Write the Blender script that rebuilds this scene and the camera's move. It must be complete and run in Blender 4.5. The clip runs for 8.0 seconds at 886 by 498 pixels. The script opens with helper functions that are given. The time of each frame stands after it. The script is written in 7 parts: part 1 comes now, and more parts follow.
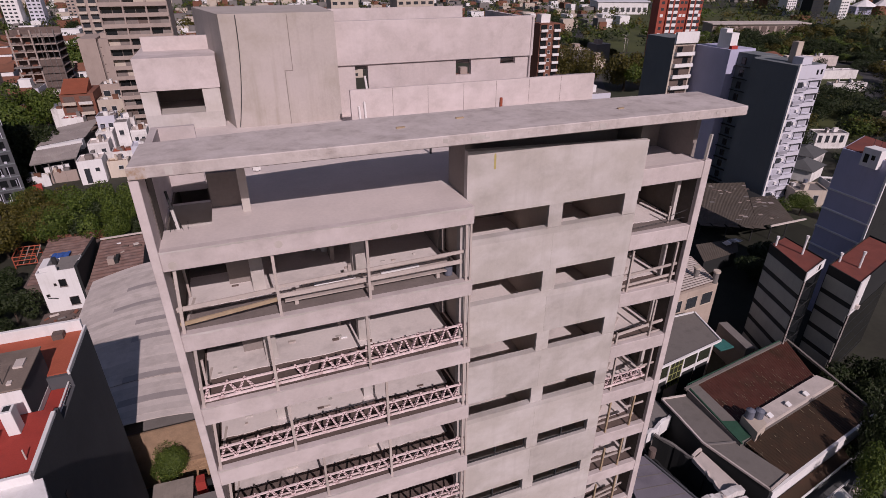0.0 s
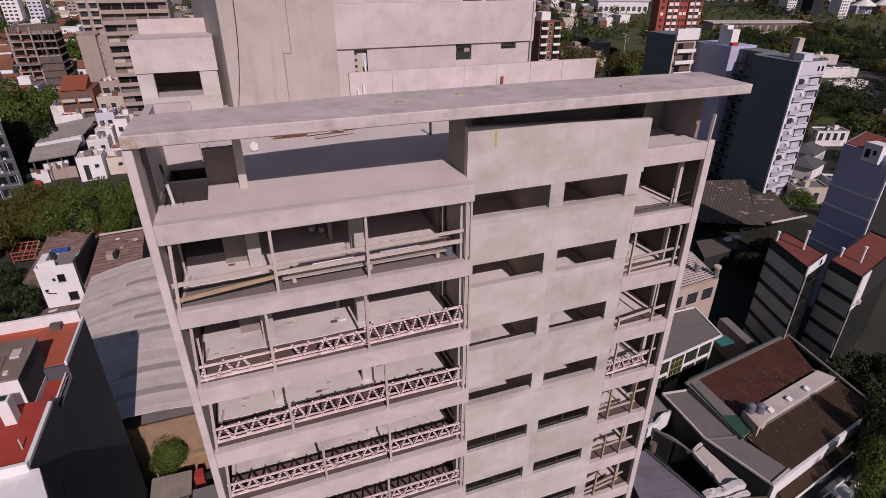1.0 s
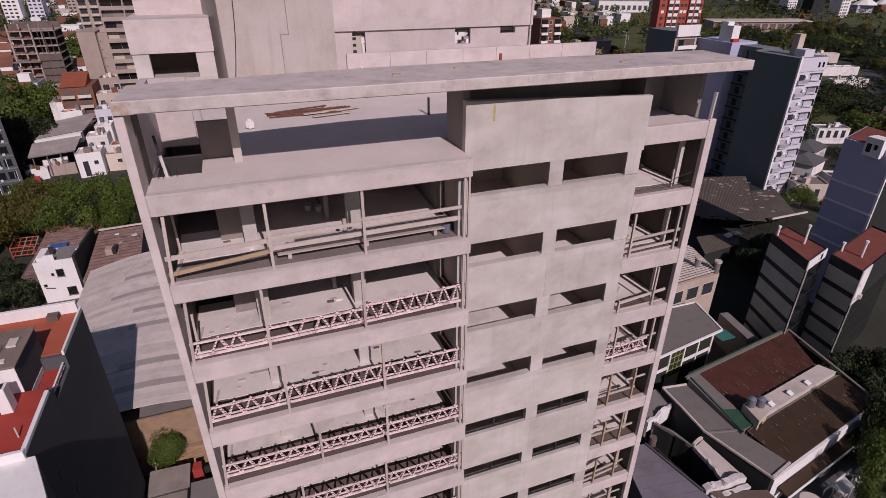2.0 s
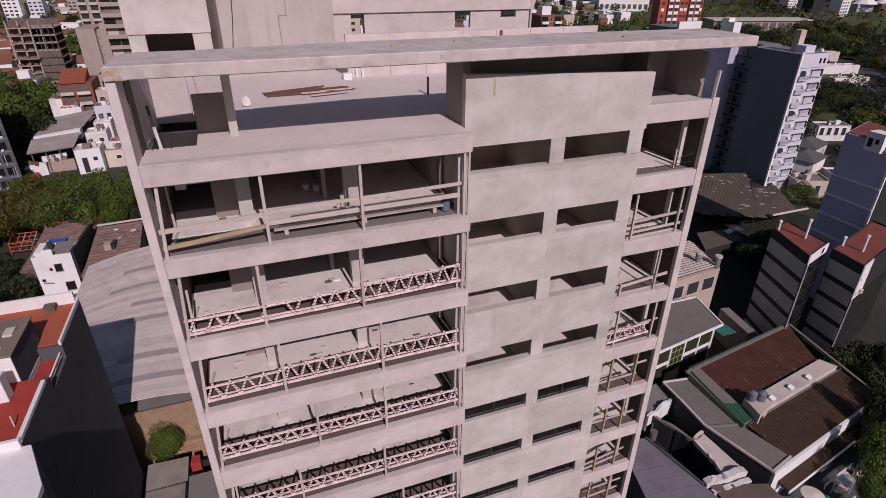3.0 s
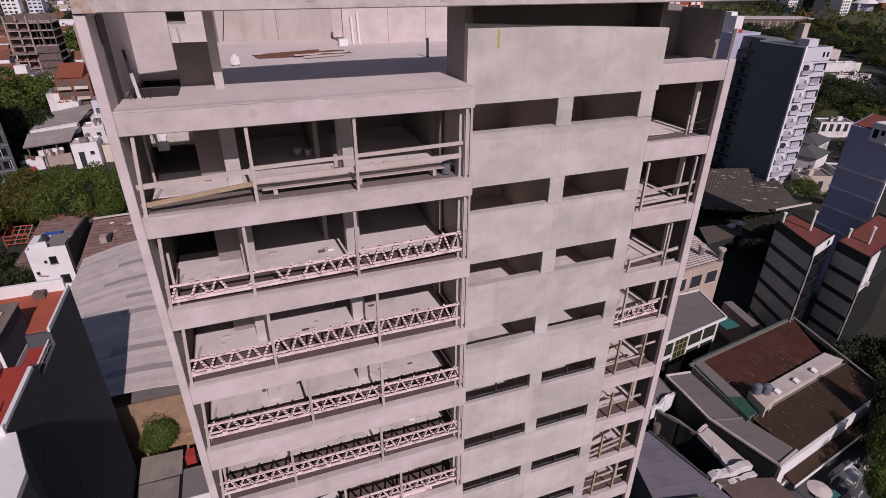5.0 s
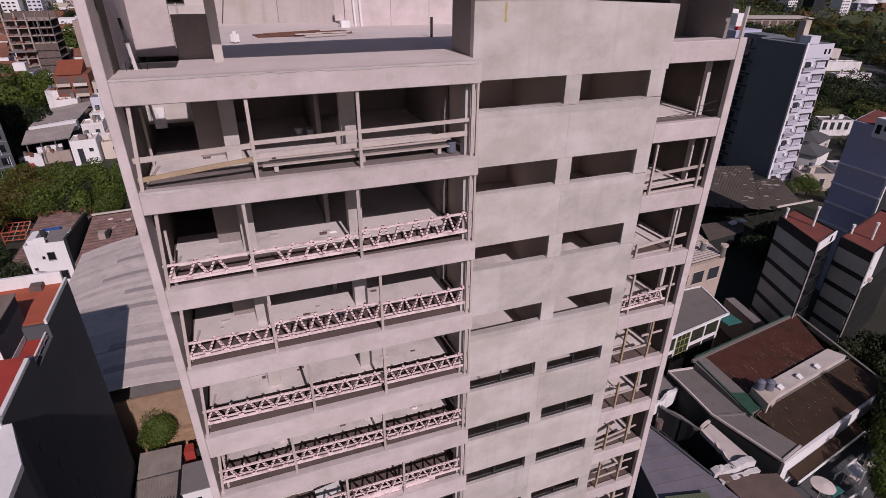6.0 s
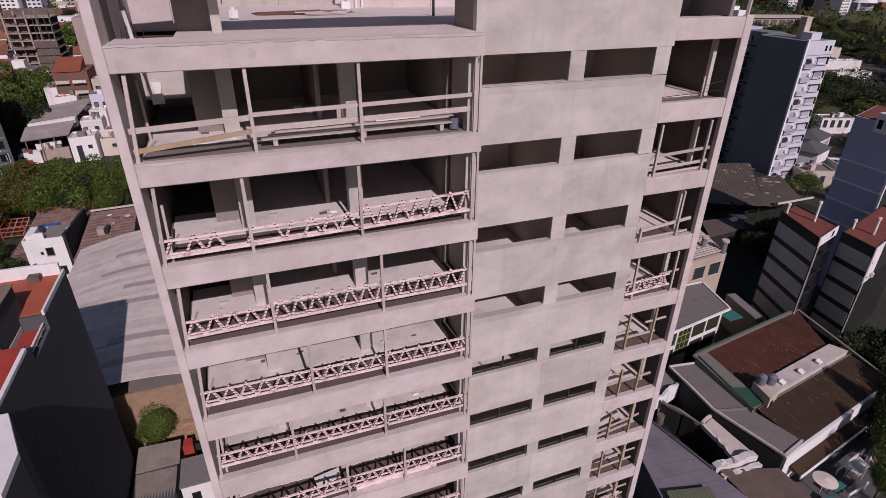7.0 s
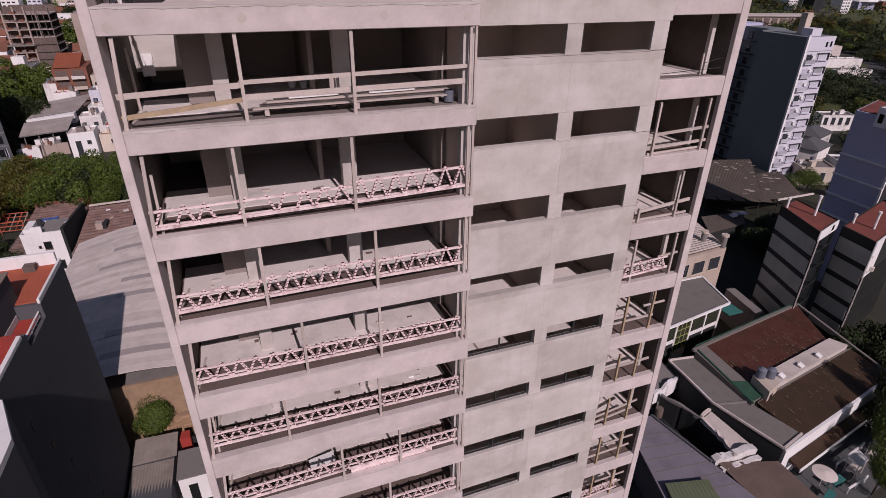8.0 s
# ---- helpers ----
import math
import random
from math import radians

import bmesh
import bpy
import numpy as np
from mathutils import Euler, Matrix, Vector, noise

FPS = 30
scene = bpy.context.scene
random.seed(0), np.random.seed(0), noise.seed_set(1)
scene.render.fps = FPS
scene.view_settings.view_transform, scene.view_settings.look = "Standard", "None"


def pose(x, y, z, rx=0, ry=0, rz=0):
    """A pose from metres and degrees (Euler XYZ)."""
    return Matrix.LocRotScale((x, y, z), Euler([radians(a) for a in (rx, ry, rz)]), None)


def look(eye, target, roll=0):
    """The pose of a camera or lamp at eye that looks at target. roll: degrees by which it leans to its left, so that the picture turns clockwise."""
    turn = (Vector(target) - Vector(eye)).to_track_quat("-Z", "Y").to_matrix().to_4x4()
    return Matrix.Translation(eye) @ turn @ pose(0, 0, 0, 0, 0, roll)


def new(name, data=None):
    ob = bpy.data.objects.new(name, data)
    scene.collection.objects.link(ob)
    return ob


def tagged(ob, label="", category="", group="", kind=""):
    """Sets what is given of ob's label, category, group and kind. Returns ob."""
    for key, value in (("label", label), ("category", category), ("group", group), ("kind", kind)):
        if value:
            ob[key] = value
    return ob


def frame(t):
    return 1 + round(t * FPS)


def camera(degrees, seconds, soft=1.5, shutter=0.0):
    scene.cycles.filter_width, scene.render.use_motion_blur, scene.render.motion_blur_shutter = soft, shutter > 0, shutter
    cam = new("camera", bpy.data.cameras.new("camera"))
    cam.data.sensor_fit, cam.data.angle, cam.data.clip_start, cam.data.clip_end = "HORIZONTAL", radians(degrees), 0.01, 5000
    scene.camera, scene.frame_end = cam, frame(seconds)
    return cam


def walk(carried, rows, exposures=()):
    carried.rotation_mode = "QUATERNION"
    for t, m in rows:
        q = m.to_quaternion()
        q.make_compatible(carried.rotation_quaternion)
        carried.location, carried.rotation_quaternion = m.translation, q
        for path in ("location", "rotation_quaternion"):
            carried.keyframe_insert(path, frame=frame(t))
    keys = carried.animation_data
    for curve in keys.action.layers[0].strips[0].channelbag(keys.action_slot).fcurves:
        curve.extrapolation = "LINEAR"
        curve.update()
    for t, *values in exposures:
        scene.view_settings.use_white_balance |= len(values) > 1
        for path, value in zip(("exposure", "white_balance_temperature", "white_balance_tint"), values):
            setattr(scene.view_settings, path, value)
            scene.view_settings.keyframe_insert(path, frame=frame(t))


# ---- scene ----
cam = camera(78.42, 8.0, soft=0.8)
# seconds, eye x, y, z, yaw, pitch, roll
ROWS = [
    (0, 2.953, -15.795, 53.68, -20.308, -27.526, 0.035),
    (0.5, 2.904, -15.838, 53.324, -20.316, -27.543, 0.059),
    (1, 2.925, -15.871, 52.928, -20.321, -27.568, 0.105),
    (1.5, 2.96, -15.952, 52.539, -20.301, -27.585, 0.116),
    (3, 2.947, -16.123, 51.356, -20.314, -27.674, 0.209),
    (3.5, 2.986, -16.042, 50.993, -20.34, -27.659, 0.225),
    (4, 3.058, -15.92, 50.605, -20.363, -27.672, 0.287),
    (4.5, 3.119, -15.793, 50.226, -20.353, -27.695, 0.299),
    (6, 2.98, -15.498, 49.108, -20.429, -27.721, 0.422),
    (6.5, 2.913, -15.482, 48.751, -20.462, -27.748, 0.434),
    (7, 2.895, -15.505, 48.374, -20.476, -27.738, 0.484),
    (7.5, 2.928, -15.541, 47.998, -20.497, -27.782, 0.571),
    (8, 3.008, -15.703, 47.61, -20.464, -27.825, 0.574),
]


def aimed(x, y, z, yaw, pitch, roll):
    a, b = radians(yaw), radians(pitch)
    ahead = Vector((-math.sin(a) * math.cos(b), math.cos(a) * math.cos(b), math.sin(b)))
    return look((x, y, z), Vector((x, y, z)) + 20 * ahead, roll)


walk(cam, [(row[0], aimed(*row[1:])) for row in ROWS], [(0.0, -0.23, 6600.0, 31.0), (1.7, -0.23, 6580.0, 31.0), (3.5, -0.22, 6490.0, 31.0), (6.0, -0.22, 6430.0, 31.0), (7.5, -0.22, 6430.0, 31.0), (8.0, -0.22, 6540.0, 31.0)])

# ---- world, sun, exposure
SUN_EL, SUN_AZ = 37.0, 4.5   # degrees above the horizon; degrees to the right of straight out from the front
world = bpy.data.worlds.new("sky")
scene.world = world
world.use_nodes = True
sky = world.node_tree.nodes.new("ShaderNodeTexSky")
sky.sky_type = "NISHITA"
sky.sun_disc = False
sky.sun_elevation = radians(SUN_EL)
sky.sun_rotation = radians(180 - SUN_AZ)
sky_out = world.node_tree.nodes["Background"]
world.node_tree.links.new(sky.outputs[0], sky_out.inputs[0])
sky_out.inputs[1].default_value = 0.046
sun_way = Vector((math.sin(radians(SUN_AZ)) * math.cos(radians(SUN_EL)), -math.cos(radians(SUN_AZ)) * math.cos(radians(SUN_EL)), math.sin(radians(SUN_EL))))
sun = new("sun", bpy.data.lights.new("sun", "SUN"))
sun.data.energy, sun.data.angle, sun.data.color = 3.75, radians(0.5), (1.0, 0.95, 0.88)
sun.matrix_world = look(sun_way * 100, (0, 0, 0))

# ---- materials


def surf(name, base, rough=0.88, var=0.12, scale=0.6, stain=None, stain_amt=0.0, stain_scale=0.25, streak=0.0, bump=0.15, grain=9.0, metal=0.0, rand=0.0, spec=0.35, pale=None, pale_amt=0.0, pale_scale=0.3):
    """A worn plain surface: two scales of tone, patches of stain, streaks that run down, fine relief."""
    m = bpy.data.materials.new(name)
    m.use_nodes = True
    t = m.node_tree
    n, l = t.nodes, t.links
    b = n["Principled BSDF"]
    b.inputs["Roughness"].default_value, b.inputs["Metallic"].default_value = rough, metal
    b.inputs["Specular IOR Level"].default_value = spec
    pos = n.new("ShaderNodeNewGeometry").outputs["Position"]

    def noisy(s, detail=6.0, stretch=None, rough_=0.6):
        src = pos
        if stretch:
            mp = n.new("ShaderNodeMapping")
            mp.inputs["Scale"].default_value = stretch
            l.new(pos, mp.inputs[0])
            src = mp.outputs[0]
        x = n.new("ShaderNodeTexNoise")
        x.inputs["Scale"].default_value, x.inputs["Detail"].default_value, x.inputs["Roughness"].default_value = s, detail, rough_
        l.new(src, x.inputs["Vector"])
        return x.outputs["Fac"]

    def ramp(fac, lo, hi):
        r = n.new("ShaderNodeMapRange")
        r.inputs["From Min"].default_value, r.inputs["From Max"].default_value = lo, hi
        l.new(fac, r.inputs["Value"])
        return r.outputs["Result"]

    def mix(fac, a, c, kind="MIX"):
        x = n.new("ShaderNodeMix")
        x.data_type, x.blend_type = "RGBA", kind
        for sock, v in ((x.inputs[0], fac), (x.inputs[6], a), (x.inputs[7], c)):
            if isinstance(v, (int, float)):
                sock.default_value = v
            elif isinstance(v, tuple):
                sock.default_value = (*v, 1)
            else:
                l.new(v, sock)
        return x.outputs[2]

    lo, hi = tuple(c * (1 - var) for c in base), tuple(min(1, c * (1 + var)) for c in base)
    col = mix(ramp(noisy(scale), 0.3, 0.7), lo, hi)
    fine = noisy(grain, 4.0)
    col = mix(0.35, col, mix(ramp(fine, 0.25, 0.75), tuple(c * (1 - 1.6 * var) for c in base), tuple(min(1, c * (1 + 1.3 * var)) for c in base)))
    if stain_amt:
        f = n.new("ShaderNodeMath")
        f.operation = "MULTIPLY"
        f.inputs[1].default_value = stain_amt
        l.new(ramp(noisy(stain_scale, 8.0, None, 0.65), 0.5, 0.68), f.inputs[0])
        col = mix(f.outputs[0], col, stain)
    if pale_amt:
        f = n.new("ShaderNodeMath")
        f.operation = "MULTIPLY"
        f.inputs[1].default_value = pale_amt
        l.new(ramp(noisy(pale_scale, 6.0, (1.0, 1.0, 1.5), 0.6), 0.44, 0.66), f.inputs[0])
        col = mix(f.outputs[0], col, pale)
    if streak:
        f = n.new("ShaderNodeMath")
        f.operation = "MULTIPLY"
        f.inputs[1].default_value = streak
        l.new(ramp(noisy(1.0, 7.0, (2.2, 2.2, 0.16)), 0.52, 0.74), f.inputs[0])
        col = mix(f.outputs[0], col, stain or lo)
    if rand:
        info = n.new("ShaderNodeObjectInfo")
        col = mix(rand, col, mix(info.outputs["Random"], tuple(c * 0.45 for c in base), tuple(min(1, c * 1.5) for c in base)))
    l.new(col, b.inputs["Base Color"])
    if bump:
        bp = n.new("ShaderNodeBump")
        bp.inputs["Strength"].default_value, bp.inputs["Distance"].default_value = bump, 0.03
        l.new(fine, bp.inputs["Height"])
        l.new(bp.outputs[0], b.inputs["Normal"])
    return m


def leafy(name, a, c):
    m = surf(name, a, rough=0.6, var=0.25, scale=0.5, grain=2.0, bump=0, rand=0.25)
    t = m.node_tree
    b = t.nodes["Principled BSDF"]
    isl = t.nodes.new("ShaderNodeNewGeometry")
    mx = t.nodes.new("ShaderNodeMix")
    mx.data_type = "RGBA"
    old = b.inputs["Base Color"].links[0].from_socket
    t.links.new(isl.outputs["Random Per Island"], mx.inputs[0])
    t.links.new(old, mx.inputs[6])
    mx.inputs[7].default_value = (*c, 1)
    t.links.new(mx.outputs[2], b.inputs["Base Color"])
    return m


def glassy(name, tint, rough=0.08):
    m = surf(name, tint, rough=rough, var=0.3, scale=0.7, bump=0, spec=0.6)
    return m


def striped(name, a, c, pitch):
    """Bars marked in two colours along their length."""
    m = bpy.data.materials.new(name)
    m.use_nodes = True
    t = m.node_tree
    b = t.nodes["Principled BSDF"]
    b.inputs["Roughness"].default_value = 0.6
    pos = t.nodes.new("ShaderNodeNewGeometry").outputs["Position"]
    w = t.nodes.new("ShaderNodeTexWave")
    w.bands_direction = "Z"
    w.inputs["Scale"].default_value, w.inputs["Distortion"].default_value = pitch, 1.5
    w.inputs["Detail Scale"].default_value = 4.0
    r = t.nodes.new("ShaderNodeValToRGB")
    r.color_ramp.elements[0].position, r.color_ramp.elements[1].position = 0.16, 0.22
    r.color_ramp.elements[0].color, r.color_ramp.elements[1].color = (*c, 1), (*a, 1)
    t.links.new(pos, w.inputs["Vector"])
    t.links.new(w.outputs["Fac"], r.inputs[0])
    t.links.new(r.outputs[0], b.inputs["Base Color"])
    return m


CONC = surf("concrete", (0.51, 0.448, 0.44), var=0.10, scale=0.9, stain=(0.36, 0.31, 0.30), stain_amt=0.45, stain_scale=1.5, streak=0.16, bump=0.3, rand=0.10, pale=(0.64, 0.565, 0.57), pale_amt=0.6, pale_scale=0.8)
CONC_W = surf("pale_render", (0.452, 0.416, 0.392), var=0.08, scale=0.6, stain=(0.335, 0.306, 0.283), stain_amt=0.6, stain_scale=1.0, streak=0.40, bump=0.2, rand=0.16, pale=(0.60, 0.563, 0.56), pale_amt=0.8, pale_scale=0.45)
TERRACE = surf("terrace_screed", (0.59, 0.525, 0.51), var=0.10, scale=0.6, stain=(0.47, 0.42, 0.41), stain_amt=0.5, stain_scale=0.5, bump=0.2)
CANOPY = surf("canopy_concrete", (0.49, 0.435, 0.42), var=0.14, scale=0.9, stain=(0.31, 0.265, 0.25), stain_amt=0.75, stain_scale=1.3, streak=0.4, bump=0.4, pale=(0.62, 0.555, 0.55), pale_amt=0.6, pale_scale=0.9)
SCREED = surf("screed", (0.68, 0.62, 0.605), var=0.10, scale=0.7, stain=(0.34, 0.31, 0.30), stain_amt=0.5, stain_scale=0.6, bump=0.2)
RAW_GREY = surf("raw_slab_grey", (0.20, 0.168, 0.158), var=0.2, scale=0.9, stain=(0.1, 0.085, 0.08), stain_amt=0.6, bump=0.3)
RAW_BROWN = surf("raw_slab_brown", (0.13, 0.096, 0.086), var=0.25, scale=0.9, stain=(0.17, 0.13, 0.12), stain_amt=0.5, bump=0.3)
# darker inner wall colour, with the shade of rooms and terrace walls in it
INNER = surf("inner_dark_tone", (0.245, 0.212, 0.198), var=0.15, scale=0.5, stain=(0.20, 0.175, 0.16), stain_amt=0.5, bump=0.15)
# near-black tone standing in for shade on inner side faces
DARKROOM = surf("recess_shade_tone", (0.10, 0.085, 0.075), var=0.25, scale=1.5, bump=0.3)
# paler inner wall colour, with the brighter rooms' light in it
INNER_L = surf("inner_pale_tone", (0.54, 0.46, 0.40), var=0.12, scale=0.5, stain=(0.42, 0.355, 0.31), stain_amt=0.5, bump=0.15)
TIMBER = surf("timber", (0.46, 0.40, 0.372), var=0.2, scale=2.0, stain=(0.25, 0.19, 0.15), stain_amt=0.5, bump=0.2, rand=0.2)
TIMBER_Y = surf("new_timber", (0.38, 0.285, 0.19), var=0.2, scale=2.0, bump=0.2)
LATTICE = striped("lattice_paint", (0.76, 0.60, 0.605), (0.09, 0.03, 0.035), 3.0)
CHORD = surf("chord_steel", (0.76, 0.62, 0.62), var=0.2, scale=2.5, stain=(0.2, 0.08, 0.08), stain_amt=0.6, stain_scale=3.0, bump=0.1)
RUST = surf("rusty_steel", (0.13, 0.062, 0.042), var=0.4, scale=3.0, bump=0.2, rand=0.3)
DARKMETAL = surf("dark_metal", (0.035, 0.035, 0.038), var=0.3, rough=0.5, bump=0)
GLASS = glassy("window_glass", (0.012, 0.014, 0.016))
GLASS_FAR = glassy("far_window_glass", (0.035, 0.04, 0.048), 0.25)
WHITE = surf("white_paint", (0.74, 0.73, 0.74), var=0.06, scale=0.5, stain=(0.5, 0.48, 0.46), stain_amt=0.4, streak=0.3, bump=0.1)
DIRTY_W = surf("dirty_white_render", (0.70, 0.675, 0.67), var=0.12, scale=0.3, stain=(0.34, 0.31, 0.29), stain_amt=0.7, stain_scale=0.35, streak=0.5, bump=0.1, rand=0.25)
LILAC_W = surf("white_facade", (0.55, 0.55, 0.63), var=0.06, scale=0.5, stain=(0.45, 0.44, 0.47), stain_amt=0.3, streak=0.2, bump=0.1)
# slate tone set to the shade level of tower sides and light well
DUSK = surf("blue_slate_tone", (0.15, 0.168, 0.182), var=0.15, scale=0.12, stain=(0.115, 0.132, 0.142), stain_amt=0.6, stain_scale=0.06, streak=0.35, bump=0.1)
# near-black paint colour that also carries shade on unlit walls and interiors
SLATE = surf("slate_tone", (0.021, 0.0225, 0.0235), var=0.18, scale=0.12, stain=(0.018, 0.019, 0.020), stain_amt=0.6, stain_scale=0.06, streak=0.4, bump=0.1)
PURPLE = surf("blue_grey_paint", (0.42, 0.42, 0.57), var=0.12, scale=0.15, stain=(0.34, 0.34, 0.47), stain_amt=0.5, stain_scale=0.08, streak=0.3, bump=0.1)
OLDRED = surf("faded_red_membrane", (0.19, 0.055, 0.042), var=0.2, scale=0.5, stain=(0.12, 0.045, 0.04), stain_amt=0.6, stain_scale=0.4, bump=0.1)
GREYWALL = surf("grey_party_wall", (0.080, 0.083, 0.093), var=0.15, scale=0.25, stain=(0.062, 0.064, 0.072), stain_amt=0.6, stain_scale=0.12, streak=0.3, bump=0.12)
BANDGREY = surf("grey_band_wall", (0.085, 0.088, 0.092), var=0.12, scale=0.3, streak=0.3, bump=0.1)
REDROOF = surf("red_membrane", (0.36, 0.048, 0.035), var=0.22, scale=0.5, stain=(0.20, 0.035, 0.03), stain_amt=0.6, stain_scale=0.5, bump=0.1)
ORANGE = surf("orange_membrane", (0.40, 0.10, 0.055), var=0.2, scale=0.5, stain=(0.25, 0.05, 0.035), stain_amt=0.5, bump=0.1)
RUSTROOF = surf("rust_red_sheet", (0.072, 0.024, 0.017), rough=0.6, var=0.3, scale=0.5, stain=(0.040, 0.024, 0.013), stain_amt=0.85, stain_scale=0.3, bump=0.1, pale=(0.105, 0.046, 0.034), pale_amt=0.5, pale_scale=0.7)
BROWNROOF = surf("brown_sheet", (0.038, 0.021, 0.011), rough=0.65, var=0.3, scale=0.4, stain=(0.024, 0.017, 0.010), stain_amt=0.7, stain_scale=0.25, bump=0.1, pale=(0.062, 0.026, 0.014), pale_amt=0.4, pale_scale=0.3)
ROOF_GREY = surf("grey_warehouse_sheet", (0.30, 0.265, 0.255), var=0.15, scale=0.3, stain=(0.42, 0.38, 0.36), stain_amt=0.7, stain_scale=0.25, streak=0.2, bump=0.1)
SHEET = surf("fibre_cement_sheet", (0.56, 0.495, 0.465), var=0.14, scale=0.8, stain=(0.37, 0.325, 0.295), stain_amt=0.65, stain_scale=0.5, bump=0.2, rand=0.2)
SHEET_D = surf("weathered_sheet", (0.19, 0.175, 0.17), var=0.2, scale=0.4, stain=(0.10, 0.095, 0.09), stain_amt=0.6, stain_scale=0.4, bump=0.15)
SKYLIGHT = surf("dull_skylight_sheet", (0.34, 0.30, 0.29), rough=0.5, var=0.12, scale=0.8, bump=0.05)
MUDROOF = surf("mossy_sheet", (0.095, 0.078, 0.064), var=0.25, scale=0.25, stain=(0.13, 0.11, 0.10), stain_amt=0.5, stain_scale=0.4, bump=0.2)
PALEROOF = surf("grey_membrane", (0.168, 0.152, 0.142), var=0.15, scale=0.6, stain=(0.11, 0.10, 0.092), stain_amt=0.6, stain_scale=0.6, bump=0.15)
LILACROOF = surf("lilac_grey_membrane", (0.17, 0.155, 0.185), var=0.15, scale=0.4, stain=(0.10, 0.09, 0.11), stain_amt=0.6, bump=0.1)
CREAM = surf("cream_render", (0.50, 0.43, 0.37), var=0.1, scale=0.5, stain=(0.34, 0.28, 0.22), stain_amt=0.5, streak=0.4, bump=0.1)
TAN = surf("tan_render", (0.36, 0.29, 0.26), var=0.1, scale=0.3, stain=(0.25, 0.2, 0.18), stain_amt=0.4, streak=0.3, bump=0.1)
BRICK = surf("red_brick", (0.20, 0.082, 0.056), var=0.2, scale=0.6, bump=0.1)
EARTH = surf("yard_earth", (0.30, 0.20, 0.13), var=0.25, scale=0.8, stain=(0.16, 0.12, 0.09), stain_amt=0.6, bump=0.2)
GROUND = surf("city_ground", (0.040, 0.040, 0.030), var=0.35, scale=0.05, stain=(0.030, 0.042, 0.016), stain_amt=0.8, stain_scale=0.02, bump=0.1, grain=1.0)
GRASS = surf("grass", (0.062, 0.072, 0.024), var=0.3, scale=0.04, stain=(0.035, 0.046, 0.014), stain_amt=0.7, stain_scale=0.03, bump=0.1, grain=0.8)
ASPHALT = surf("asphalt", (0.055, 0.055, 0.058), var=0.2, scale=0.2, bump=0.1)
BARK = surf("bark", (0.06, 0.045, 0.035), var=0.3, scale=2.0, bump=0.4)
TEAL = surf("teal_canvas", (0.025, 0.14, 0.13), var=0.2, bump=0.05)
GREENNET = surf("green_net", (0.02, 0.07, 0.045), var=0.3, scale=1.0, bump=0.2)
BLUE = surf("blue_tarp", (0.03, 0.09, 0.30), var=0.2, bump=0.05)
REDPAINT = surf("red_paint", (0.36, 0.045, 0.035), var=0.15, bump=0.05)
TANK = surf("grey_plastic", (0.13, 0.14, 0.18), rough=0.5, var=0.1, bump=0.0)
YELLOW = surf("yellow_stain", (0.42, 0.35, 0.14), var=0.2, scale=3.0, bump=0.0)
PVC = surf("white_pvc", (0.75, 0.73, 0.73), rough=0.4, var=0.05, bump=0)
LEAF_G = leafy("leaf_green", (0.024, 0.050, 0.006), (0.084, 0.118, 0.014))
LEAF_B = leafy("leaf_olive", (0.038, 0.038, 0.006), (0.100, 0.082, 0.012))
LEAF_D = leafy("leaf_dark", (0.009, 0.019, 0.004), (0.026, 0.039, 0.009))
LIFT = surf("weathered_lift_render", (0.46, 0.41, 0.385), var=0.12, scale=0.4, stain=(0.32, 0.285, 0.235), stain_amt=0.6, stain_scale=0.4, streak=0.55, bump=0.3, rand=0.12, pale=(0.52, 0.46, 0.45), pale_amt=0.5, pale_scale=0.35)

# ---- builders
PLACE = {}


def bx(bm, x0, x1, y0, y1, z0, z1, m=None):
    """A box between two corners, turned by m when given."""
    c = Matrix.Translation(((x0 + x1) / 2, (y0 + y1) / 2, (z0 + z1) / 2)) @ Matrix.Diagonal((x1 - x0, y1 - y0, z1 - z0, 1))
    bmesh.ops.create_cube(bm, size=1, matrix=(m @ c) if m else c)
    return bm


def box(*a, bevel=0.0):
    bm = bx(bmesh.new(), *a)
    if bevel:
        bmesh.ops.bevel(bm, geom=bm.edges[:], offset=bevel, segments=1, affect="EDGES")
    return bm


def bar(bm, a, b, r, sides=6):
    """A round bar from a to b."""
    a, b = Vector(a), Vector(b)
    v = b - a
    m = Matrix.Translation((a + b) / 2) @ v.to_track_quat("Z", "Y").to_matrix().to_4x4()
    bmesh.ops.create_cone(bm, cap_ends=True, segments=sides, radius1=r, radius2=r, depth=v.length, matrix=m)
    return bm


def plank(bm, a, b, w, h):
    """A squared board from a to b, w deep and h high."""
    a, b = Vector(a), Vector(b)
    v = b - a
    m = Matrix.Translation((a + b) / 2) @ v.to_track_quat("X", "Z").to_matrix().to_4x4()
    bmesh.ops.create_cube(bm, size=1, matrix=m @ Matrix.Diagonal((v.length, w, h, 1)))
    return bm


def prism(bm, poly, z0, z1):
    """An upright block over a plan outline; z1 may be one height or one for each corner."""
    zs = z1 if isinstance(z1, (list, tuple)) else [z1] * len(poly)
    lo = [bm.verts.new((x, y, z0)) for x, y in poly]
    hi = [bm.verts.new((x, y, z)) for (x, y), z in zip(poly, zs)]
    bm.faces.new(hi)
    bm.faces.new(lo[::-1])
    for i in range(len(poly)):
        j = (i + 1) % len(poly)
        bm.faces.new((lo[i], lo[j], hi[j], hi[i]))
    bmesh.ops.recalc_face_normals(bm, faces=bm.faces[:])
    return bm


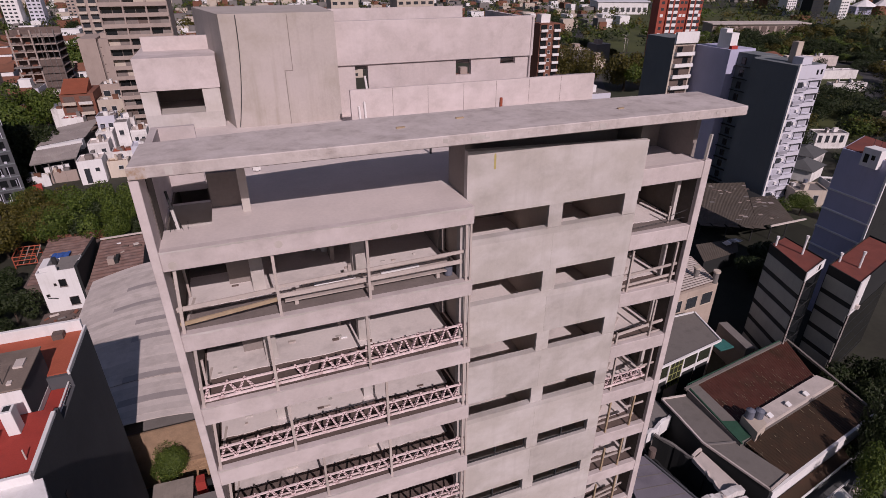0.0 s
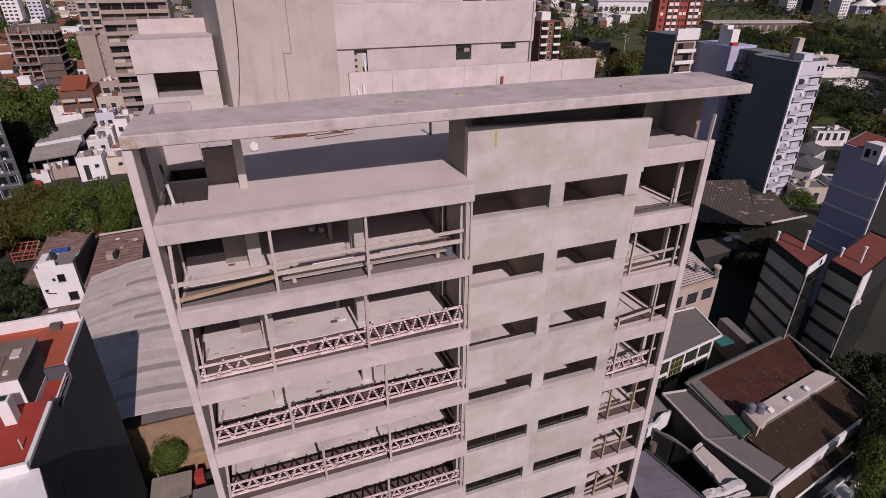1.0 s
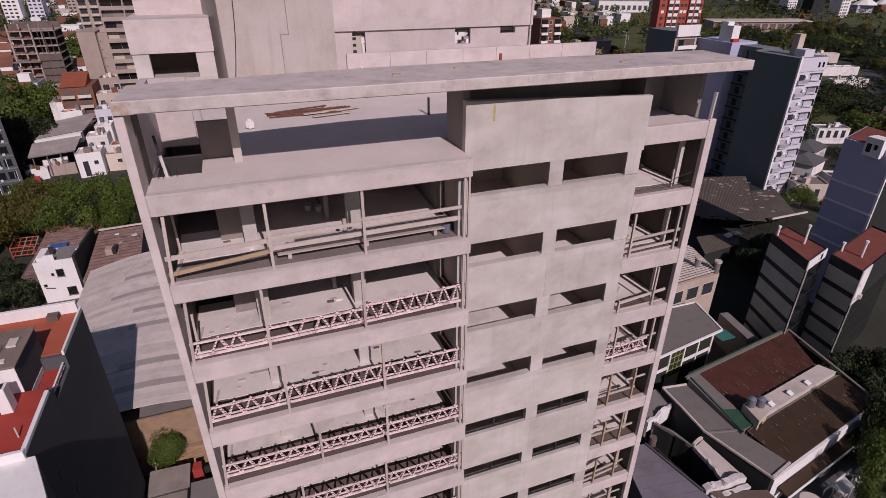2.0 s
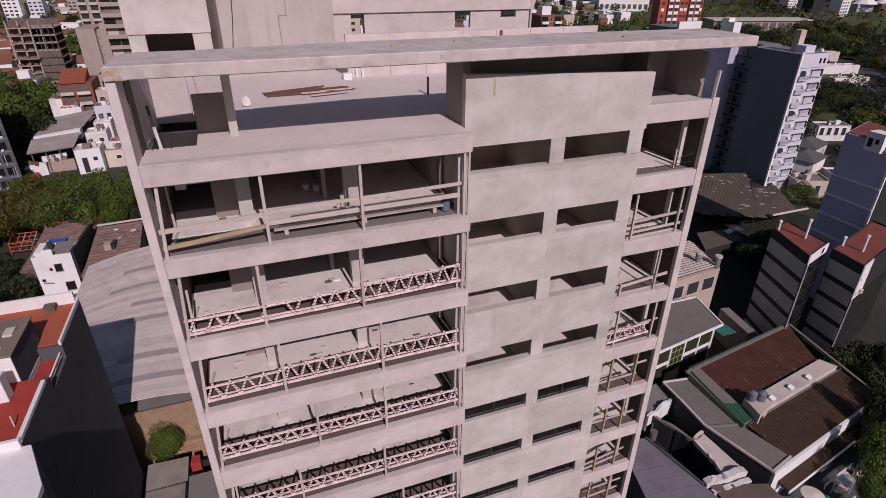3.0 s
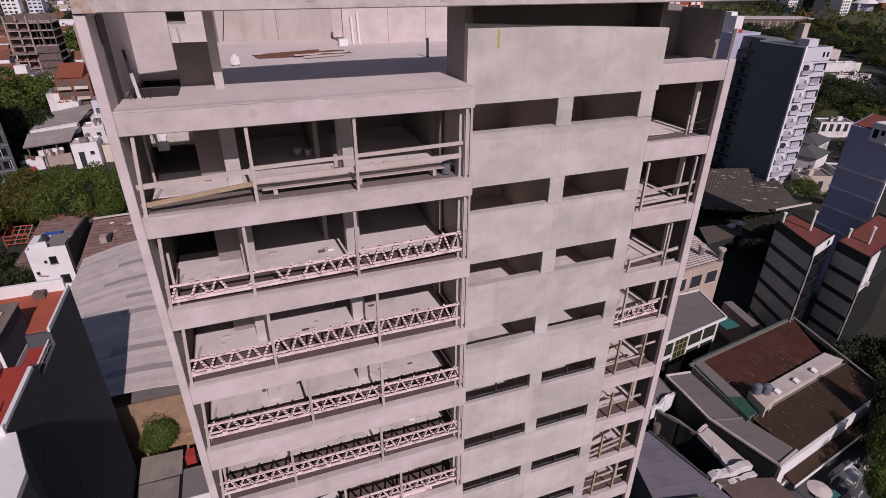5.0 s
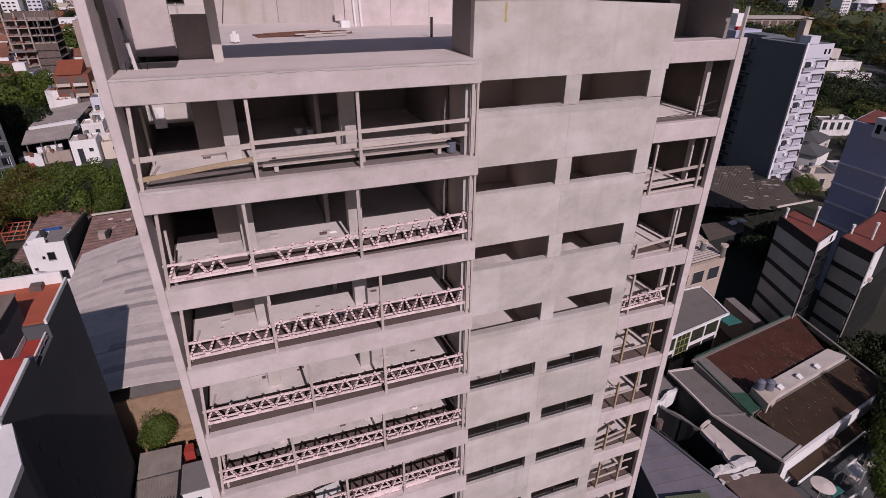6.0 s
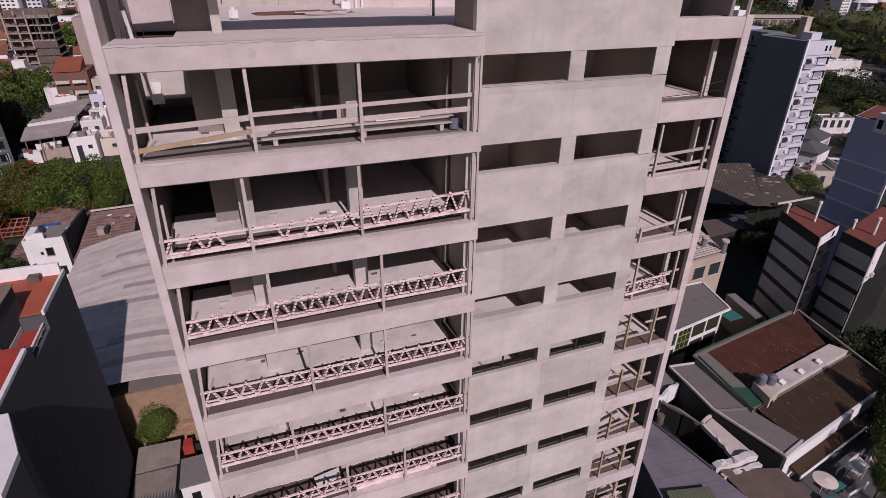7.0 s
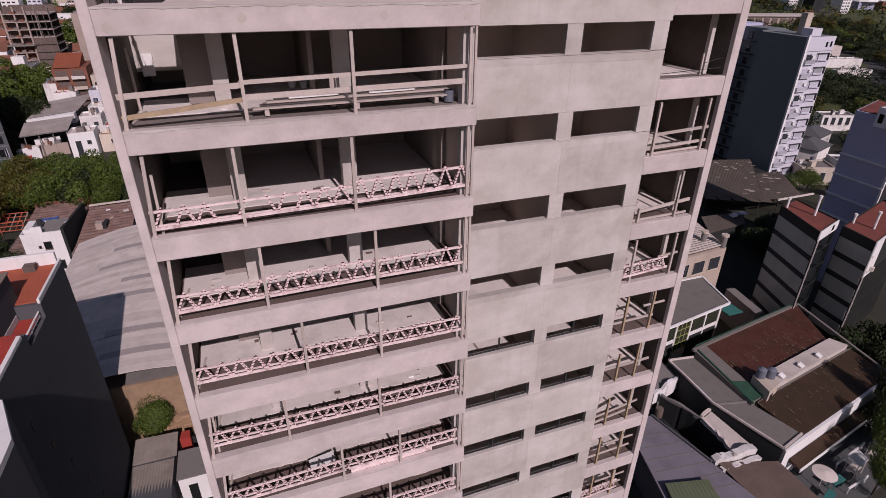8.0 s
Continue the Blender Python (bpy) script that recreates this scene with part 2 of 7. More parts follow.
def ribbed(bm, p, q, r, s, ribs, depth=0.03, thick=0.03, rise=0.0, rows=1):
    """A corrugated sheet over the corners p, q, r, s (ribs run from p to s); rise bows it upwards between p and q."""
    p, q, r, s = map(Vector, (p, q, r, s))
    n = (q - p).cross(s - p).normalized()
    if n.z < 0:
        n = -n
    cols = ribs * 2
    top, low = [], []
    for i in range(cols + 1):
        u = i / cols
        off = n * (depth if i % 2 else 0) + Vector((0, 0, rise * 4 * u * (1 - u)))
        top.append([bm.verts.new(p.lerp(q, u).lerp(s.lerp(r, u), k / rows) + off) for k in range(rows + 1)])
        low.append([bm.verts.new(v.co - n * thick) for v in top[-1]])
    for i in range(cols):
        for k in range(rows):
            bm.faces.new((top[i][k], top[i + 1][k], top[i + 1][k + 1], top[i][k + 1]))
            bm.faces.new((low[i][k + 1], low[i + 1][k + 1], low[i + 1][k], low[i][k]))
        bm.faces.new((low[i][0], low[i + 1][0], top[i + 1][0], top[i][0]))
        bm.faces.new((top[i][rows], top[i + 1][rows], low[i + 1][rows], low[i][rows]))
    bmesh.ops.recalc_face_normals(bm, faces=bm.faces[:])
    return bm


def mesh_of(name, bm, material):
    me = bpy.data.meshes.new(name)
    bm.to_mesh(me)
    bm.free()
    me.materials.append(material)
    return me


def thing(name, label, category, base=(0, 0, 0), turn=0.0, group="", kind=""):
    """An Empty at the thing's base, under which its parts go."""
    ob = new(name)
    ob.empty_display_size = 0.2
    ob.matrix_world = pose(*base, 0, 0, turn)
    PLACE[ob] = ob.matrix_world.copy()
    return tagged(ob, label, category, group, kind)


def part(name, bm, material, parent, label="", local=False):
    """Links a bmesh, given in world metres (or the thing's own when local), as one mesh under a thing or a part."""
    if not local:
        bm.transform(PLACE[parent].inverted())
    ob = new(name, mesh_of(name, bm, material))
    ob.parent = parent
    PLACE[ob] = PLACE[parent]
    return tagged(ob, label)


def piece(name, me, m, parent, label=""):
    """An object of its own on a shared mesh, at the pose m in the parent's own metres."""
    ob = new(name, me)
    ob.parent = parent
    ob.matrix_basis = m
    PLACE[ob] = PLACE[parent] @ m
    return tagged(ob, label)


def setting(name, bm, material, label, category="", kind="structure"):
    ob = new(name, mesh_of(name, bm, material))
    PLACE[ob] = Matrix()
    return tagged(ob, label, category, "", kind)


def single(name, bm, material, label, category, group=""):
    """A thing of one mesh, in world metres; its origin goes to its base."""
    lo = [min(v.co[i] for v in bm.verts) for i in range(3)]
    hi = [max(v.co[i] for v in bm.verts) for i in range(3)]
    base = Vector(((lo[0] + hi[0]) / 2, (lo[1] + hi[1]) / 2, lo[2]))
    bm.transform(Matrix.Translation(-base))
    ob = new(name, mesh_of(name, bm, material))
    ob.location = base
    PLACE[ob] = Matrix.Translation(base)
    return tagged(ob, label, category, group)

# ---- ground
setting("ground", box(-2500, 3500, -600, 5200, -1.0, 0.0), GROUND, "dusty city ground with patches of green between the houses", "ground")

# ---- the unfinished tower
H = 2.8
TOP = 45.0           # sill of the topmost window row
ROWS_N = 16
TERR = TOP + 1.62    # terrace floor
tower = thing("apartment_tower", "unfinished bare concrete apartment tower with open balconies and no glazing", "building", (10, 6, 0))
rnd = random.Random(4)


def ragged(y0, y1, x0, x1, z0, z1, seed, amp=0.022):
    """A poured slab with an uneven front edge."""
    r = random.Random(seed)
    pts, x, off = [], x0, 0.0
    while x < x1:
        off = 0.75 * off + r.uniform(-amp, amp)
        pts.append((x, y0 + off))
        x += r.uniform(0.06, 0.22)
    pts += [(x1, y0 + off), (x1, y1), (x0, y1)]
    return prism(bmesh.new(), pts, z0, z1)


ROW_FIT = (0.03, 0.02, -0.12, -0.2, -0.24, -0.24)


def storey(n):
    """Sill height of a window row, with each storey shifted to fit the camera's view."""
    return TOP - H * n + ROW_FIT[min(n, 5)]


def head(n):
    return 0.97 if n < 3 else 0.9 if n < 4 else 0.76


def coat(bm, x0, x1, y, z0, z1, seed, amp=0.03, step=0.16, thick=0.008):
    """A thin skin of render on a front wall, with an uneven lower edge."""
    r = random.Random(seed)
    lower, x, off = [], x0, 0.0
    while x < x1:
        off = 0.8 * off + r.uniform(-amp, amp)
        lower.append((x, z0 + off))
        x += r.uniform(0.5, 1.5) * step
    lower.append((x1, z0 + off))
    rows = [[bm.verts.new(c) for c in ((x, y, z), (x, y - thick, z + 0.3 * thick), (x, y - thick, z1), (x, y, z1))] for x, z in lower]
    for p, q in zip(rows, rows[1:]):
        for e in range(3):
            bm.faces.new((p[e], q[e], q[e + 1], p[e + 1]))
    bm.faces.new(rows[0])
    bm.faces.new(rows[-1][::-1])
    bmesh.ops.recalc_face_normals(bm, faces=bm.faces[:])
    return bm


for n in range(ROWS_N):
    z, zb = storey(n), TOP - H * n
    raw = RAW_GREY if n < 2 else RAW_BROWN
    drop = 1.02 if n < 2 else 0.93 if n < 4 else 0.74
    part("edge_beam", box(0.18, 9.65, -0.72, -0.44, z + drop, z + 1.64, bevel=0.018), CONC, tower)
    part("mortar_lip", coat(bmesh.new(), 0.19, 9.64, -0.72, z + 1.60, z + 1.645, 300 + n, 0.02, 0.12, 0.012), CONC_W, tower)
    if n:
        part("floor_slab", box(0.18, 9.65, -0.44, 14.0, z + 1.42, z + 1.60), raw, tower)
    else:
        # the stair opening's hole in the terrace floor, lengthened to stand in for shade
        for a in ((1.55, 9.65, -0.44, 14.0), (0.18, 1.55, -0.44, 0.85), (0.18, 1.55, 4.75, 14.0)):
            part("terrace_floor", box(*a, z + 1.42, z + 1.62), TERRACE, tower)
    part("inner_slab", box(9.65, 20.15, 0.28, 14.0, z + 1.42, z + 1.60), TERRACE if n == 0 else INNER_L, tower)
    part("balcony_beam", box(16.9, 20.2, 0.03, 0.31, zb + 1.12, zb + 1.82, bevel=0.018), CONC, tower)
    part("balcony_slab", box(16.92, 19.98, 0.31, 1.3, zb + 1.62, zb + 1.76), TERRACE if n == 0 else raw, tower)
    if n == 0:
        continue
    # screed inside the balcony rooms
    part("screed", ragged(0.85 if n > 2 else 0.8, 6.0, 2.42, 9.3, z + 1.602, z + 1.635, n), SCREED, tower)
    # left bay stops short: the dark slab behind stands in for shade
    part("screed", ragged(0.85 if n > 2 else 0.8, 2.9, 0.32, 2.42, z + 1.602, z + 1.635, 20 + n), SCREED, tower)
    part("window_room_floor", box(9.86, 16.7, 0.3, 4.1, z + 1.602, z + 1.63), SCREED, tower)
    part("balcony_screed", ragged(1.05, 4.0, 16.98, 19.9, zb + 1.762, zb + 1.79, 40 + n, 0.03), SCREED, tower)

for n in range(ROWS_N):
    z, zb = storey(n), TOP - H * n
    hw = head(n)
    low = storey(n + 1) + head(n + 1) if n < ROWS_N - 1 else z - 2
    if z < 1.5:
        break
    # wall below the window row, with the piers between the openings
    part("spandrel_wall", box(9.655, 13.22, 0.0, 0.26, low, z, bevel=0.008), CONC_W, tower)
    part("spandrel_wall", box(13.22, 16.88, 0.003, 0.26, low, z, bevel=0.008), CONC_W, tower)
    part("window_sill", box(9.7, 16.26, -0.025, 0.27, z, z + 0.025), CONC_W, tower)
    for x0, x1 in ((9.655, 9.86), (12.95, 13.53), (16.26, 16.88)):
        part("window_pier", box(x0, x1, 0.014, 0.12, z + 0.027, z + hw), CONC_W, tower)
    if n < 9:
        apron = bmesh.new()
        coat(apron, 9.66, 16.3, 0.0, z - (0.26 if n < 4 else 0.1), z - 0.002, 380 + n, 0.01, 0.3, 0.004)
        part("sill_apron", apron, CONC_W, tower)
    fl = storey(n + 1) + 1.60
    flb = zb - H + 1.60
    # rooms behind the windows
    part("room_back_wall", box(9.9, 16.9, 4.1, 4.25, fl, z + 1.42), INNER_L, tower)
    part("room_partition", box(13.15, 13.3, 0.26, 4.1, fl, z + 1.42), INNER_L, tower)
    part("room_side_wall", box(9.655, 9.86, 0.26, 5.8, fl, z + 1.42), INNER_L, tower)
    part("room_side_wall", box(16.72, 16.88, 0.26, 4.1, fl, z + 1.42), INNER_L, tower)
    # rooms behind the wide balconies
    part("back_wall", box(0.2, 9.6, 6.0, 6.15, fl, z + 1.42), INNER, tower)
    # thin dark panel puts the end wall's shade into colour
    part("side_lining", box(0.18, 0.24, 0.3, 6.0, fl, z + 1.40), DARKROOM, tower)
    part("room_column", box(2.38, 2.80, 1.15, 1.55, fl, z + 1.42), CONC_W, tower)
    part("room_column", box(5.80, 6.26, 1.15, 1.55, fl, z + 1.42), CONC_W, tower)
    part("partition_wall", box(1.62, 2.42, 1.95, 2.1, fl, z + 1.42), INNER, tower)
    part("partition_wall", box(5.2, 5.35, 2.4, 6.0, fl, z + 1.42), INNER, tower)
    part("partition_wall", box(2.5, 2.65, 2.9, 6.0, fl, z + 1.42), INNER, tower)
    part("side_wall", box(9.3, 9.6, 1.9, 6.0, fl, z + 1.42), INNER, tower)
    # narrow balconies
    part("balcony_back_wall", box(16.92, 20.0, 4.1, 4.25, flb, zb + 1.42), INNER_L, tower)
    # this near-black side holds the narrow balcony's shade
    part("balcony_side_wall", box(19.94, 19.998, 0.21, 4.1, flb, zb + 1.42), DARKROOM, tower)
    part("balcony_column", box(19.5, 19.66, 0.75, 0.91, flb + 0.19, zb + 1.42), CONC_W, tower)
    part("corner_column", box(9.28, 9.62, -0.40, -0.08, fl, z + 0.93), CONC_W, tower)
    if n >= 4:
        for x0, x1 in ((9.88, 12.93), (13.55, 16.24)):
            win = part("window", bx(bx(bx(bx(bmesh.new(), x0, x1, 0.13, 0.18, z + 0.03, z + 0.08), x0, x1, 0.13, 0.18, z + hw - 0.05, z + hw), x0, x0 + 0.05, 0.131, 0.179, z + 0.08, z + hw - 0.05), x1 - 0.05, x1, 0.131, 0.179, z + 0.08, z + hw - 0.05), DARKMETAL, tower, "dark metal window frame")
            part("mullion", box((x0 + x1) / 2 - 0.03, (x0 + x1) / 2 + 0.03, 0.125, 0.185, z + 0.08, z + hw - 0.05), DARKMETAL, win)

part("party_wall", box(-0.06, 0.18, -0.74, 1.1, 0, TERR + 2.2, bevel=0.015), CONC, tower, "tall concrete end wall with a pale edge")
part("party_wall", box(-0.06, 0.18, 1.1, 14.0, 0, TERR - 0.02), CONC, tower)
part("stair_parapet", box(-0.06, 0.17, 1.1, 4.94, TERR - 0.02, TERR + 2.15), CONC, tower)
part("stair_wall", box(0.17, 1.32, 4.76, 4.94, TERR - 0.2, TERR + 2.15), CONC, tower)
# dark panel added so this inner face carries its shade as colour
part("bitumen_lining", box(0.18, 0.205, 0.2, 1.1, TERR + 0.02, TERR + 2.1), DARKROOM, tower, "dark panel holding the shade of the end wall")
part("corner_post", box(19.88, 20.22, 0.0, 0.2, 0, TOP + 1.86, bevel=0.012), CONC, tower)
part("party_wall", box(20.0, 20.2, 0.2, 14.0, 0, TERR - 0.02), CONC, tower)
part("rear_wall", box(-0.06, 20.2, 14.0, 14.25, 0, TERR - 0.02), CONC, tower)

# roof canopy over the terrace, with the panel wall that carries it
canopy = bmesh.new()
prism(canopy, [(-0.02, -0.80), (20.3, -0.98), (20.45, 1.7), (14.0, 2.05), (7.0, 2.05), (0.05, 1.4)], TERR + 2.22, TERR + 2.56)
bmesh.ops.bevel(canopy, geom=canopy.edges[:], offset=0.025, segments=1, affect="EDGES")
part("roof_canopy", canopy, CANOPY, tower, "long thin cantilevered concrete roof slab")
RUN = surf("rust_run", (0.47, 0.415, 0.395), var=0.12, scale=1.5, stain=(0.30, 0.17, 0.07), stain_amt=0.95, stain_scale=2.2, streak=0.5, bump=0.3)
part("rust_stain", box(-0.032, 0.42, -0.812, -0.79, TERR + 2.225, TERR + 2.53), RUN, tower, "concrete slab corner with rusty brown runs")
spall = random.Random(15)
for k in range(18):
    x = spall.uniform(0.5, 19.5)
    y = -0.80 - 0.18 * x / 20.3
    part("spalled_edge", box(x, x + spall.uniform(0.1, 0.7), y - 0.006, y + 0.03, TERR + 2.235 + spall.uniform(0, 0.2), TERR + 2.45 + spall.uniform(0.0, 0.04)), CANOPY if k % 3 else CONC_W, tower)
part("panel_wall", prism(bmesh.new(), [(9.66, 0.002), (16.95, 0.002), (16.95, 0.26), (9.66, 0.26)], TOP + 0.97, [TOP + 3.32, TOP + 3.0, TOP + 3.0, TOP + 3.32]), CONC_W, tower, "tall smooth pale render panel")
part("rust_streak", prism(bmesh.new(), [(10.62, -0.002), (10.70, -0.002), (10.69, 0.004), (10.63, 0.004)], TOP + 2.6, [TOP + 3.05, TOP + 3.05, TOP + 3.2, TOP + 3.2]), YELLOW, tower, "yellow run of rust water")
# the dark inner tone puts shade into these return and terrace walls
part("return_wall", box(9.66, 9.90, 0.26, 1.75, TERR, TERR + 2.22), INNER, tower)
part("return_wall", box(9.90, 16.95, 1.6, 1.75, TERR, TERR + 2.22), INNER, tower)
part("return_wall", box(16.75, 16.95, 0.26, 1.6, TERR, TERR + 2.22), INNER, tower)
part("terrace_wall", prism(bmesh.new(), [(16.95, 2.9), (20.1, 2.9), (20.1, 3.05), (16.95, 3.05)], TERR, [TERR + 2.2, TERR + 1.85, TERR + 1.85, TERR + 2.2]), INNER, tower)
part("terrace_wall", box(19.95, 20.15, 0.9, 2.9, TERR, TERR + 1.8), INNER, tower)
part("steel_post", plank(bmesh.new(), (19.96, 0.1, TOP + 1.86), (20.02, 0.12, TERR + 1.25), 0.1, 0.11), CONC_W, tower)
part("terrace_column", box(2.5, 2.75, 1.5, 1.8, TERR, TERR + 2.22), CONC_W, tower)
# low wall under the canopy, its shade painted in by the dark tone
part("low_wall", box(1.556, 2.5, 2.202, 2.38, TERR - 0.01, TERR + 1.2), INNER, tower)
part("terrace_kerb", ragged(-0.40, -0.30, 0.3, 9.2, TERR + 0.0, TERR + 0.022, 77, 0.01), CONC, tower)

# rooftop blocks behind the terrace
lift = bmesh.new()
prism(lift, [(2.62, 12.3), (7.8, 12.3), (7.8, 18.0), (1.35, 18.0)], TERR - 0.02, TERR + 5.15)
part("lift_block", lift, LIFT, tower, "tall blank streaked concrete lift and tank block")
part("lift_joint", box(5.22, 5.25, 12.28, 12.3, TERR, TERR + 2.6), INNER, tower)
part("lift_joint", box(5.25, 5.62, 12.28, 12.3, TERR + 2.57, TERR + 2.6), INNER, tower)
part("lift_joint", box(5.59, 5.62, 12.28, 12.3, TERR + 2.6, TERR + 5.1), INNER, tower)
part("left_block_base", box(-1.3, 2.15, 13.0, 18.0, TERR - 8, TERR + 0.78), CONC_W, tower)
for x0, x1 in ((-1.3, -0.62), (1.36, 2.15)):
    part("left_block_wall", box(x0, x1, 13.0, 13.3, TERR + 0.78, TERR + 1.9), CONC_W, tower)
part("left_block_wall", box(-1.3, -1.05, 13.3, 18.0, TERR + 0.78, TERR + 1.9), CONC_W, tower)
part("left_block_wall", box(1.9, 2.15, 13.3, 18.0, TERR + 0.78, TERR + 1.9), CONC_W, tower)
part("left_block_wall", box(-1.05, 1.9, 16.0, 16.2, TERR + 0.78, TERR + 1.9), INNER, tower)
part("left_block_band", box(-1.34, 2.19, 12.94, 18.0, TERR + 1.902, TERR + 3.35), CONC, tower)
part("left_block_parapet", box(-1.1, 1.9, 15.5, 15.7, TERR + 3.35, TERR + 4.0), CONC, tower)
Y0 = 13.0
wall_low, wall_hi = TERR - 0.02, TERR + 2.56
holes = ((8.78, 9.45, 1.25, 2.50), (14.35, 15.25, 1.72, 2.56), (17.03, 17.95, 2.18, 2.56))
x = 7.8
for a, b, lo_, hi_ in holes:
    part("rear_block_wall", box(x, a, Y0, Y0 + 0.25, wall_low, wall_hi), CONC, tower)
    part("rear_block_wall", box(a, b, Y0, Y0 + 0.25, wall_low, TERR + lo_), CONC, tower)
    if hi_ < 2.56:
        part("rear_block_wall", box(a, b, Y0, Y0 + 0.25, TERR + hi_, wall_hi), CONC, tower)
    x = b
part("rear_block_wall", box(x, 18.95, Y0, Y0 + 0.25, wall_low, wall_hi), CONC, tower)
part("rear_block_band", box(7.8, 18.97, Y0 - 0.12, Y0 + 0.25, wall_hi, TERR + 4.65, bevel=0.015), CONC, tower)
part("rear_block_side", box(18.72, 18.95, Y0 + 0.25, 19.0, wall_low, TERR + 4.55), CONC, tower)
part("rear_block_parapet", box(7.8, 16.4, 17.2, 17.4, TERR + 2.4, TERR + 4.95), CONC, tower)
part("rear_block_floor", box(7.8, 18.7, Y0 + 0.25, 17.2, TERR + 2.3, TERR + 2.45), INNER, tower)
part("rain_pipe", bar(bmesh.new(), (18.8, 12.93, TERR), (18.85, 12.83, TERR + 4.6), 0.05), CONC, tower)
part("terrace_parapet", box(7.86, 21.3, 10.0, 10.2, TERR - 0.02, TERR + 1.9), CONC, tower, "pale concrete parapet wall behind the terrace")
part("terrace_parapet", prism(bmesh.new(), [(21.1, 10.2), (21.3, 10.2), (21.3, 14.0), (21.1, 14.0)], TERR - 3.0, [TERR + 1.9, TERR + 1.9, TERR + 1.2, TERR + 1.2]), CONC, tower)
part("rear_floor", box(20.2, 21.3, 9.0, 14.0, TERR - 4, TERR - 0.02), CONC, tower)
for x in (9.9, 11.7, 13.6, 15.4, 17.3, 19.2):
    part("parapet_joint", box(x, x + 0.02, 9.994, 10.0, TERR, TERR + 1.88), INNER, tower)
cables = bmesh.new()
rings = []
for k in range(15):
    u = k / 14
    c = Vector((3.35 - 0.55 * u * u, 12.27, TERR + 5.1 - 5.0 * u))
    rings.append([cables.verts.new(c + Vector((0.02 * math.cos(i * math.pi / 3), 0.02 * math.sin(i * math.pi / 3), 0))) for i in range(6)])
for p, q in zip(rings, rings[1:]):
    for i in range(6):
        cables.faces.new((p[i], p[(i + 1) % 6], q[(i + 1) % 6], q[i]))
bmesh.ops.recalc_face_normals(cables, faces=cables.faces[:])
part("hanging_cable", cables, DARKMETAL, tower, "thin dark cable hanging down the block")

zr = storey(1) + 1.60
part("stair_beam", box(0.24, 1.62, 3.4, 3.6, storey(0) - 0.42, TERR - 0.2), CONC_W, tower)
single("timber_prop", plank(bmesh.new(), (0.36, 1.55, zr), (0.34, 1.6, zr + 1.7), 0.07, 0.07), TIMBER, "slim pale timber prop wedged between floor and beam", "prop", "balcony props")
single("hanging_board", box(0.40, 0.74, 3.30, 3.37, storey(0) - 0.55, storey(0) + 0.1), WHITE, "white board hanging from the stair beam", "board")
for x, y in ((4.74, 3.6), (5.1, 3.35)):
    pail = thing("pail", "pale dusty plaster pail on the bare floor", "bucket", (x, y, zr + 0.035), 0, "plaster pails")
    bm = bmesh.new()
    bmesh.ops.create_cone(bm, cap_ends=True, segments=14, radius1=0.11, radius2=0.15, depth=0.2, matrix=Matrix.Translation((0, 0, 0.1)))
    part("body", bm, WHITE, pail, "", True)
    part("rim", bar(bmesh.new(), (0, 0, 0.2), (0, 0, 0.22), 0.16, 14), WHITE, pail, "", True)
# round patches where the formwork ties were, on the top beam
for x, dz in ((3.35, 1.36), (6.9, 1.36), (9.25, 1.30), (0.45, 1.2)):
    part("tie_patch", bar(bmesh.new(), (x, -0.725, storey(0) + dz), (x, -0.716, storey(0) + dz), 0.12, 14), LIFT, tower, "round mortar patch over a formwork tie")
part("damp_patch", ragged(3.35, 4.6, 6.3, 8.5, TERR + 0.0, TERR + 0.004, 91, 0.12), surf("damp_screed", (0.10, 0.09, 0.09), rough=0.35, var=0.3, scale=1.2, bump=0.1), tower, "dark damp patch on the terrace floor")
# small things on the terrace
for i in range(16):
    r_ = random.Random(100 + i)
    a = Vector((3.9 + r_.uniform(-0.1, 0.5), 7.2 + r_.uniform(-0.5, 0.5), TERR + 0.03 + 0.018 * (i % 4)))
    b = a + Vector((r_.uniform(2.2, 3.3), r_.uniform(-0.1, 0.6), 0.01))
    single("reinforcing_bar", bar(bmesh.new(), a, b, 0.032, 5), RUST, "rusty steel reinforcing bar in a loose pile on the terrace", "rebar", "pile of reinforcing bars")
for i, (x, y) in enumerate(((5.3, 6.7), (5.6, 6.2), (6.1, 6.9))):
    single("plank", plank(bmesh.new(), (x, y, TERR + 0.12), (x + 1.6, y + 0.35, TERR + 0.1), 0.14, 0.04), TIMBER, "grey weathered plank lying over the rusty bars", "plank", "loose planks")
sack = box(3.02, 3.30, 5.3, 5.52, TERR, TERR + 0.42)
bmesh.ops.bevel(sack, geom=sack.edges[:], offset=0.08, segments=2, affect="EDGES")
single("bucket", sack, DIRTY_W, "dusty white square container standing on the terrace", "container")
crate = box(7.55, 7.95, 9.45, 9.8, TERR, TERR + 0.3, bevel=0.03)
single("crate", crate, WHITE, "small pale crate beside the parapet", "crate")
for x, h in ((8.28, 1.15), (8.55, 1.35)):
    single("drain_pipe", bar(bmesh.new(), (x, 9.93, TERR), (x - 0.06, 9.93, TERR + h), 0.055, 10), PVC, "white plastic drain pipe leaning on the parapet", "pipe", "white drain pipes")
single("drain_pipe", bar(bmesh.new(), (9.45, 12.9, TERR), (9.25, 12.93, TERR + 2.0), 0.06, 10), PVC, "white plastic downpipe below a wall opening", "pipe")
single("vent_stub", bar(bmesh.new(), (10.2, 5.3, TERR), (10.2, 5.3, TERR + 0.72), 0.05, 10), DARKMETAL, "short dark vent pipe standing on the terrace floor", "pipe")
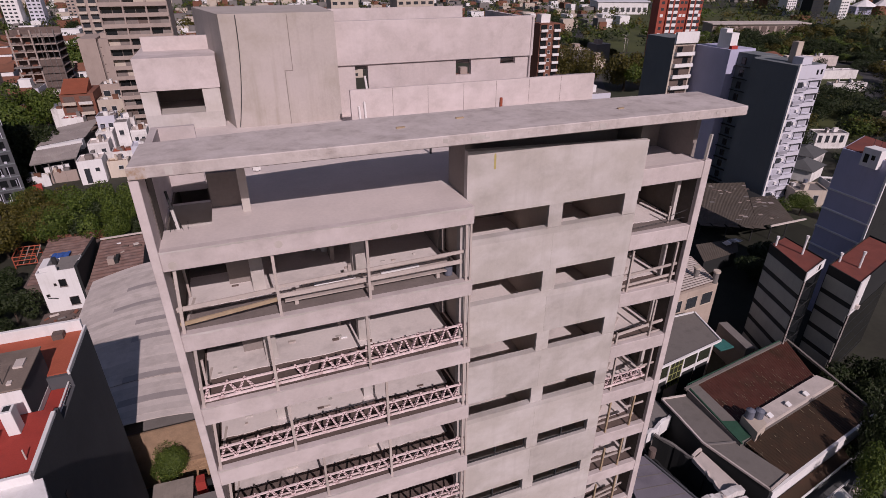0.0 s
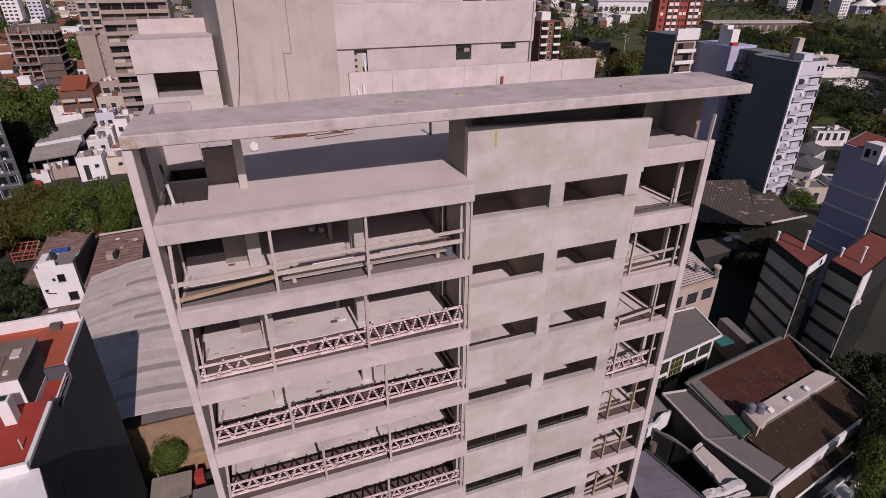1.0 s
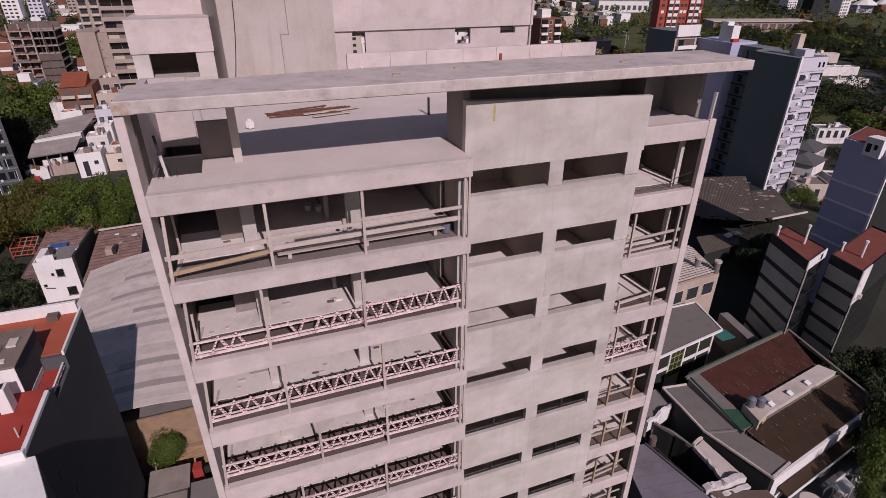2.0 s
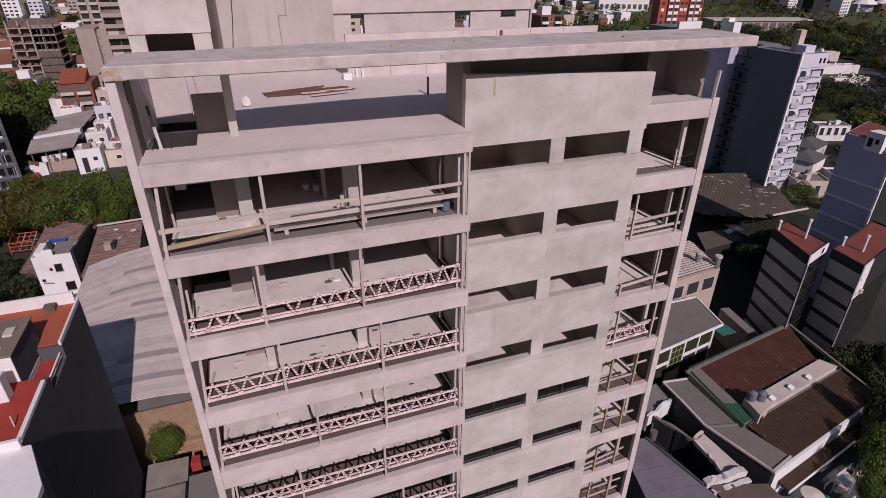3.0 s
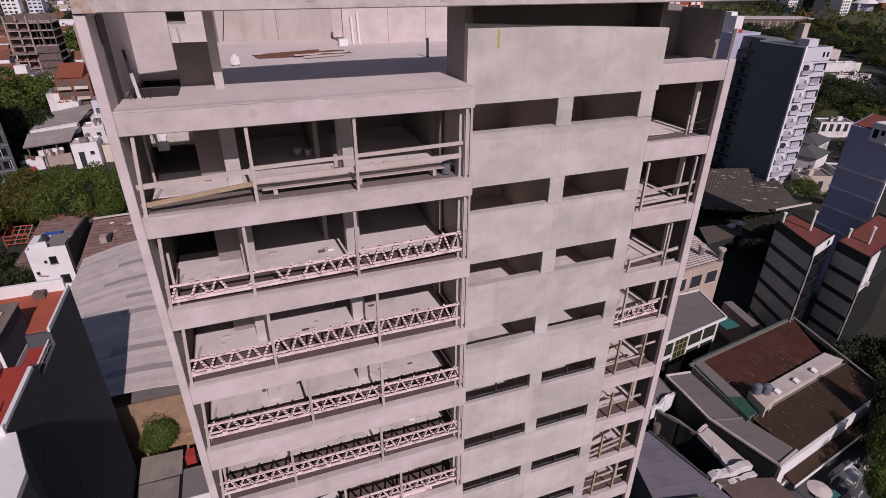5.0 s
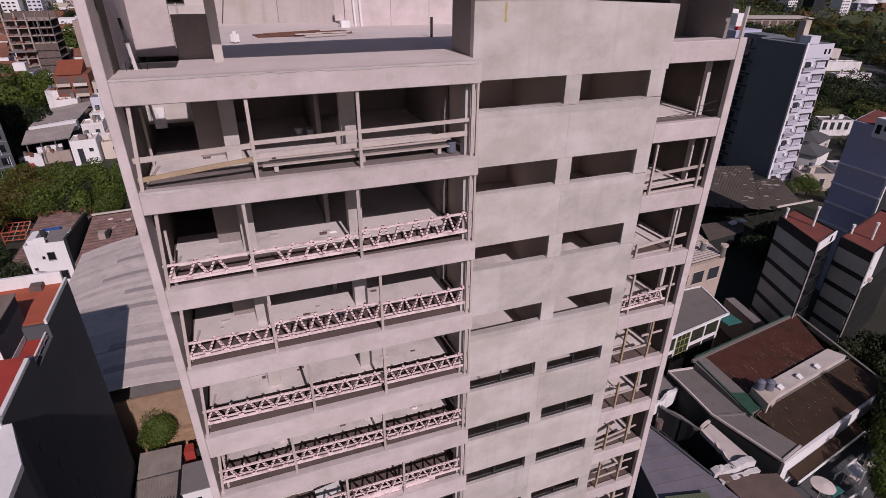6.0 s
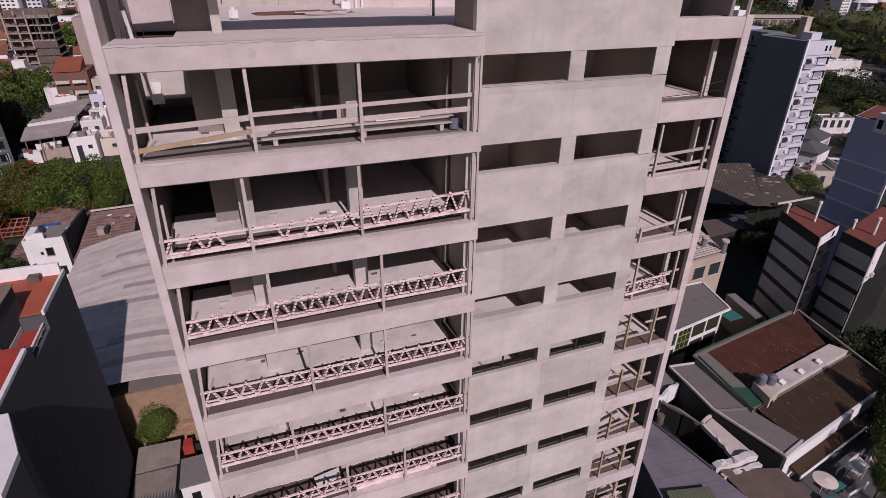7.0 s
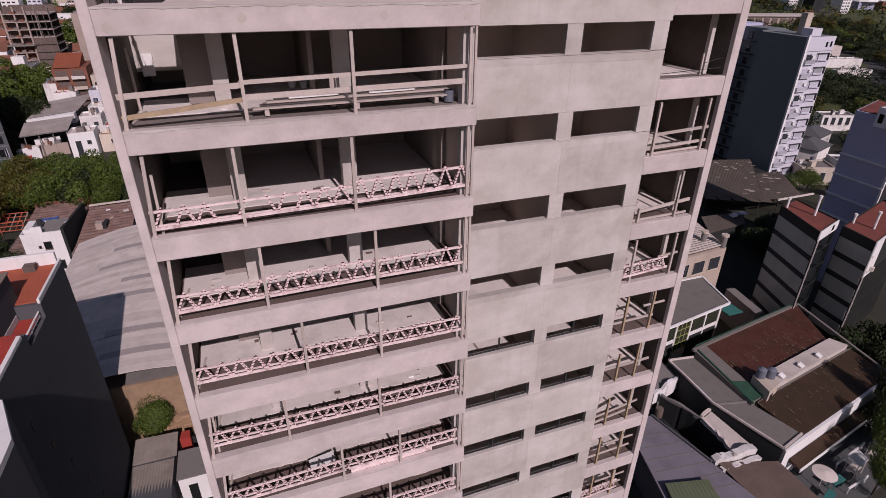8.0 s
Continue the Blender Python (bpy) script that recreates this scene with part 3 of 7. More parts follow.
single("vent_stub", bar(bmesh.new(), (12.35, 3.2, TERR), (12.35, 3.2, TERR + 2.6), 0.06, 10), ORANGE, "short orange pipe stub behind the roof slab", "pipe")
prop = thing("steel_prop", "grey adjustable steel prop with dark upper tube on the terrace", "prop", (0.62, 0.80, TERR))
part("outer_tube", bar(bmesh.new(), (0.62, 0.80, TERR), (0.55, 0.84, TERR + 0.72), 0.05), DIRTY_W, prop)
part("inner_tube", bar(bmesh.new(), (0.55, 0.84, TERR + 0.72), (0.50, 0.87, TERR + 1.25), 0.04), DARKMETAL, prop)
part("collar", bar(bmesh.new(), (0.554, 0.838, TERR + 0.68), (0.546, 0.842, TERR + 0.76), 0.07), DARKMETAL, prop)
for i in range(5):
    r_ = random.Random(60 + i)
    a = (0.40 + 0.12 * i, 0.70 + r_.uniform(-0.1, 0.1), TERR)
    single("wire_stub", bar(bmesh.new(), a, (a[0] + r_.uniform(-0.2, 0.2), a[1], TERR + r_.uniform(0.2, 0.45)), 0.008, 4), DARKMETAL, "bent dark wire end standing in the slab", "wire", "bent wire ends")
single("timber_post", plank(bmesh.new(), (1.62, 4.85, TERR), (1.56, 4.85, TERR + 1.35), 0.055, 0.055), TIMBER, "pale timber post standing on the terrace", "post")
for x, y in ((9.6, 0.9), (7.4, 0.4), (15.5, 0.2)):
    single("rubble", bx(bx(bmesh.new(), x, x + 0.22, y, y + 0.1, TERR + 2.56, TERR + 2.6), x + 0.1, x + 0.3, y + 0.05, y + 0.16, TERR + 2.56, TERR + 2.585), TIMBER_Y, "small scraps of timber and rubble left on the slab", "rubble", "scraps on the canopy")

# ---- guard rails along the wide balconies


def lattice_rail(x0, x1, z, y, turn=0.0, gaps=(), h=0.46):
    """A light lattice girder used as a guard rail: three chords and flat zigzag rods whose ends stand above the top chord."""
    r = thing("lattice_girder", "pinkish white steel lattice girder lashed on as guard rail", "guard rail", ((x0 + x1) / 2, y, z), 0.0, "lattice guard rails")
    part("top_chord", plank(bmesh.new(), (x0, y, z + h), (x1, y, z + h + turn), 0.06, 0.065), CHORD, r)
    part("bottom_chord", plank(bmesh.new(), (x0, y - 0.08, z), (x1, y - 0.08, z + turn), 0.05, 0.085), CHORD, r)
    part("bottom_chord", plank(bmesh.new(), (x0, y + 0.10, z), (x1, y + 0.10, z + turn), 0.05, 0.05), CHORD, r)
    k, step = 0, 0.27
    x = x0 + 0.05
    while x + step < x1:
        d = turn * (x - x0) / (x1 - x0)
        up = k % 2 == 0
        if not any(a < x < b for a, b in gaps):
            for side in (-0.075, 0.09):
                lo_, hi_ = (y + side, z - 0.02 + d), (y + 0.15 * side, z + h + 0.10 + d)
                a, b = ((x, *lo_), (x + step, *hi_)) if up else ((x, *hi_), (x + step, *lo_))
                part("web_rod", plank(bmesh.new(), a, b, 0.03, 0.062 if side < 0 else 0.04), LATTICE, r)
        x += step
        k += 1
    return r


def timber_post(x, y, z, h, dx=0.0, w=0.09, wood=TIMBER):
    return single("timber_prop", plank(bmesh.new(), (x, y, z), (x + dx, y, z + h), w, w), wood, "slim pale timber prop wedged between floor and beam", "prop", "balcony props")


def timber_board(a, b, w, h, m=TIMBER, label="weathered pale board fixed across the balcony as guard rail"):
    return single("guard_board", plank(bmesh.new(), a, b, w, h), m, label, "guard rail", "guard boards")


POSTS = {0: (3.12, 6.0), 1: (2.62, 5.82), 2: (2.87, 6.36), 3: (3.78, 6.36), 4: (2.85, 6.2), 5: (4.6, 6.9), 6: (3.0, 6.4), 7: (3.2, 6.3), 8: (2.9, 6.2)}
for n in range(9):
    z = storey(n + 1) + 1.64
    tall = storey(n) + (1.02 if n < 2 else 0.93 if n < 4 else 0.74) - z
    for x in POSTS[n]:
        timber_post(x, -0.6, z, tall)
    timber_post(0.28, -0.58, z, tall - 0.03, 0.16)
    if n % 3 == 1:
        timber_post(0.46, -0.35, z - 0.03, 1.7, 0.05, 0.07)
    timber_post(9.42, -0.62, z, tall, 0.0, 0.08)
    timber_post(9.56, -0.66, z, tall, 0.0, 0.07)
    timber_board((0.3, -0.2, z - 0.02), (0.5, 1.4, z - 0.02), 0.08, 0.08, TIMBER, "short timber spacer lying on the balcony floor")
    if n == 0:
        timber_board((0.22, -0.52, z + 0.80), (3.1, -0.52, z + 0.92), 0.05, 0.14)
        timber_board((3.05, -0.50, z + 0.98), (9.5, -0.5, z + 1.10), 0.05, 0.11)
        timber_board((3.1, -0.40, z + 0.58), (9.4, -0.4, z + 0.66), 0.05, 0.15)
        timber_board((0.22, -0.52, z + 0.28), (3.15, -0.52, z + 0.56), 0.06, 0.12, TIMBER_Y, "yellow new timber board fixed low across the balcony")
        for k in range(4):
            timber_board((3.3 + 0.2 * k, -0.1 + 0.2 * k, z + 0.2 + 0.04 * k), (8.9 + 0.1 * k, -0.05 + 0.2 * k, z + 0.22 + 0.04 * k), 0.19, 0.04, TIMBER, "grey plank stacked on the balcony floor")
        for x in (4.3, 6.6):
            timber_board((x, 0.3, z + 0.36), (x + 1.4, 0.34, z + 0.37), 0.16, 0.04, WHITE, "bright bare plank on top of the stack")
        for x in (3.6, 6.1, 8.5):
            single("trestle_block", box(x, x + 0.12, -0.15, 0.7, z - 0.005, z + 0.18), TIMBER, "rough timber block under a stack of planks", "block", "plank supports")
        single("paint_drum", bar(bmesh.new(), (9.0, 0.0, z), (9.0, 0.0, z + 0.34), 0.15, 14), TANK, "blue grey paint drum standing by the column", "drum")
        timber_post(5.55, 0.4, z, 0.85, 0.0, 0.12)
    elif n == 1:
        lattice_rail(0.25, 5.8, z + 0.22, -0.5, 0.08, ((0.3, 0.75), (1.9, 2.4), (2.6, 3.05), (3.6, 4.0)))
        lattice_rail(5.7, 9.55, z + 0.27, -0.5, 0.1, h=0.6)
    elif n == 2:
        lattice_rail(0.28, 2.95, z + 0.36, -0.5, 0.05, h=0.5)
        lattice_rail(2.8, 6.4, z + 0.40, -0.5, 0.03, h=0.6)
        lattice_rail(6.3, 9.55, z + 0.42, -0.5, 0.0, h=0.56)
    elif n in (3, 4):
        lattice_rail(0.28, 6.3, z + 0.50, -0.5, -0.06)
        lattice_rail(6.2, 9.55, z + 0.44, -0.5, -0.02)
    elif n == 5:
        lattice_rail(0.3, 4.8, z + 0.30, -0.5, 0.12)
        lattice_rail(4.7, 9.5, z + 0.42, -0.5, 0.0)
        timber_board((4.9, -0.44, z + 0.17), (8.3, -0.44, z + 0.19), 0.03, 0.34, CHORD, "pink dusty sheet set up under the girder")
        single("plaster_sheet", plank(bmesh.new(), (3.4, 0.3, z + 0.2), (4.4, 0.4, z + 0.28), 0.5, 0.03), WHITE, "white board scrap lying on the balcony", "board")
    else:
        lattice_rail(0.3, 9.5, z + 0.25, -0.5, 0.0)
        timber_board((6.0, -0.45, z + 0.65), (9.5, -0.45, z + 0.72), 0.05, 0.1)
    # loose scraps on the floor
    for k in range(7):
        r_ = random.Random(n * 31 + k)
        x, y = r_.uniform(0.6, 8.6), r_.uniform(0.8, 1.9)
        single("rubble", bx(bmesh.new(), x, x + r_.uniform(0.06, 0.28), y, y + r_.uniform(0.05, 0.12), z - 0.004, z + r_.uniform(0.02, 0.06)), rnd.choice((CONC_W, TIMBER, RAW_BROWN, WHITE)), "small scrap of building rubble on the floor", "rubble", "rubble on the floors")

NARROW = (
    ((), ()),
    (((0.1, 1.98), (0.9, 1.98)), ((0.0, 0.75, 1.0, 0.88, 0.11), (0.0, 0.25, 1.0, 0.36, 0.11), (0.05, 0.04, 0.95, 0.1, 0.08))),
    (((0.08, 0.62), (0.72, 1.98)), ((0.03, 0.42, 0.97, 0.68, 0.13), (0.0, 0.08, 0.95, 0.12, 0.09))),
    (((0.14, 1.98), (0.86, 1.98)), ((0.62, 0.92, 0.98, 1.0, 0.09),)),
    (((0.2, 1.98), (0.7, 1.98)), ((0.0, 0.62, 0.78, 0.66, 0.1), (0.55, 1.26, 0.95, 1.3, 0.09), (0.0, 1.0, 0.26, 1.02, 0.06))),
    (((0.26, 1.6), (0.62, 1.98)), ((0.0, 0.8, 0.9, 0.86, 0.12), (0.1, 1.45, 0.28, 1.22, 0.05))),
    (((0.22, 1.7), (0.66, 1.98)), ((0.0, 0.62, 0.86, 1.02, 0.1), (0.0, 0.26, 0.78, 0.6, 0.1))),
    (((0.2, 1.98), (0.66, 1.98)), ((0.0, 0.6, 0.9, 0.7, 0.1), (0.3, 1.25, 0.95, 1.3, 0.08))),
)
for n in range(9):
    z = TOP - H * (n + 1) + 1.82
    if n == 0:
        timber_post(19.2, 0.6, z - 0.02, 0.75, 0.0, 0.06)
        single("wire", bar(bmesh.new(), (17.1, 0.3, z + 0.16), (19.9, 0.35, z + 0.25), 0.012, 4), DARKMETAL, "thin wire strung across the narrow balcony", "wire")
        single("wire", bar(bmesh.new(), (19.0, 0.3, z + 0.45), (19.9, 0.35, z + 0.6), 0.012, 4), DARKMETAL, "thin wire strung across the narrow balcony", "wire")
        continue
    # two posts, and boards nailed across them from one share of the width and height to another
    posts, boards = NARROW[min(n, 7)]
    for u, h in posts:
        timber_post(17.0 + 2.85 * u, 0.16, z, h, 0.02, 0.085, TIMBER_Y if n > 3 else TIMBER)
    for ua, ha, ub, hb, deep in boards:
        timber_board((17.0 + 2.85 * ua, 0.24, z + ha), (17.0 + 2.85 * ub, 0.24, z + hb), 0.05, deep)
    if n in (3, 8):
        lattice_rail(17.0, 19.3, z + 0.3, 0.22, 0.12)
    timber_board((17.4, 0.9, z + 0.0), (18.6, 1.9, z + 0.04), 0.12, 0.04, TIMBER, "loose board lying on the narrow balcony")

# ---- helpers for the houses round about


def along(p0, p1, z=0.0):
    """A frame on a wall: x from p0 to p1, y inwards, z up."""
    a = math.atan2(p1[1] - p0[1], p1[0] - p0[0])
    return pose(p0[0], p0[1], z, 0, 0, math.degrees(a)), math.hypot(p1[0] - p0[0], p1[1] - p0[1])


def window_on(parent, m, x, z, w, h, frame_mat=WHITE, glass=GLASS_FAR, sill=True):
    """A window standing slightly proud of a wall: frame, pane and sill."""
    bm = bmesh.new()
    t = 0.07
    for a in ((x - t, x + w + t, -0.06, 0.04, z - t, z), (x - t, x + w + t, -0.06, 0.04, z + h, z + h + t), (x - t, x, -0.059, 0.04, z, z + h), (x + w, x + w + t, -0.059, 0.04, z, z + h)):
        bx(bm, *a, m)
    win = part("window", bm, frame_mat, parent)
    part("pane", bx(bmesh.new(), x, x + w, -0.03, 0.02, z, z + h, m), glass, win)
    if sill:
        part("sill", bx(bmesh.new(), x - 0.12, x + w + 0.12, -0.14, 0.0, z - t - 0.05, z - t, m), frame_mat, win)
    return win


def parapet(parent, poly, z0, z1, t, material, name="parapet"):
    """A low wall round a roof."""
    n = len(poly)
    cx, cy = sum(p[0] for p in poly) / n, sum(p[1] for p in poly) / n
    for i in range(n):
        (xa, ya), (xb, yb) = poly[i], poly[(i + 1) % n]
        da, db = math.hypot(xa - cx, ya - cy), math.hypot(xb - cx, yb - cy)
        inner = [(xb - (xb - cx) / db * t * 1.4, yb - (yb - cy) / db * t * 1.4), (xa - (xa - cx) / da * t * 1.4, ya - (ya - cy) / da * t * 1.4)]
        part(name, prism(bmesh.new(), [(xa, ya), (xb, yb), *inner], z0, z1), material, parent)


def centre(poly):
    return sum(p[0] for p in poly) / len(poly), sum(p[1] for p in poly) / len(poly)


def water_tank(x, y, z, r=0.5, h=1.1):
    t = thing("water_tank", "grey plastic domed water tank on a flat roof", "water tank", (x, y, z), 0, "water tanks")
    part("drum", bar(bmesh.new(), (0, 0, 0.05), (0, 0, h), r, 16), TANK, t, "", True)
    bm = bmesh.new()
    bmesh.ops.create_cone(bm, cap_ends=True, segments=16, radius1=r, radius2=r * 0.35, depth=0.22, matrix=Matrix.Translation((0, 0, h + 0.11)))
    part("lid", bm, TANK, t, "", True)
    return t


def aerial(x, y, z, h):
    t = thing("roof_aerial", "thin metal television aerial on a roof", "aerial", (x, y, z), 0, "aerials")
    part("mast", bar(bmesh.new(), (0, 0, 0), (0.05, 0, h), 0.03, 5), DARKMETAL, t, "", True)
    for k in range(4):
        part("rod", bar(bmesh.new(), (-0.4 + 0.05 * k, 0, h - 0.15 * k), (0.4 - 0.05 * k, 0.05, h - 0.15 * k), 0.015, 4), DARKMETAL, t, "", True)


# ---- right: low houses with sheet roofs
FLECK = surf("pale_fleck", (0.26, 0.22, 0.15), var=0.4, scale=0.4)
shop = thing("long_house", "long low house with two rust red corrugated roof slopes", "house", (59, 17, 0))
q_far, q_near = [(52.6, 23.1), (70.6, 26.0)], [(54.2, 16.7), (68.0, 19.0)]
part("wall", prism(bmesh.new(), [(51.0, 9.6), (70.2, 13.1), (70.6, 25.8), (50.6, 22.6)], 0, 4.3), CREAM, shop)
part("roof_slope", ribbed(bmesh.new(), (52.2, 23.1, 6.2), (70.8, 26.2, 6.2), (68.0, 19.2, 5.8), (52.2, 16.7, 5.8), 42, 0.05, 0.06), RUSTROOF, shop, "rust red corrugated roof slope with pale scratches")
part("roof_slope", ribbed(bmesh.new(), (50.8, 14.2, 5.5), (69.6, 17.4, 5.5), (70.4, 12.9, 4.7), (52.0, 9.4, 4.7), 42, 0.05, 0.06), BROWNROOF, shop, "dark brown corrugated roof slope")
part("verge_strip", prism(bmesh.new(), [(50.2, 22.8), (50.0, 14.1), (52.2, 14.6), (52.2, 23.1)], 5.0, [6.2, 5.7, 5.7, 6.2]), PALEROOF, shop, "plain grey verge strip")
part("ridge_walk", prism(bmesh.new(), [(54.2, 14.9), (68.9, 17.4), (68.0, 19.2), (54.6, 16.9)], 4.0, 6.25), SHEET, shop, "pale flat strip between the roof slopes")
part("ridge_front", prism(bmesh.new(), [(50.8, 14.1), (69.6, 17.3), (68.9, 17.4), (54.2, 14.9)], 4.0, 5.6), PALEROOF, shop)
for k in range(3):
    x, y = 56.0 + 3.65 * k, 15.75 + 0.6 * k
    v = thing("roof_vent", "small pale roof vent with a sloped hood", "vent", (x, y, 6.25), 10, "roof vents")
    part("base", box(-0.3, 0.3, -0.22, 0.22, 0, 0.12), CREAM, v, "", True)
    part("hood", prism(bmesh.new(), [(-0.36, -0.28), (0.36, -0.28), (0.36, 0.28), (-0.36, 0.28)], 0.12, [0.18, 0.18, 0.36, 0.36]), WHITE, v, "", True)
part("front_wall", prism(bmesh.new(), [(48.8, 8.45), (70.2, 12.45), (70.2, 12.75), (48.8, 8.75)], 0.0, 4.75), WHITE, shop, "white front wall below the eaves")
part("front_canopy", prism(bmesh.new(), [(50.4, 7.5), (68.4, 10.9), (68.2, 12.0), (50.2, 8.6)], 2.5, [2.6, 2.6, 3.0, 3.0]), BROWNROOF, shop)
part("canopy_edge", plank(bmesh.new(), (50.3, 7.4, 2.5), (68.4, 10.8, 2.5), 0.1, 0.4), WHITE, shop)
part("roof_gutter", plank(bmesh.new(), (49.9, 22.95, 6.3), (70.7, 26.15, 6.35), 0.35, 0.3), PALEROOF, shop)
part("gable_edge", plank(bmesh.new(), (70.9, 26.2, 6.35), (70.5, 12.7, 4.8), 0.3, 0.22), PALEROOF, shop)
part("gable_edge", plank(bmesh.new(), (50.6, 23.4, 6.3), (50.1, 14.0, 5.75), 0.2, 0.16), GREENNET, shop, "green netting along the roof edge")
part("gable_edge", plank(bmesh.new(), (50.7, 23.45, 6.4), (70.6, 26.3, 6.55), 0.12, 0.1), GREENNET, shop, "green netting along the roof edge")
# dark green sheet stands in for the shadow beside the tanks
part("green_sheet", prism(bmesh.new(), [(50.3, 17.4), (50.2, 14.3), (52.0, 14.5), (52.1, 16.8)], 5.66, [5.98, 5.78, 5.78, 5.95]), GREENNET, shop, "dark green shade patch by the tank room")
rs = random.Random(12)
flecks = bmesh.new()
for k in range(150):
    u, v = rs.random(), rs.random()
    far_side = k % 3
    a = Vector((52.2, 23.1, 6.3)).lerp(Vector((70.8, 26.2, 6.3)), u).lerp(Vector((52.2, 16.7, 5.9)).lerp(Vector((68.0, 19.2, 5.9)), u), v ** 0.55) if far_side else Vector((50.8, 14.2, 5.6)).lerp(Vector((69.6, 17.4, 5.6)), u).lerp(Vector((52.0, 9.4, 4.8)).lerp(Vector((70.4, 12.9, 4.8)), u), 0.7 * v)
    plank(flecks, a, a + Vector((0.02, -rs.choice((0.1, 0.12, 0.18, 0.3, 0.7)), -0.03)), rs.uniform(0.02, 0.06), 0.012)
tagged(part("paint_fleck", flecks, FLECK, shop, "pale scratches and flecks on the sheets"), "", "", "", "stuff")
pump = thing("tank_house", "cream rendered tank room with a dark opening on a roof", "roof room", (53.1, 15.6, 4))
part("body", prism(bmesh.new(), [(51.9, 13.9), (54.1, 14.6), (54.6, 16.9), (52.4, 16.6)], 4.0, 6.9), CREAM, pump)
# dark plate stands in for the unlit tank room inside
part("opening", prism(bmesh.new(), [(52.4, 13.98), (53.0, 14.17), (53.0, 14.3), (52.4, 14.12)], 4.6, 6.1), GLASS, pump)
water_tank(52.9, 16.1, 6.9)
water_tank(53.9, 15.7, 6.9)
strip = thing("flat_roofed_annex", "low annex with a grey flat membrane roof and pale kerbs", "house", (48.5, 18, 0))
sp = [(46.8, 23.3), (46.7, 20.0), (46.4, 16.0), (48.3, 8.5), (51.7, 9.3), (50.5, 13.8), (50.1, 22.8)]
# near-black annex wall stands in for the shade beside the ruin
part("wall", prism(bmesh.new(), sp, 0, 5.1), SLATE, strip)
part("roof", prism(bmesh.new(), sp, 5.1, 5.3), PALEROOF, strip)
for a_, b_ in ((0, 1), (1, 2), (2, 3), (3, 4), (6, 0)):
    part("kerb", plank(bmesh.new(), (*sp[a_], 5.36), (*sp[b_], 5.36), 0.2, 0.22), SHEET, strip)
part("kerb", plank(bmesh.new(), (46.5, 15.6, 5.36), (50.4, 14.6, 5.36), 0.2, 0.2), SHEET_D, strip)
court = thing("ruined_outbuilding", "roofless outbuilding with broken pale walls and shade coloured into its inside", "house", (44, 15, 0))
# near-black floor puts the pit's shade into colour
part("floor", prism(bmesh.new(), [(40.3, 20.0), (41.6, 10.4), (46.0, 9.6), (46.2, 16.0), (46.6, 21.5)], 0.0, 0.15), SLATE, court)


def broken_wall(points, width, base, material, seed, amp=0.22, words=""):
    """A free wall along a line, with a crumbling top."""
    r = random.Random(seed)
    for (xa, ya, za), (xb, yb, zb) in zip(points, points[1:]):
        m, w = along((xa, ya), (xb, yb))
        n = max(2, int(w / 0.55))
        bm = bmesh.new()
        cut = [r.uniform(-amp, amp) * 0.5 for _ in range(n + 1)]
        side = [r.uniform(-0.06, 0.06) for _ in range(n + 1)]
        rows = []
        for k in range(n + 1):
            u = k / n
            top = za + (zb - za) * u + cut[k]
            rows.append([bm.verts.new(m @ Vector(c)) for c in ((w * u, -width / 2 + side[k], base), (w * u, width / 2 + side[k], base), (w * u, width / 2 + side[k], top + r.uniform(-0.05, 0.05)), (w * u, -width / 2 + side[k], top))])
        for p, q in zip(rows, rows[1:]):
            for e in range(4):
                bm.faces.new((p[e], p[(e + 1) % 4], q[(e + 1) % 4], q[e]))
        bm.faces.new(rows[0][::-1])
        bm.faces.new(rows[-1])
        bmesh.ops.recalc_face_normals(bm, faces=bm.faces[:])
        part("wall", bm, material, court, words)


part("rear_roof", prism(bmesh.new(), [(42.6, 20.6), (47.2, 21.7), (46.7, 24.2), (41.8, 23.2)], 0.0, [4.2, 4.3, 4.5, 4.4]), SHEET_D, court, "rough grey slab roof")
broken_wall([(42.3, 20.2, 4.2), (44.2, 20.5, 4.75), (47.3, 21.5, 4.6)], 0.35, 2.6, WHITE, 71, 0.5, "broken white wall top")
# the slate inner walls hold shade as colour; their pale caps are separate
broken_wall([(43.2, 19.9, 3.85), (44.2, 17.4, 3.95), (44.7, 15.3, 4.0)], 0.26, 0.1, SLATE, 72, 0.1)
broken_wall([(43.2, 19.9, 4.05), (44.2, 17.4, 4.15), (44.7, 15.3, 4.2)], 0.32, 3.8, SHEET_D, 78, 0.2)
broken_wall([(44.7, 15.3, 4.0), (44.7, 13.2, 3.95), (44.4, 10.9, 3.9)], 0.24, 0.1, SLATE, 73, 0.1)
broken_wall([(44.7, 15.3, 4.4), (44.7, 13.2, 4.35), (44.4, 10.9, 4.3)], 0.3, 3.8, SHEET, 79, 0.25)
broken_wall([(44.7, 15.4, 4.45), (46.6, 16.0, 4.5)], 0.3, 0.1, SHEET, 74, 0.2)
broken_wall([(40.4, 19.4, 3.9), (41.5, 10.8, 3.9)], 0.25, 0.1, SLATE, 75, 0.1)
broken_wall([(41.6, 10.5, 4.4), (44.0, 10.3, 4.5), (46.6, 10.2, 4.6)], 0.7, 0.1, DIRTY_W, 76, 0.5, "broken pale wall top")
broken_wall([(41.8, 9.5, 3.9), (46.6, 9.3, 4.1)], 0.5, 0.1, DIRTY_W, 77, 0.3, "broken pale wall top")
part("roof_slab", prism(bmesh.new(), [(44.9, 15.2), (46.3, 15.6), (46.8, 10.6), (44.6, 10.8)], 3.8, [4.28, 4.32, 4.12, 4.1]), SHEET, court, "stained pale remnant of a roof slab")
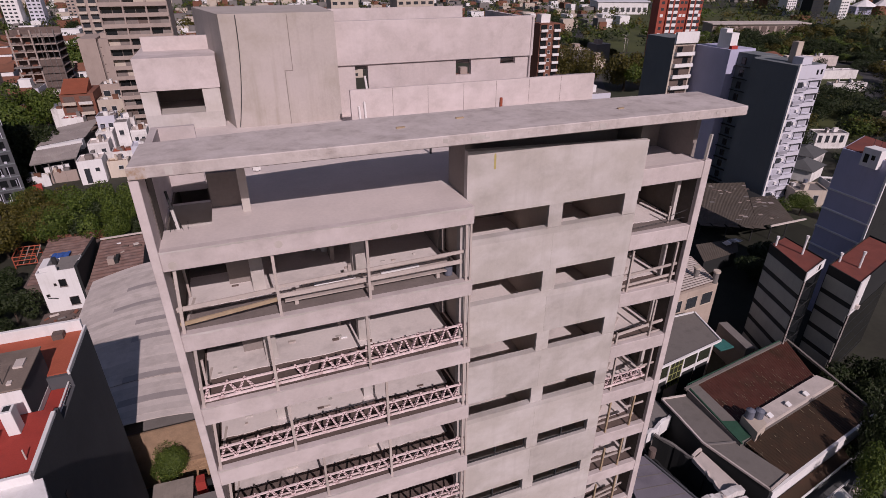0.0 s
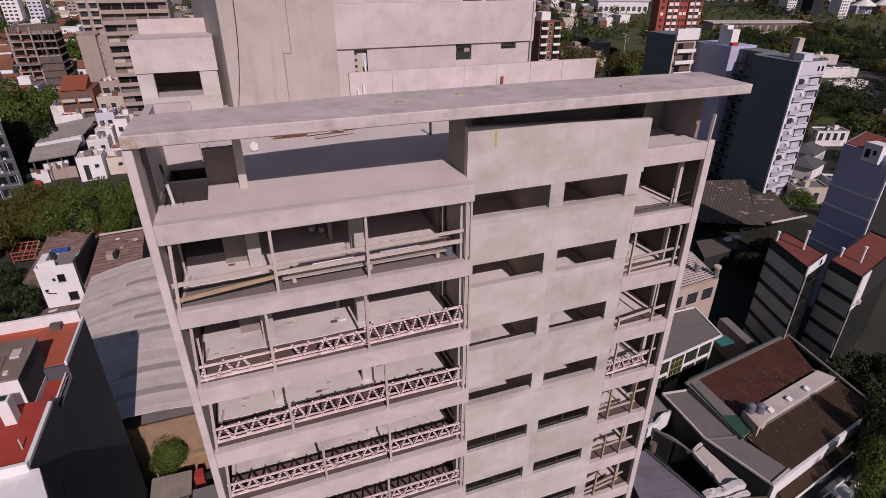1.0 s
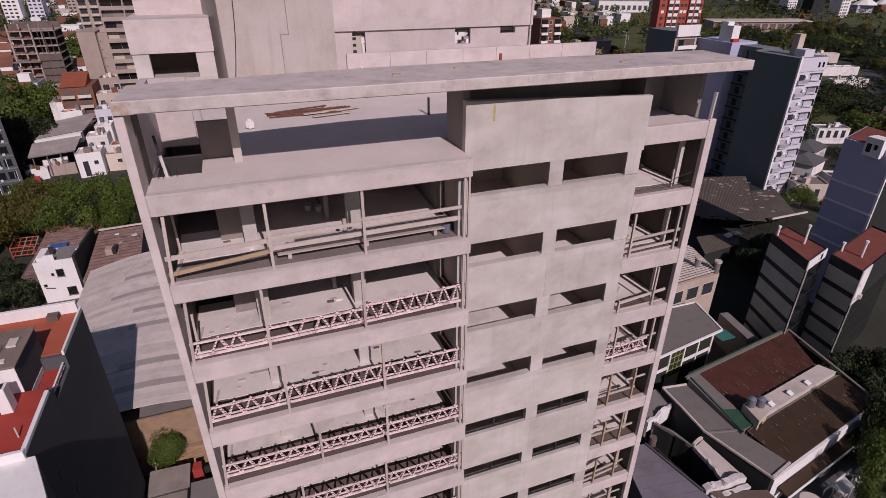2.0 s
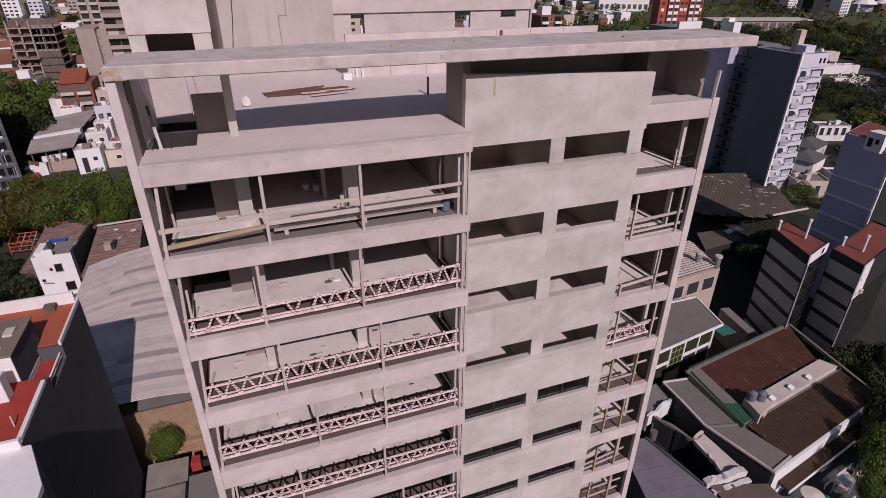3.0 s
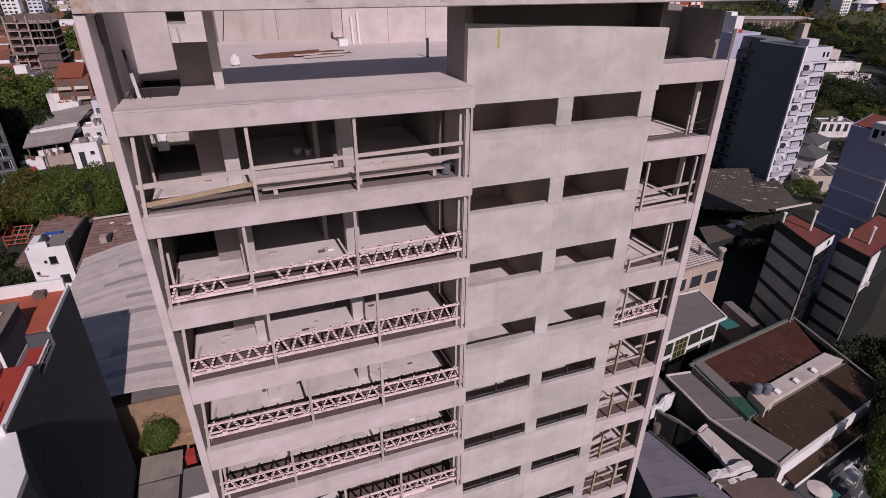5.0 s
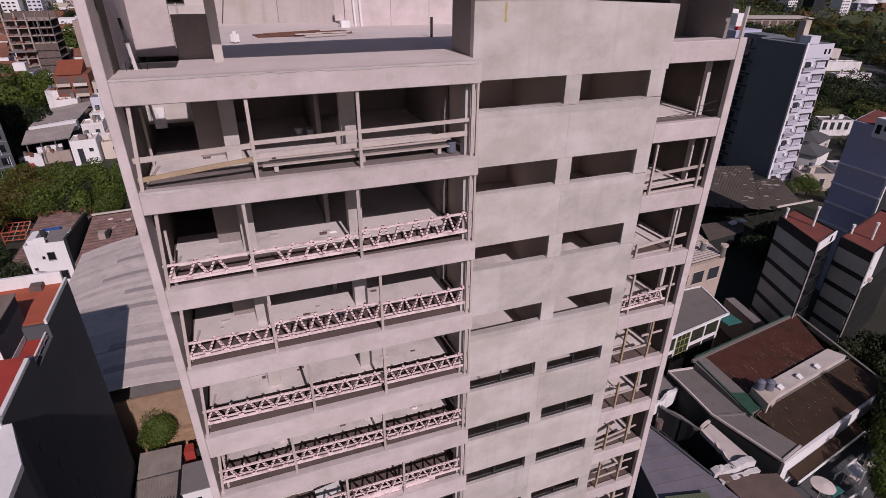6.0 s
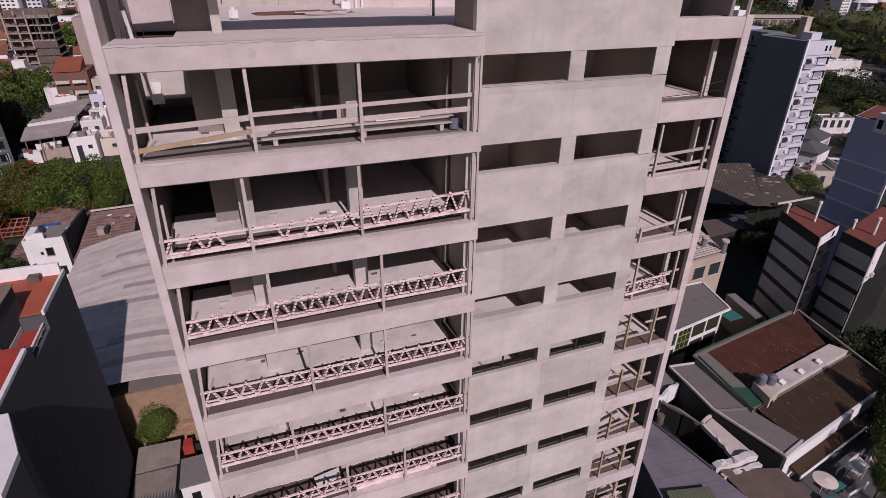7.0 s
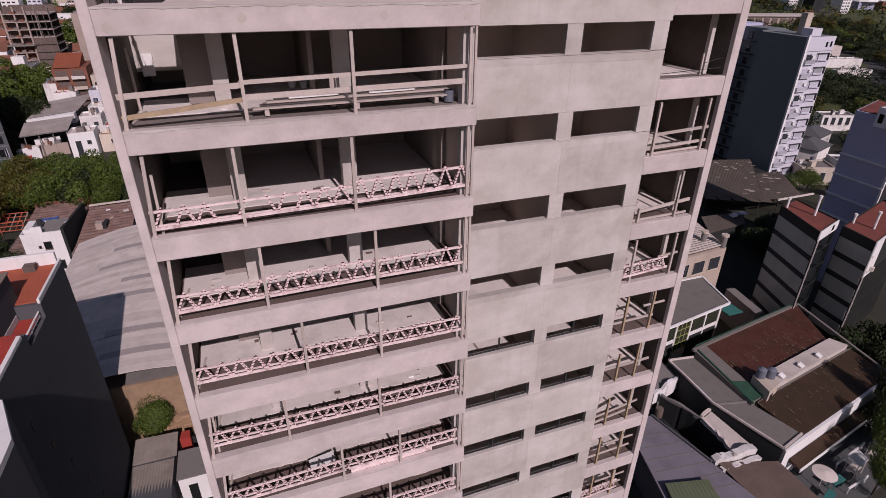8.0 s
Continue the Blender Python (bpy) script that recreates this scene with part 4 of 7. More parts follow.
# no roof: a low dark slab that stands in for the pit's shade
part("dark_roof", prism(bmesh.new(), [(43.9, 19.4), (46.6, 20.6), (46.5, 16.2), (44.9, 15.8)], 0.9, 1.1), RAW_BROWN, court)
for k in range(7):
    r_ = random.Random(200 + k)
    x, y = r_.uniform(42.2, 46.0), r_.uniform(10.0, 10.7)
    part("rubble", plank(bmesh.new(), (x, y, 4.45), (x + r_.uniform(0.2, 0.5), y + r_.uniform(-0.1, 0.1), 4.5), r_.uniform(0.15, 0.35), r_.uniform(0.1, 0.25)), (DIRTY_W, SHEET, SHEET_D)[k % 3], court)
part("lean_to_roof", ribbed(bmesh.new(), (42.0, 10.2, 3.95), (47.9, 8.3, 3.9), (48.6, 2.5, 3.2), (42.9, 3.4, 3.2), 14, 0.05, 0.06), surf("brown_lean_to_sheet", (0.12, 0.085, 0.072), var=0.25, scale=0.6, stain=(0.08, 0.06, 0.05), stain_amt=0.6), court, "brown corrugated lean-to roof")
part("lean_to_wall", prism(bmesh.new(), [(42.3, 9.1), (47.9, 8.1), (48.4, 2.8), (43.0, 3.6)], 0, 3.0), GREYWALL, court)
part("drum", bar(bmesh.new(), (40.7, 17.4, 3.4), (40.7, 17.4, 5.0), 0.42, 12), RAW_BROWN, court)
low = thing("garage", "low garage with a lilac grey membrane roof", "garage", (38, 12, 0))
part("wall", prism(bmesh.new(), [(33.5, 6.0), (42.6, 4.0), (41.4, 10.4), (39.9, 17.6), (36.8, 18.4)], 0, 3.8), GREYWALL, low)
part("roof", prism(bmesh.new(), [(33.5, 6.0), (42.6, 4.0), (41.4, 10.4), (39.9, 17.6), (36.8, 18.4)], 3.8, 4.0), LILACROOF, low)
part("edge", plank(bmesh.new(), (39.9, 17.6, 4.1), (41.4, 10.4, 4.1), 0.2, 0.25), GREYWALL, low)
for k in range(7):
    a, b = Vector((36.8, 17.0, 4.012)).lerp(Vector((34.2, 7.0, 4.012)), k / 7), Vector((39.8, 16.4, 4.012)).lerp(Vector((42.0, 6.2, 4.012)), k / 7)
    part("roof_seam", plank(bmesh.new(), a, b, 0.08, 0.03), PALEROOF, low)
yardr = thing("green_roofed_shed", "small shed with a mossy green sheet roof", "shed", (37, 8, 0))
part("wall", prism(bmesh.new(), [(33.0, 3.0), (37.5, 2.0), (39.0, 8.5), (35.0, 9.5)], 0, 4.2), GREYWALL, yardr)
part("roof", ribbed(bmesh.new(), (32.9, 3.0, 4.3), (37.6, 2.0, 4.3), (39.1, 8.6, 4.6), (34.9, 9.6, 4.6), 12, 0.04, 0.05), surf("moss_green_sheet", (0.10, 0.12, 0.07), var=0.2), yardr)

gal = thing("garden_pavilion", "single storey pavilion with a flat grey roof and white framed glazing", "house", (55, 30, 0))
gp = [(44.2, 25.2), (59.9, 27.7), (61.5, 34.4), (50.0, 34.6)]
part("wall", prism(bmesh.new(), [(44.6, 25.8), (59.4, 28.2), (61.0, 34.0), (50.2, 34.2)], 0, 7.7), CREAM, gal)
part("roof", prism(bmesh.new(), gp, 7.75, 7.95), PALEROOF, gal, "flat grey membrane roof with white edge")
for i in range(3):
    part("roof_edge", plank(bmesh.new(), (*gp[i], 7.95), (*gp[i + 1], 7.95), 0.22, 0.3), WHITE, gal)
m_, w_ = along((44.6, 25.75), (59.4, 28.15))
for k in range(6):
    part("glazing_post", bx(bmesh.new(), 0.3 + k * 2.8, 0.55 + k * 2.8, -0.12, 0.1, 3.9, 7.7, m_), WHITE, gal)
GARDEN_GLASS = surf("green_glass", (0.035, 0.040, 0.028), rough=0.2, bump=0)
LIME = surf("lime_door_paint", (0.24, 0.25, 0.09), var=0.15, bump=0.05)
for k in range(5):
    x = 0.55 + k * 2.8
    if k == 2:
        # the garden door: tall panes behind lime green glazing bars
        gdoor = part("garden_door", bx(bmesh.new(), x, x + 2.55, -0.05, 0.04, 3.0, 7.4, m_), GARDEN_GLASS, gal)
        for i in range(4):
            part("glazing_bar", bx(bmesh.new(), x + 0.05 + 0.8 * i, x + 0.15 + 0.8 * i, -0.1, -0.052, 3.0, 7.4, m_), LIME, gdoor)
        for i in range(5):
            part("glazing_bar", bx(bmesh.new(), x + 0.05, x + 2.55, -0.098, -0.051, 3.0 + 1.08 * i, 3.1 + 1.08 * i, m_), LIME, gdoor)
        continue
    part("glazing", bx(bmesh.new(), x + 0.05, x + 2.5, -0.05, 0.04, 5.2, 7.35, m_), GARDEN_GLASS, gal)
    part("spandrel", bx(bmesh.new(), x, x + 2.55, -0.08, 0.04, 4.6, 5.15, m_), WHITE, gal)
    part("plinth", bx(bmesh.new(), x, x + 2.55, -0.06, 0.04, 0.0, 4.6, m_), SLATE, gal)
single("yard_wall", plank(bmesh.new(), (67.4, 34.0, 2.5), (66.2, 27.6, 2.5), 1.4, 5.0), SHEET_D, "pale grey rendered yard wall beside the dark block", "wall")
single("awning", box(61.5, 64.0, 28.5, 30.5, 5.0, 5.15), TEAL, "small green canvas awning over a dark yard", "awning")

cott = thing("old_house", "old cream rendered house with a slatted pergola roof", "house", (64, 38, 0))
cp = [(57.0, 35.6), (67.4, 36.6), (69.8, 45.0), (58.0, 45.5)]
part("wall", prism(bmesh.new(), cp, 0, 10.6), surf("aged_tan_render", (0.43, 0.35, 0.30), var=0.12, scale=0.5, stain=(0.28, 0.22, 0.19), stain_amt=0.6, streak=0.4), cott)
part("roof", prism(bmesh.new(), [(57.3, 36.1), (67.2, 37.1), (69.4, 44.6), (58.2, 45.1)], 10.6, 10.7), RAW_BROWN, cott)
for k in range(16):
    a, b = Vector((57.8, 36.2, 11.0)).lerp(Vector((59.0, 45.0, 11.0)), k / 15), Vector((66.9, 37.0, 11.0)).lerp(Vector((69.0, 44.8, 11.0)), k / 15)
    part("roof_slat", plank(bmesh.new(), a, b, 0.27, 0.1), SHEET, cott)
m_, w_ = along(cp[0], cp[1])
for x in (1.0, 4.2, 7.4):
    window_on(cott, m_, x, 7.4, 2.2, 2.0, CREAM)
for x, y in ((66.9, 36.9), (65.0, 38.9)):
    part("chimney", bar(bmesh.new(), (x, y, 10.6), (x, y, 12.4), 0.42, 12), SHEET_D, cott)
    part("chimney_cap", bar(bmesh.new(), (x, y, 12.4), (x, y, 12.7), 0.55, 12), CREAM, cott)

# twin dark blocks with red roofs


def dark_block(poly, z1, band, panel=1.1, wide=99.0, name="dark_block"):
    t = thing(name, "narrow dark grey apartment block with banded side and red flat roof", "building", (*centre(poly), 0), 0, "twin dark blocks")
    # block-wide near-black takes in the shade on its fronts
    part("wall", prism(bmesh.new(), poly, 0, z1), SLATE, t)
    part("roof", prism(bmesh.new(), [tuple(Vector(p).lerp(Vector(centre(poly)), 0.05)) for p in poly], z1, z1 + 0.06), OLDRED, t, "faded red painted flat roof")
    parapet(t, poly, z1 + 0.002, z1 + 0.22, 0.12, SLATE)
    m, w = along(poly[3], poly[0])
    k, z = 0, z1 - 1.2
    while z > 2:
        part("side_band", bx(bmesh.new(), 0.15, w - 0.15, -0.06, 0.05, z - 2.1, z, m), band, t, "lighter grey wall band")
        z -= 2.85
    m, w = along(poly[0], poly[1])
    # glassy sheet added to turn the whole front near black
    part("front_glazing", bx(bmesh.new(), 0.2, w - 0.2, -0.05, 0.05, 0.4, z1 - panel - 0.06, m), GLASS, t, "near black glassy front sheet")
    part("white_panel", bx(bmesh.new(), -0.02, min(w, wide), -0.08, 0.05, z1 - panel, z1 + 0.25, m), WHITE, t)
    if panel < 2:
        part("panel_window", bx(bmesh.new(), 0.66 * w, 0.66 * w + 0.7, -0.1, 0.0, z1 - 0.8, z1 + 0.0, m), GLASS, t)
        part("panel_joint", bx(bmesh.new(), 0.55 * w, 0.55 * w + 0.06, -0.09, 0.0, z1 - panel + 0.02, z1 + 0.23, m), SHEET_D, t)
    else:
        part("vent_box", bx(bmesh.new(), 1.5, 2.0, -0.5, -0.08, z1 - 4.4, z1 - 3.8, m), SHEET, t)
        part("panel_slot", bx(bmesh.new(), 0.5, 0.75, -0.1, 0.0, z1 - 2.2, z1 - 1.9, m), GLASS, t)
        part("panel_slot", bx(bmesh.new(), 0.5, 0.75, -0.1, 0.0, z1 - 4.4, z1 - 4.1, m), GLASS, t)
    part("corner_pipe", bx(bmesh.new(), 0.05, 0.17, -0.14, -0.02, 0.0, z1 - panel, m), SHEET, t)
    for k in range(5):
        z = z1 - 2.0 - 2.85 * k - panel
        part("glazing_bar", bx(bmesh.new(), 0.2, w - 0.2, -0.08, 0.0, z, z + 0.1, m), SLATE, t)
    return t


BAND = surf("pale_grey_band_wall", (0.34, 0.35, 0.33), var=0.16, scale=0.3, stain=(0.26, 0.27, 0.25), stain_amt=0.5, streak=0.4, bump=0.1)
dark_block([(69.5, 25.7), (75.3, 27.6), (76.4, 35.0), (72.3, 33.9)], 17.6, BAND)
# tall white panel stands in for the sunlit part of this front
dark_block([(75.3, 22.3), (90.4, 27.1), (90.7, 31.9), (76.0, 27.3)], 16.8, BAND, 5.0, 3.2)
for x, y, h in ((73.9, 30.0, 2.6), (79.3, 25.4, 2.2), (72.7, 33.3, 1.2), (78.4, 27.6, 1.1)):
    st = thing("flue_pipe", "white painted flue pipe standing on a red roof", "flue", (x, y, 16.86 if x > 77 else 17.66), 0, "roof flues")
    part("pipe", bar(bmesh.new(), (0, 0, 0), (0, 0, h), 0.14, 8), WHITE, st, "", True)
    part("cowl", bar(bmesh.new(), (0, 0, h), (0, 0, h + 0.3), 0.22, 8), WHITE, st, "", True)

blue = thing("blue_grey_block", "blue grey rendered apartment block with a red flat roof", "building", (91, 40, 0))
bp = [(90.9, 32.6), (99.5, 33.6), (101.5, 44.4), (91.2, 40.6)]
part("wall", prism(bmesh.new(), bp, 0, 28.2), PURPLE, blue)
part("roof", prism(bmesh.new(), [tuple(Vector(p).lerp(Vector(centre(bp)), 0.06)) for p in bp], 28.2, 28.3), OLDRED, blue, "red painted flat roof")
m_, w_ = along(bp[3], bp[0])
for z in (21.4, 18.1, 14.8, 11.5):
    part("string_course", bx(bmesh.new(), 0.0, w_, -0.3, 0.02, z, z + 0.22, m_), WHITE, blue)
part("corner_edge", bx(bmesh.new(), w_ - 0.3, w_ + 0.05, -0.2, 0.02, 0.0, 28.2, m_), WHITE, blue)
m_, w_ = along(bp[0], bp[1])
mw_, ww_ = along(bp[3], bp[0])
box_ = part("bay", bx(bmesh.new(), ww_ - 4.2, ww_ - 1.6, -0.9, 1.2, 26.8, 29.6, mw_), WHITE, blue, "small white rendered bay on the side wall")
part("bay_window", bx(bmesh.new(), ww_ - 3.8, ww_ - 3.1, -0.94, -0.85, 27.4, 28.7, mw_), GLASS, box_)
part("bay_window", bx(bmesh.new(), ww_ - 2.7, ww_ - 2.2, -0.94, -0.85, 28.0, 28.7, mw_), GLASS, box_)
# added dark cover keeps the sunlit front from rendering bright
part("front_cladding", bx(bmesh.new(), 0.1, w_, -0.05, 0.02, 0.2, 28.0, m_), SLATE, blue, "dark slate cover added over the front")
for k in range(7):
    for x in (1.2, 4.4, 7.0):
        window_on(blue, m_, x, 23.4 - 2.9 * k, 1.4, 1.4, SLATE, GLASS)
aerial(95.0, 37.5, 28.3, 4.0)
aerial(96.5, 39.5, 28.3, 3.0)
single("satellite_dish", bar(bmesh.new(), (94.4, 33.0, 12.0), (94.2, 32.6, 12.25), 0.5, 12), WHITE, "white satellite dish fixed to a wall", "dish")

# the broad mossy roof before the slab tower
hall = thing("workshop_hall", "broad low workshop hall under a dark mossy sheet roof", "hall", (108, 72, 0))
hp = [(97.5, 71.0), (106.5, 66.5), (113.6, 65.6), (119.0, 72.0), (119.0, 79.0), (107.0, 82.8)]
# near-black wall stands in for the shade under the hall roof
part("wall", prism(bmesh.new(), hp, 0, 3.9), SLATE, hall)
part("roof_sheet", ribbed(bmesh.new(), (91.6, 66.2, 4.1), (103.3, 60.2, 4.1), (120.6, 80.2, 4.7), (107.4, 84.0, 4.7), 40, 0.06, 0.08), MUDROOF, hall)
part("roof_sheet", ribbed(bmesh.new(), (103.3, 60.1, 4.0), (113.4, 59.6, 4.0), (120.6, 71.4, 4.5), (113.6, 72.0, 4.6), 26, 0.06, 0.08), MUDROOF, hall)
for x, y in ((93.6, 66.0), (98.4, 63.4), (103.2, 61.0), (108.0, 60.4), (112.4, 60.2)):
    part("post", bar(bmesh.new(), (x, y, 0), (x, y, 4.0), 0.12, 6), DARKMETAL, hall)
part("roof_gutter", plank(bmesh.new(), (105.2, 58.6, 4.4), (115.6, 58.7, 4.4), 0.35, 0.3), SHEET, hall)
for k, (x, y) in enumerate(((92.4, 65.4), (94.8, 64.2), (97.4, 62.8), (100.0, 61.6), (102.2, 60.4))):
    part("loose_sheet", plank(bmesh.new(), (x, y, 4.05), (x + 2.2, y - 1.1 - 0.3 * (k % 2), 3.95), 1.6, 0.06), MUDROOF, hall)
rs = random.Random(5)
for k in range(46):
    u, v = rs.uniform(0.03, 0.95), rs.uniform(0.05, 0.95)
    p0, p1, p2, p3 = ((91.6, 66.2, 4.1), (103.3, 60.2, 4.1), (120.6, 80.2, 4.7), (107.4, 84.0, 4.7)) if k % 3 else ((103.3, 60.1, 4.0), (113.4, 59.6, 4.0), (120.6, 71.4, 4.5), (113.6, 72.0, 4.6))
    p = Vector(p0).lerp(Vector(p1), u).lerp(Vector(p3).lerp(Vector(p2), u), v) + Vector((0, 0, 0.09))
    size = rs.uniform(0.4, 1.3)
    part("patched_sheet", plank(bmesh.new(), p, p + Vector((size, -0.3 * size, 0)), size * rs.uniform(0.3, 0.7), 0.05), (SKYLIGHT, TAN, SHEET_D, RAW_BROWN)[k % 4], hall, "pale patch sheet")
shed2 = thing("small_shed", "small dark shed with a tattered pale sheet thrown over it", "shed", (88, 55, 0))
part("wall", prism(bmesh.new(), [(82.0, 52.8), (91.0, 53.6), (94.8, 57.5), (85.2, 58.2)], 0, 3.2), SLATE, shed2)
# dark sheet colour stands in for the shade over this roof
part("roof", ribbed(bmesh.new(), (81.7, 52.5, 3.3), (91.2, 53.4, 3.3), (95.1, 57.7, 3.6), (85.0, 58.4, 3.6), 18, 0.05, 0.06), MUDROOF, shed2)
for k in range(6):
    r_ = random.Random(640 + k)
    x, y = 90.0 + 0.75 * k, 56.2 + r_.uniform(-0.2, 0.5)
    part("loose_sheet", plank(bmesh.new(), (x, y, 4.0 + 0.03 * k), (x + r_.uniform(0.7, 1.3), y + r_.uniform(-0.2, 0.3), 4.1 + r_.uniform(-0.1, 0.2)), r_.uniform(0.8, 1.5), 0.06), (SHEET, WHITE, SKYLIGHT)[k % 3], shed2)
# near-black ground colour stands in for the shade over the courtyard
setting("courtyard", prism(bmesh.new(), [(60, 34), (73, 35), (88, 40), (101, 46), (123, 58), (120, 72), (107, 82), (91, 68), (80, 62), (62, 46)], 0.0, 0.06), surf("court_shade_tone", (0.020, 0.021, 0.014), var=0.4, scale=0.3, stain=(0.012, 0.018, 0.008), stain_amt=0.7, bump=0.3), "back courtyard of earth with its shade put into a near-black colour", "courtyard")

# ---- the slab tower: dark blank side, white balcony front


def balcony(parent, m, x, z, w, depth, h, slab_mat, front_mat):
    b = part("balcony", bx(bmesh.new(), x, x + w, -depth, 0.0, z, z + 0.16, m), slab_mat, parent)
    part("balustrade", bx(bmesh.new(), x, x + w, -depth, -depth + 0.08, z + 0.162, z + h, m), front_mat, b)
    part("balustrade", bx(bmesh.new(), x, x + 0.08, -depth + 0.08, 0, z + 0.162, z + h, m), front_mat, b)
    part("balustrade", bx(bmesh.new(), x + w - 0.08, x + w, -depth + 0.08, 0, z + 0.162, z + h, m), front_mat, b)
    return b


FD = 88.0   # far end of the blank side wall
slabt = thing("slab_tower", "tall narrow apartment tower with white balcony front and dark blank side", "building", (128, 90, 0))
# blank side: part of its shade sits in the slate colour
part("front_block", box(123.7, 132.2, 75.9, FD, 0, 33.8), DUSK, slabt, "dark slate concrete side wall with its shade partly in the colour")
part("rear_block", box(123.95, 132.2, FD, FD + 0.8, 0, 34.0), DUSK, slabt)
part("rear_block", box(123.7, 132.2, FD + 7.6, 108.0, 0, 34.8), PURPLE, slabt, "blue grey painted rear part")
# light well takes the dark tone in place of deeper shade
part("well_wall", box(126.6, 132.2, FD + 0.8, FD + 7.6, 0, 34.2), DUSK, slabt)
for k in range(11):
    for y in (FD + 1.6, FD + 4.6):
        m_, w_ = along((126.6, y + 1.4), (126.6, y))
        window_on(slabt, m_, 0.0, 1.6 + 3.0 * k, 1.3, 1.5, DARKMETAL, GLASS)
    part("well_rail", box(125.9, 126.6, FD + 0.9, FD + 7.5, 0.9 + 3.0 * k, 1.0 + 3.0 * k), SLATE, slabt)
part("white_front", box(124.15, 132.2, 75.78, 75.9, 0, 33.6), LILAC_W, slabt)
part("white_edge", box(123.66, 124.15, 75.5, 75.9, 0, 34.2), WHITE, slabt)
part("front_cornice", box(124.15, 132.2, 75.6, 75.78, 30.8, 33.8), LILAC_W, slabt)
for x in (129.6, 130.9):
    part("vent_slot", box(x, x + 0.6, 75.56, 75.6, 31.6, 32.7), GLASS, slabt)
PALE_PANE = surf("pale_curtained_pane", (0.40, 0.40, 0.46), rough=0.3, var=0.3, scale=0.5, bump=0, rand=0.5)
m_, w_ = along((124.15, 75.78), (132.2, 75.78))
for k in range(10):
    z = 1.0 + 3.0 * k
    part("balcony_door", bx(bmesh.new(), 0.8, 2.4, -0.04, 0.02, z + 0.2, z + 2.1, m_), PALE_PANE if k % 3 else GLASS_FAR, slabt)
    window_on(slabt, m_, 4.3, z + 0.9, 2.6, 1.1, LILAC_W, PALE_PANE)
    balcony(slabt, m_, 0.2, z, 3.0, 0.6, 0.95, LILAC_W, PALE_PANE)
    part("air_unit", bx(bmesh.new(), 2.5 - 0.3 * (k % 2), 3.2 - 0.3 * (k % 2), -0.45, 0.0, z + 1.3, z + 1.85, m_), WHITE, slabt)
    part("ledge_frame", bx(bmesh.new(), 3.9, 7.4, -0.4, 0.0, z + 2.2, z + 2.3, m_), DARKMETAL, slabt)
    part("ledge_frame", bx(bmesh.new(), 3.9, 4.0, -0.4, -0.3, z + 0.7, z + 2.2, m_), DARKMETAL, slabt)
    part("ledge_frame", bx(bmesh.new(), 7.3, 7.4, -0.4, 0, z + 0.7, z + 2.2, m_), DARKMETAL, slabt)
    part("ledge", bx(bmesh.new(), 3.9, 7.4, -0.4, 0.0, z + 0.6, z + 0.7, m_), LILAC_W, slabt)
for x, y, w, d, h, mm in ((125.5, 76.6, 3.0, 2.6, 1.6, LILAC_W), (126.2, 79.4, 1.7, 1.6, 4.6, CREAM), (124.5, 97.0, 2.4, 2.4, 4.8, WHITE), (125.2, 99.6, 2.0, 2.2, 5.6, WHITE)):
    part("roof_room", box(x, x + w, y, y + d, 33.4, 33.8 + h), mm, slabt)
part("roof_plant", box(124.5, 126.5, FD + 8.2, FD + 9.2, 34.8, 35.6), REDPAINT, slabt)
part("roof_plant", box(125.0, 127.0, FD + 9.6, FD + 10.6, 34.8, 35.4), ORANGE, slabt)

slabt.location.x -= 1.5
sec = thing("balcony_block", "slim block with pale balcony front and dark party wall", "building", (118, 112, 0))
# party wall side is toned to its shade level
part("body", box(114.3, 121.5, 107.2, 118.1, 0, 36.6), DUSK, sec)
part("front", box(114.3, 121.5, 107.05, 107.2, 0, 38.2), CREAM, sec)
part("cornice", box(114.2, 121.6, 106.4, 107.05, 35.4, 38.2), WHITE, sec)
m_, w_ = along((114.3, 107.05), (121.5, 107.05))
for k in range(3):
    window_on(sec, m_, 0.7 + 2.3 * k, 36.0, 1.5, 0.9, CREAM)
for k in range(11):
    z = 32.2 - 2.95 * k
    # flat brown panel stands in for the balcony's shaded depth
    part("balcony_recess", bx(bmesh.new(), 0.6, 6.6, -0.03, 0.01, z + 0.2, z + 2.5, m_), RAW_BROWN, sec)
    part("balcony_door", bx(bmesh.new(), 1.2 + 2.4 * (k % 2), 3.0 + 2.4 * (k % 2), -0.05, 0.01, z + 0.2, z + 2.3, m_), GLASS, sec)
    balcony(sec, m_, 0.5, z, 6.2, 1.0, 0.95, WHITE, WHITE)

# ---- left: big dark party wall with red roofed house behind it
left = thing("corner_block", "apartment block with a blank grey party wall and red roof terraces", "building", (-17, 20, 0))
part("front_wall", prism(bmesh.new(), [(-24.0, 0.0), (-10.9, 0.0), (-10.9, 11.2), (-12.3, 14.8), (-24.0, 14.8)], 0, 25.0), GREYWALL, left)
part("white_roof", prism(bmesh.new(), [(-24.0, 8.5), (-10.9, 8.5), (-10.9, 11.2), (-12.3, 14.78), (-24.0, 14.78)], 25.0, 25.4), WHITE, left, "white painted flat roof")
part("front_terrace", prism(bmesh.new(), [(-24.0, 0.0), (-10.9, 0.0), (-10.9, 8.5), (-24.0, 8.5)], 25.0, 25.2), REDROOF, left, "red membrane terrace")
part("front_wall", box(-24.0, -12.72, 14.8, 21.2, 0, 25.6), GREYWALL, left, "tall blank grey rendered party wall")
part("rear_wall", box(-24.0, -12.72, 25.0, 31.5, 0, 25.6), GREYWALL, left)
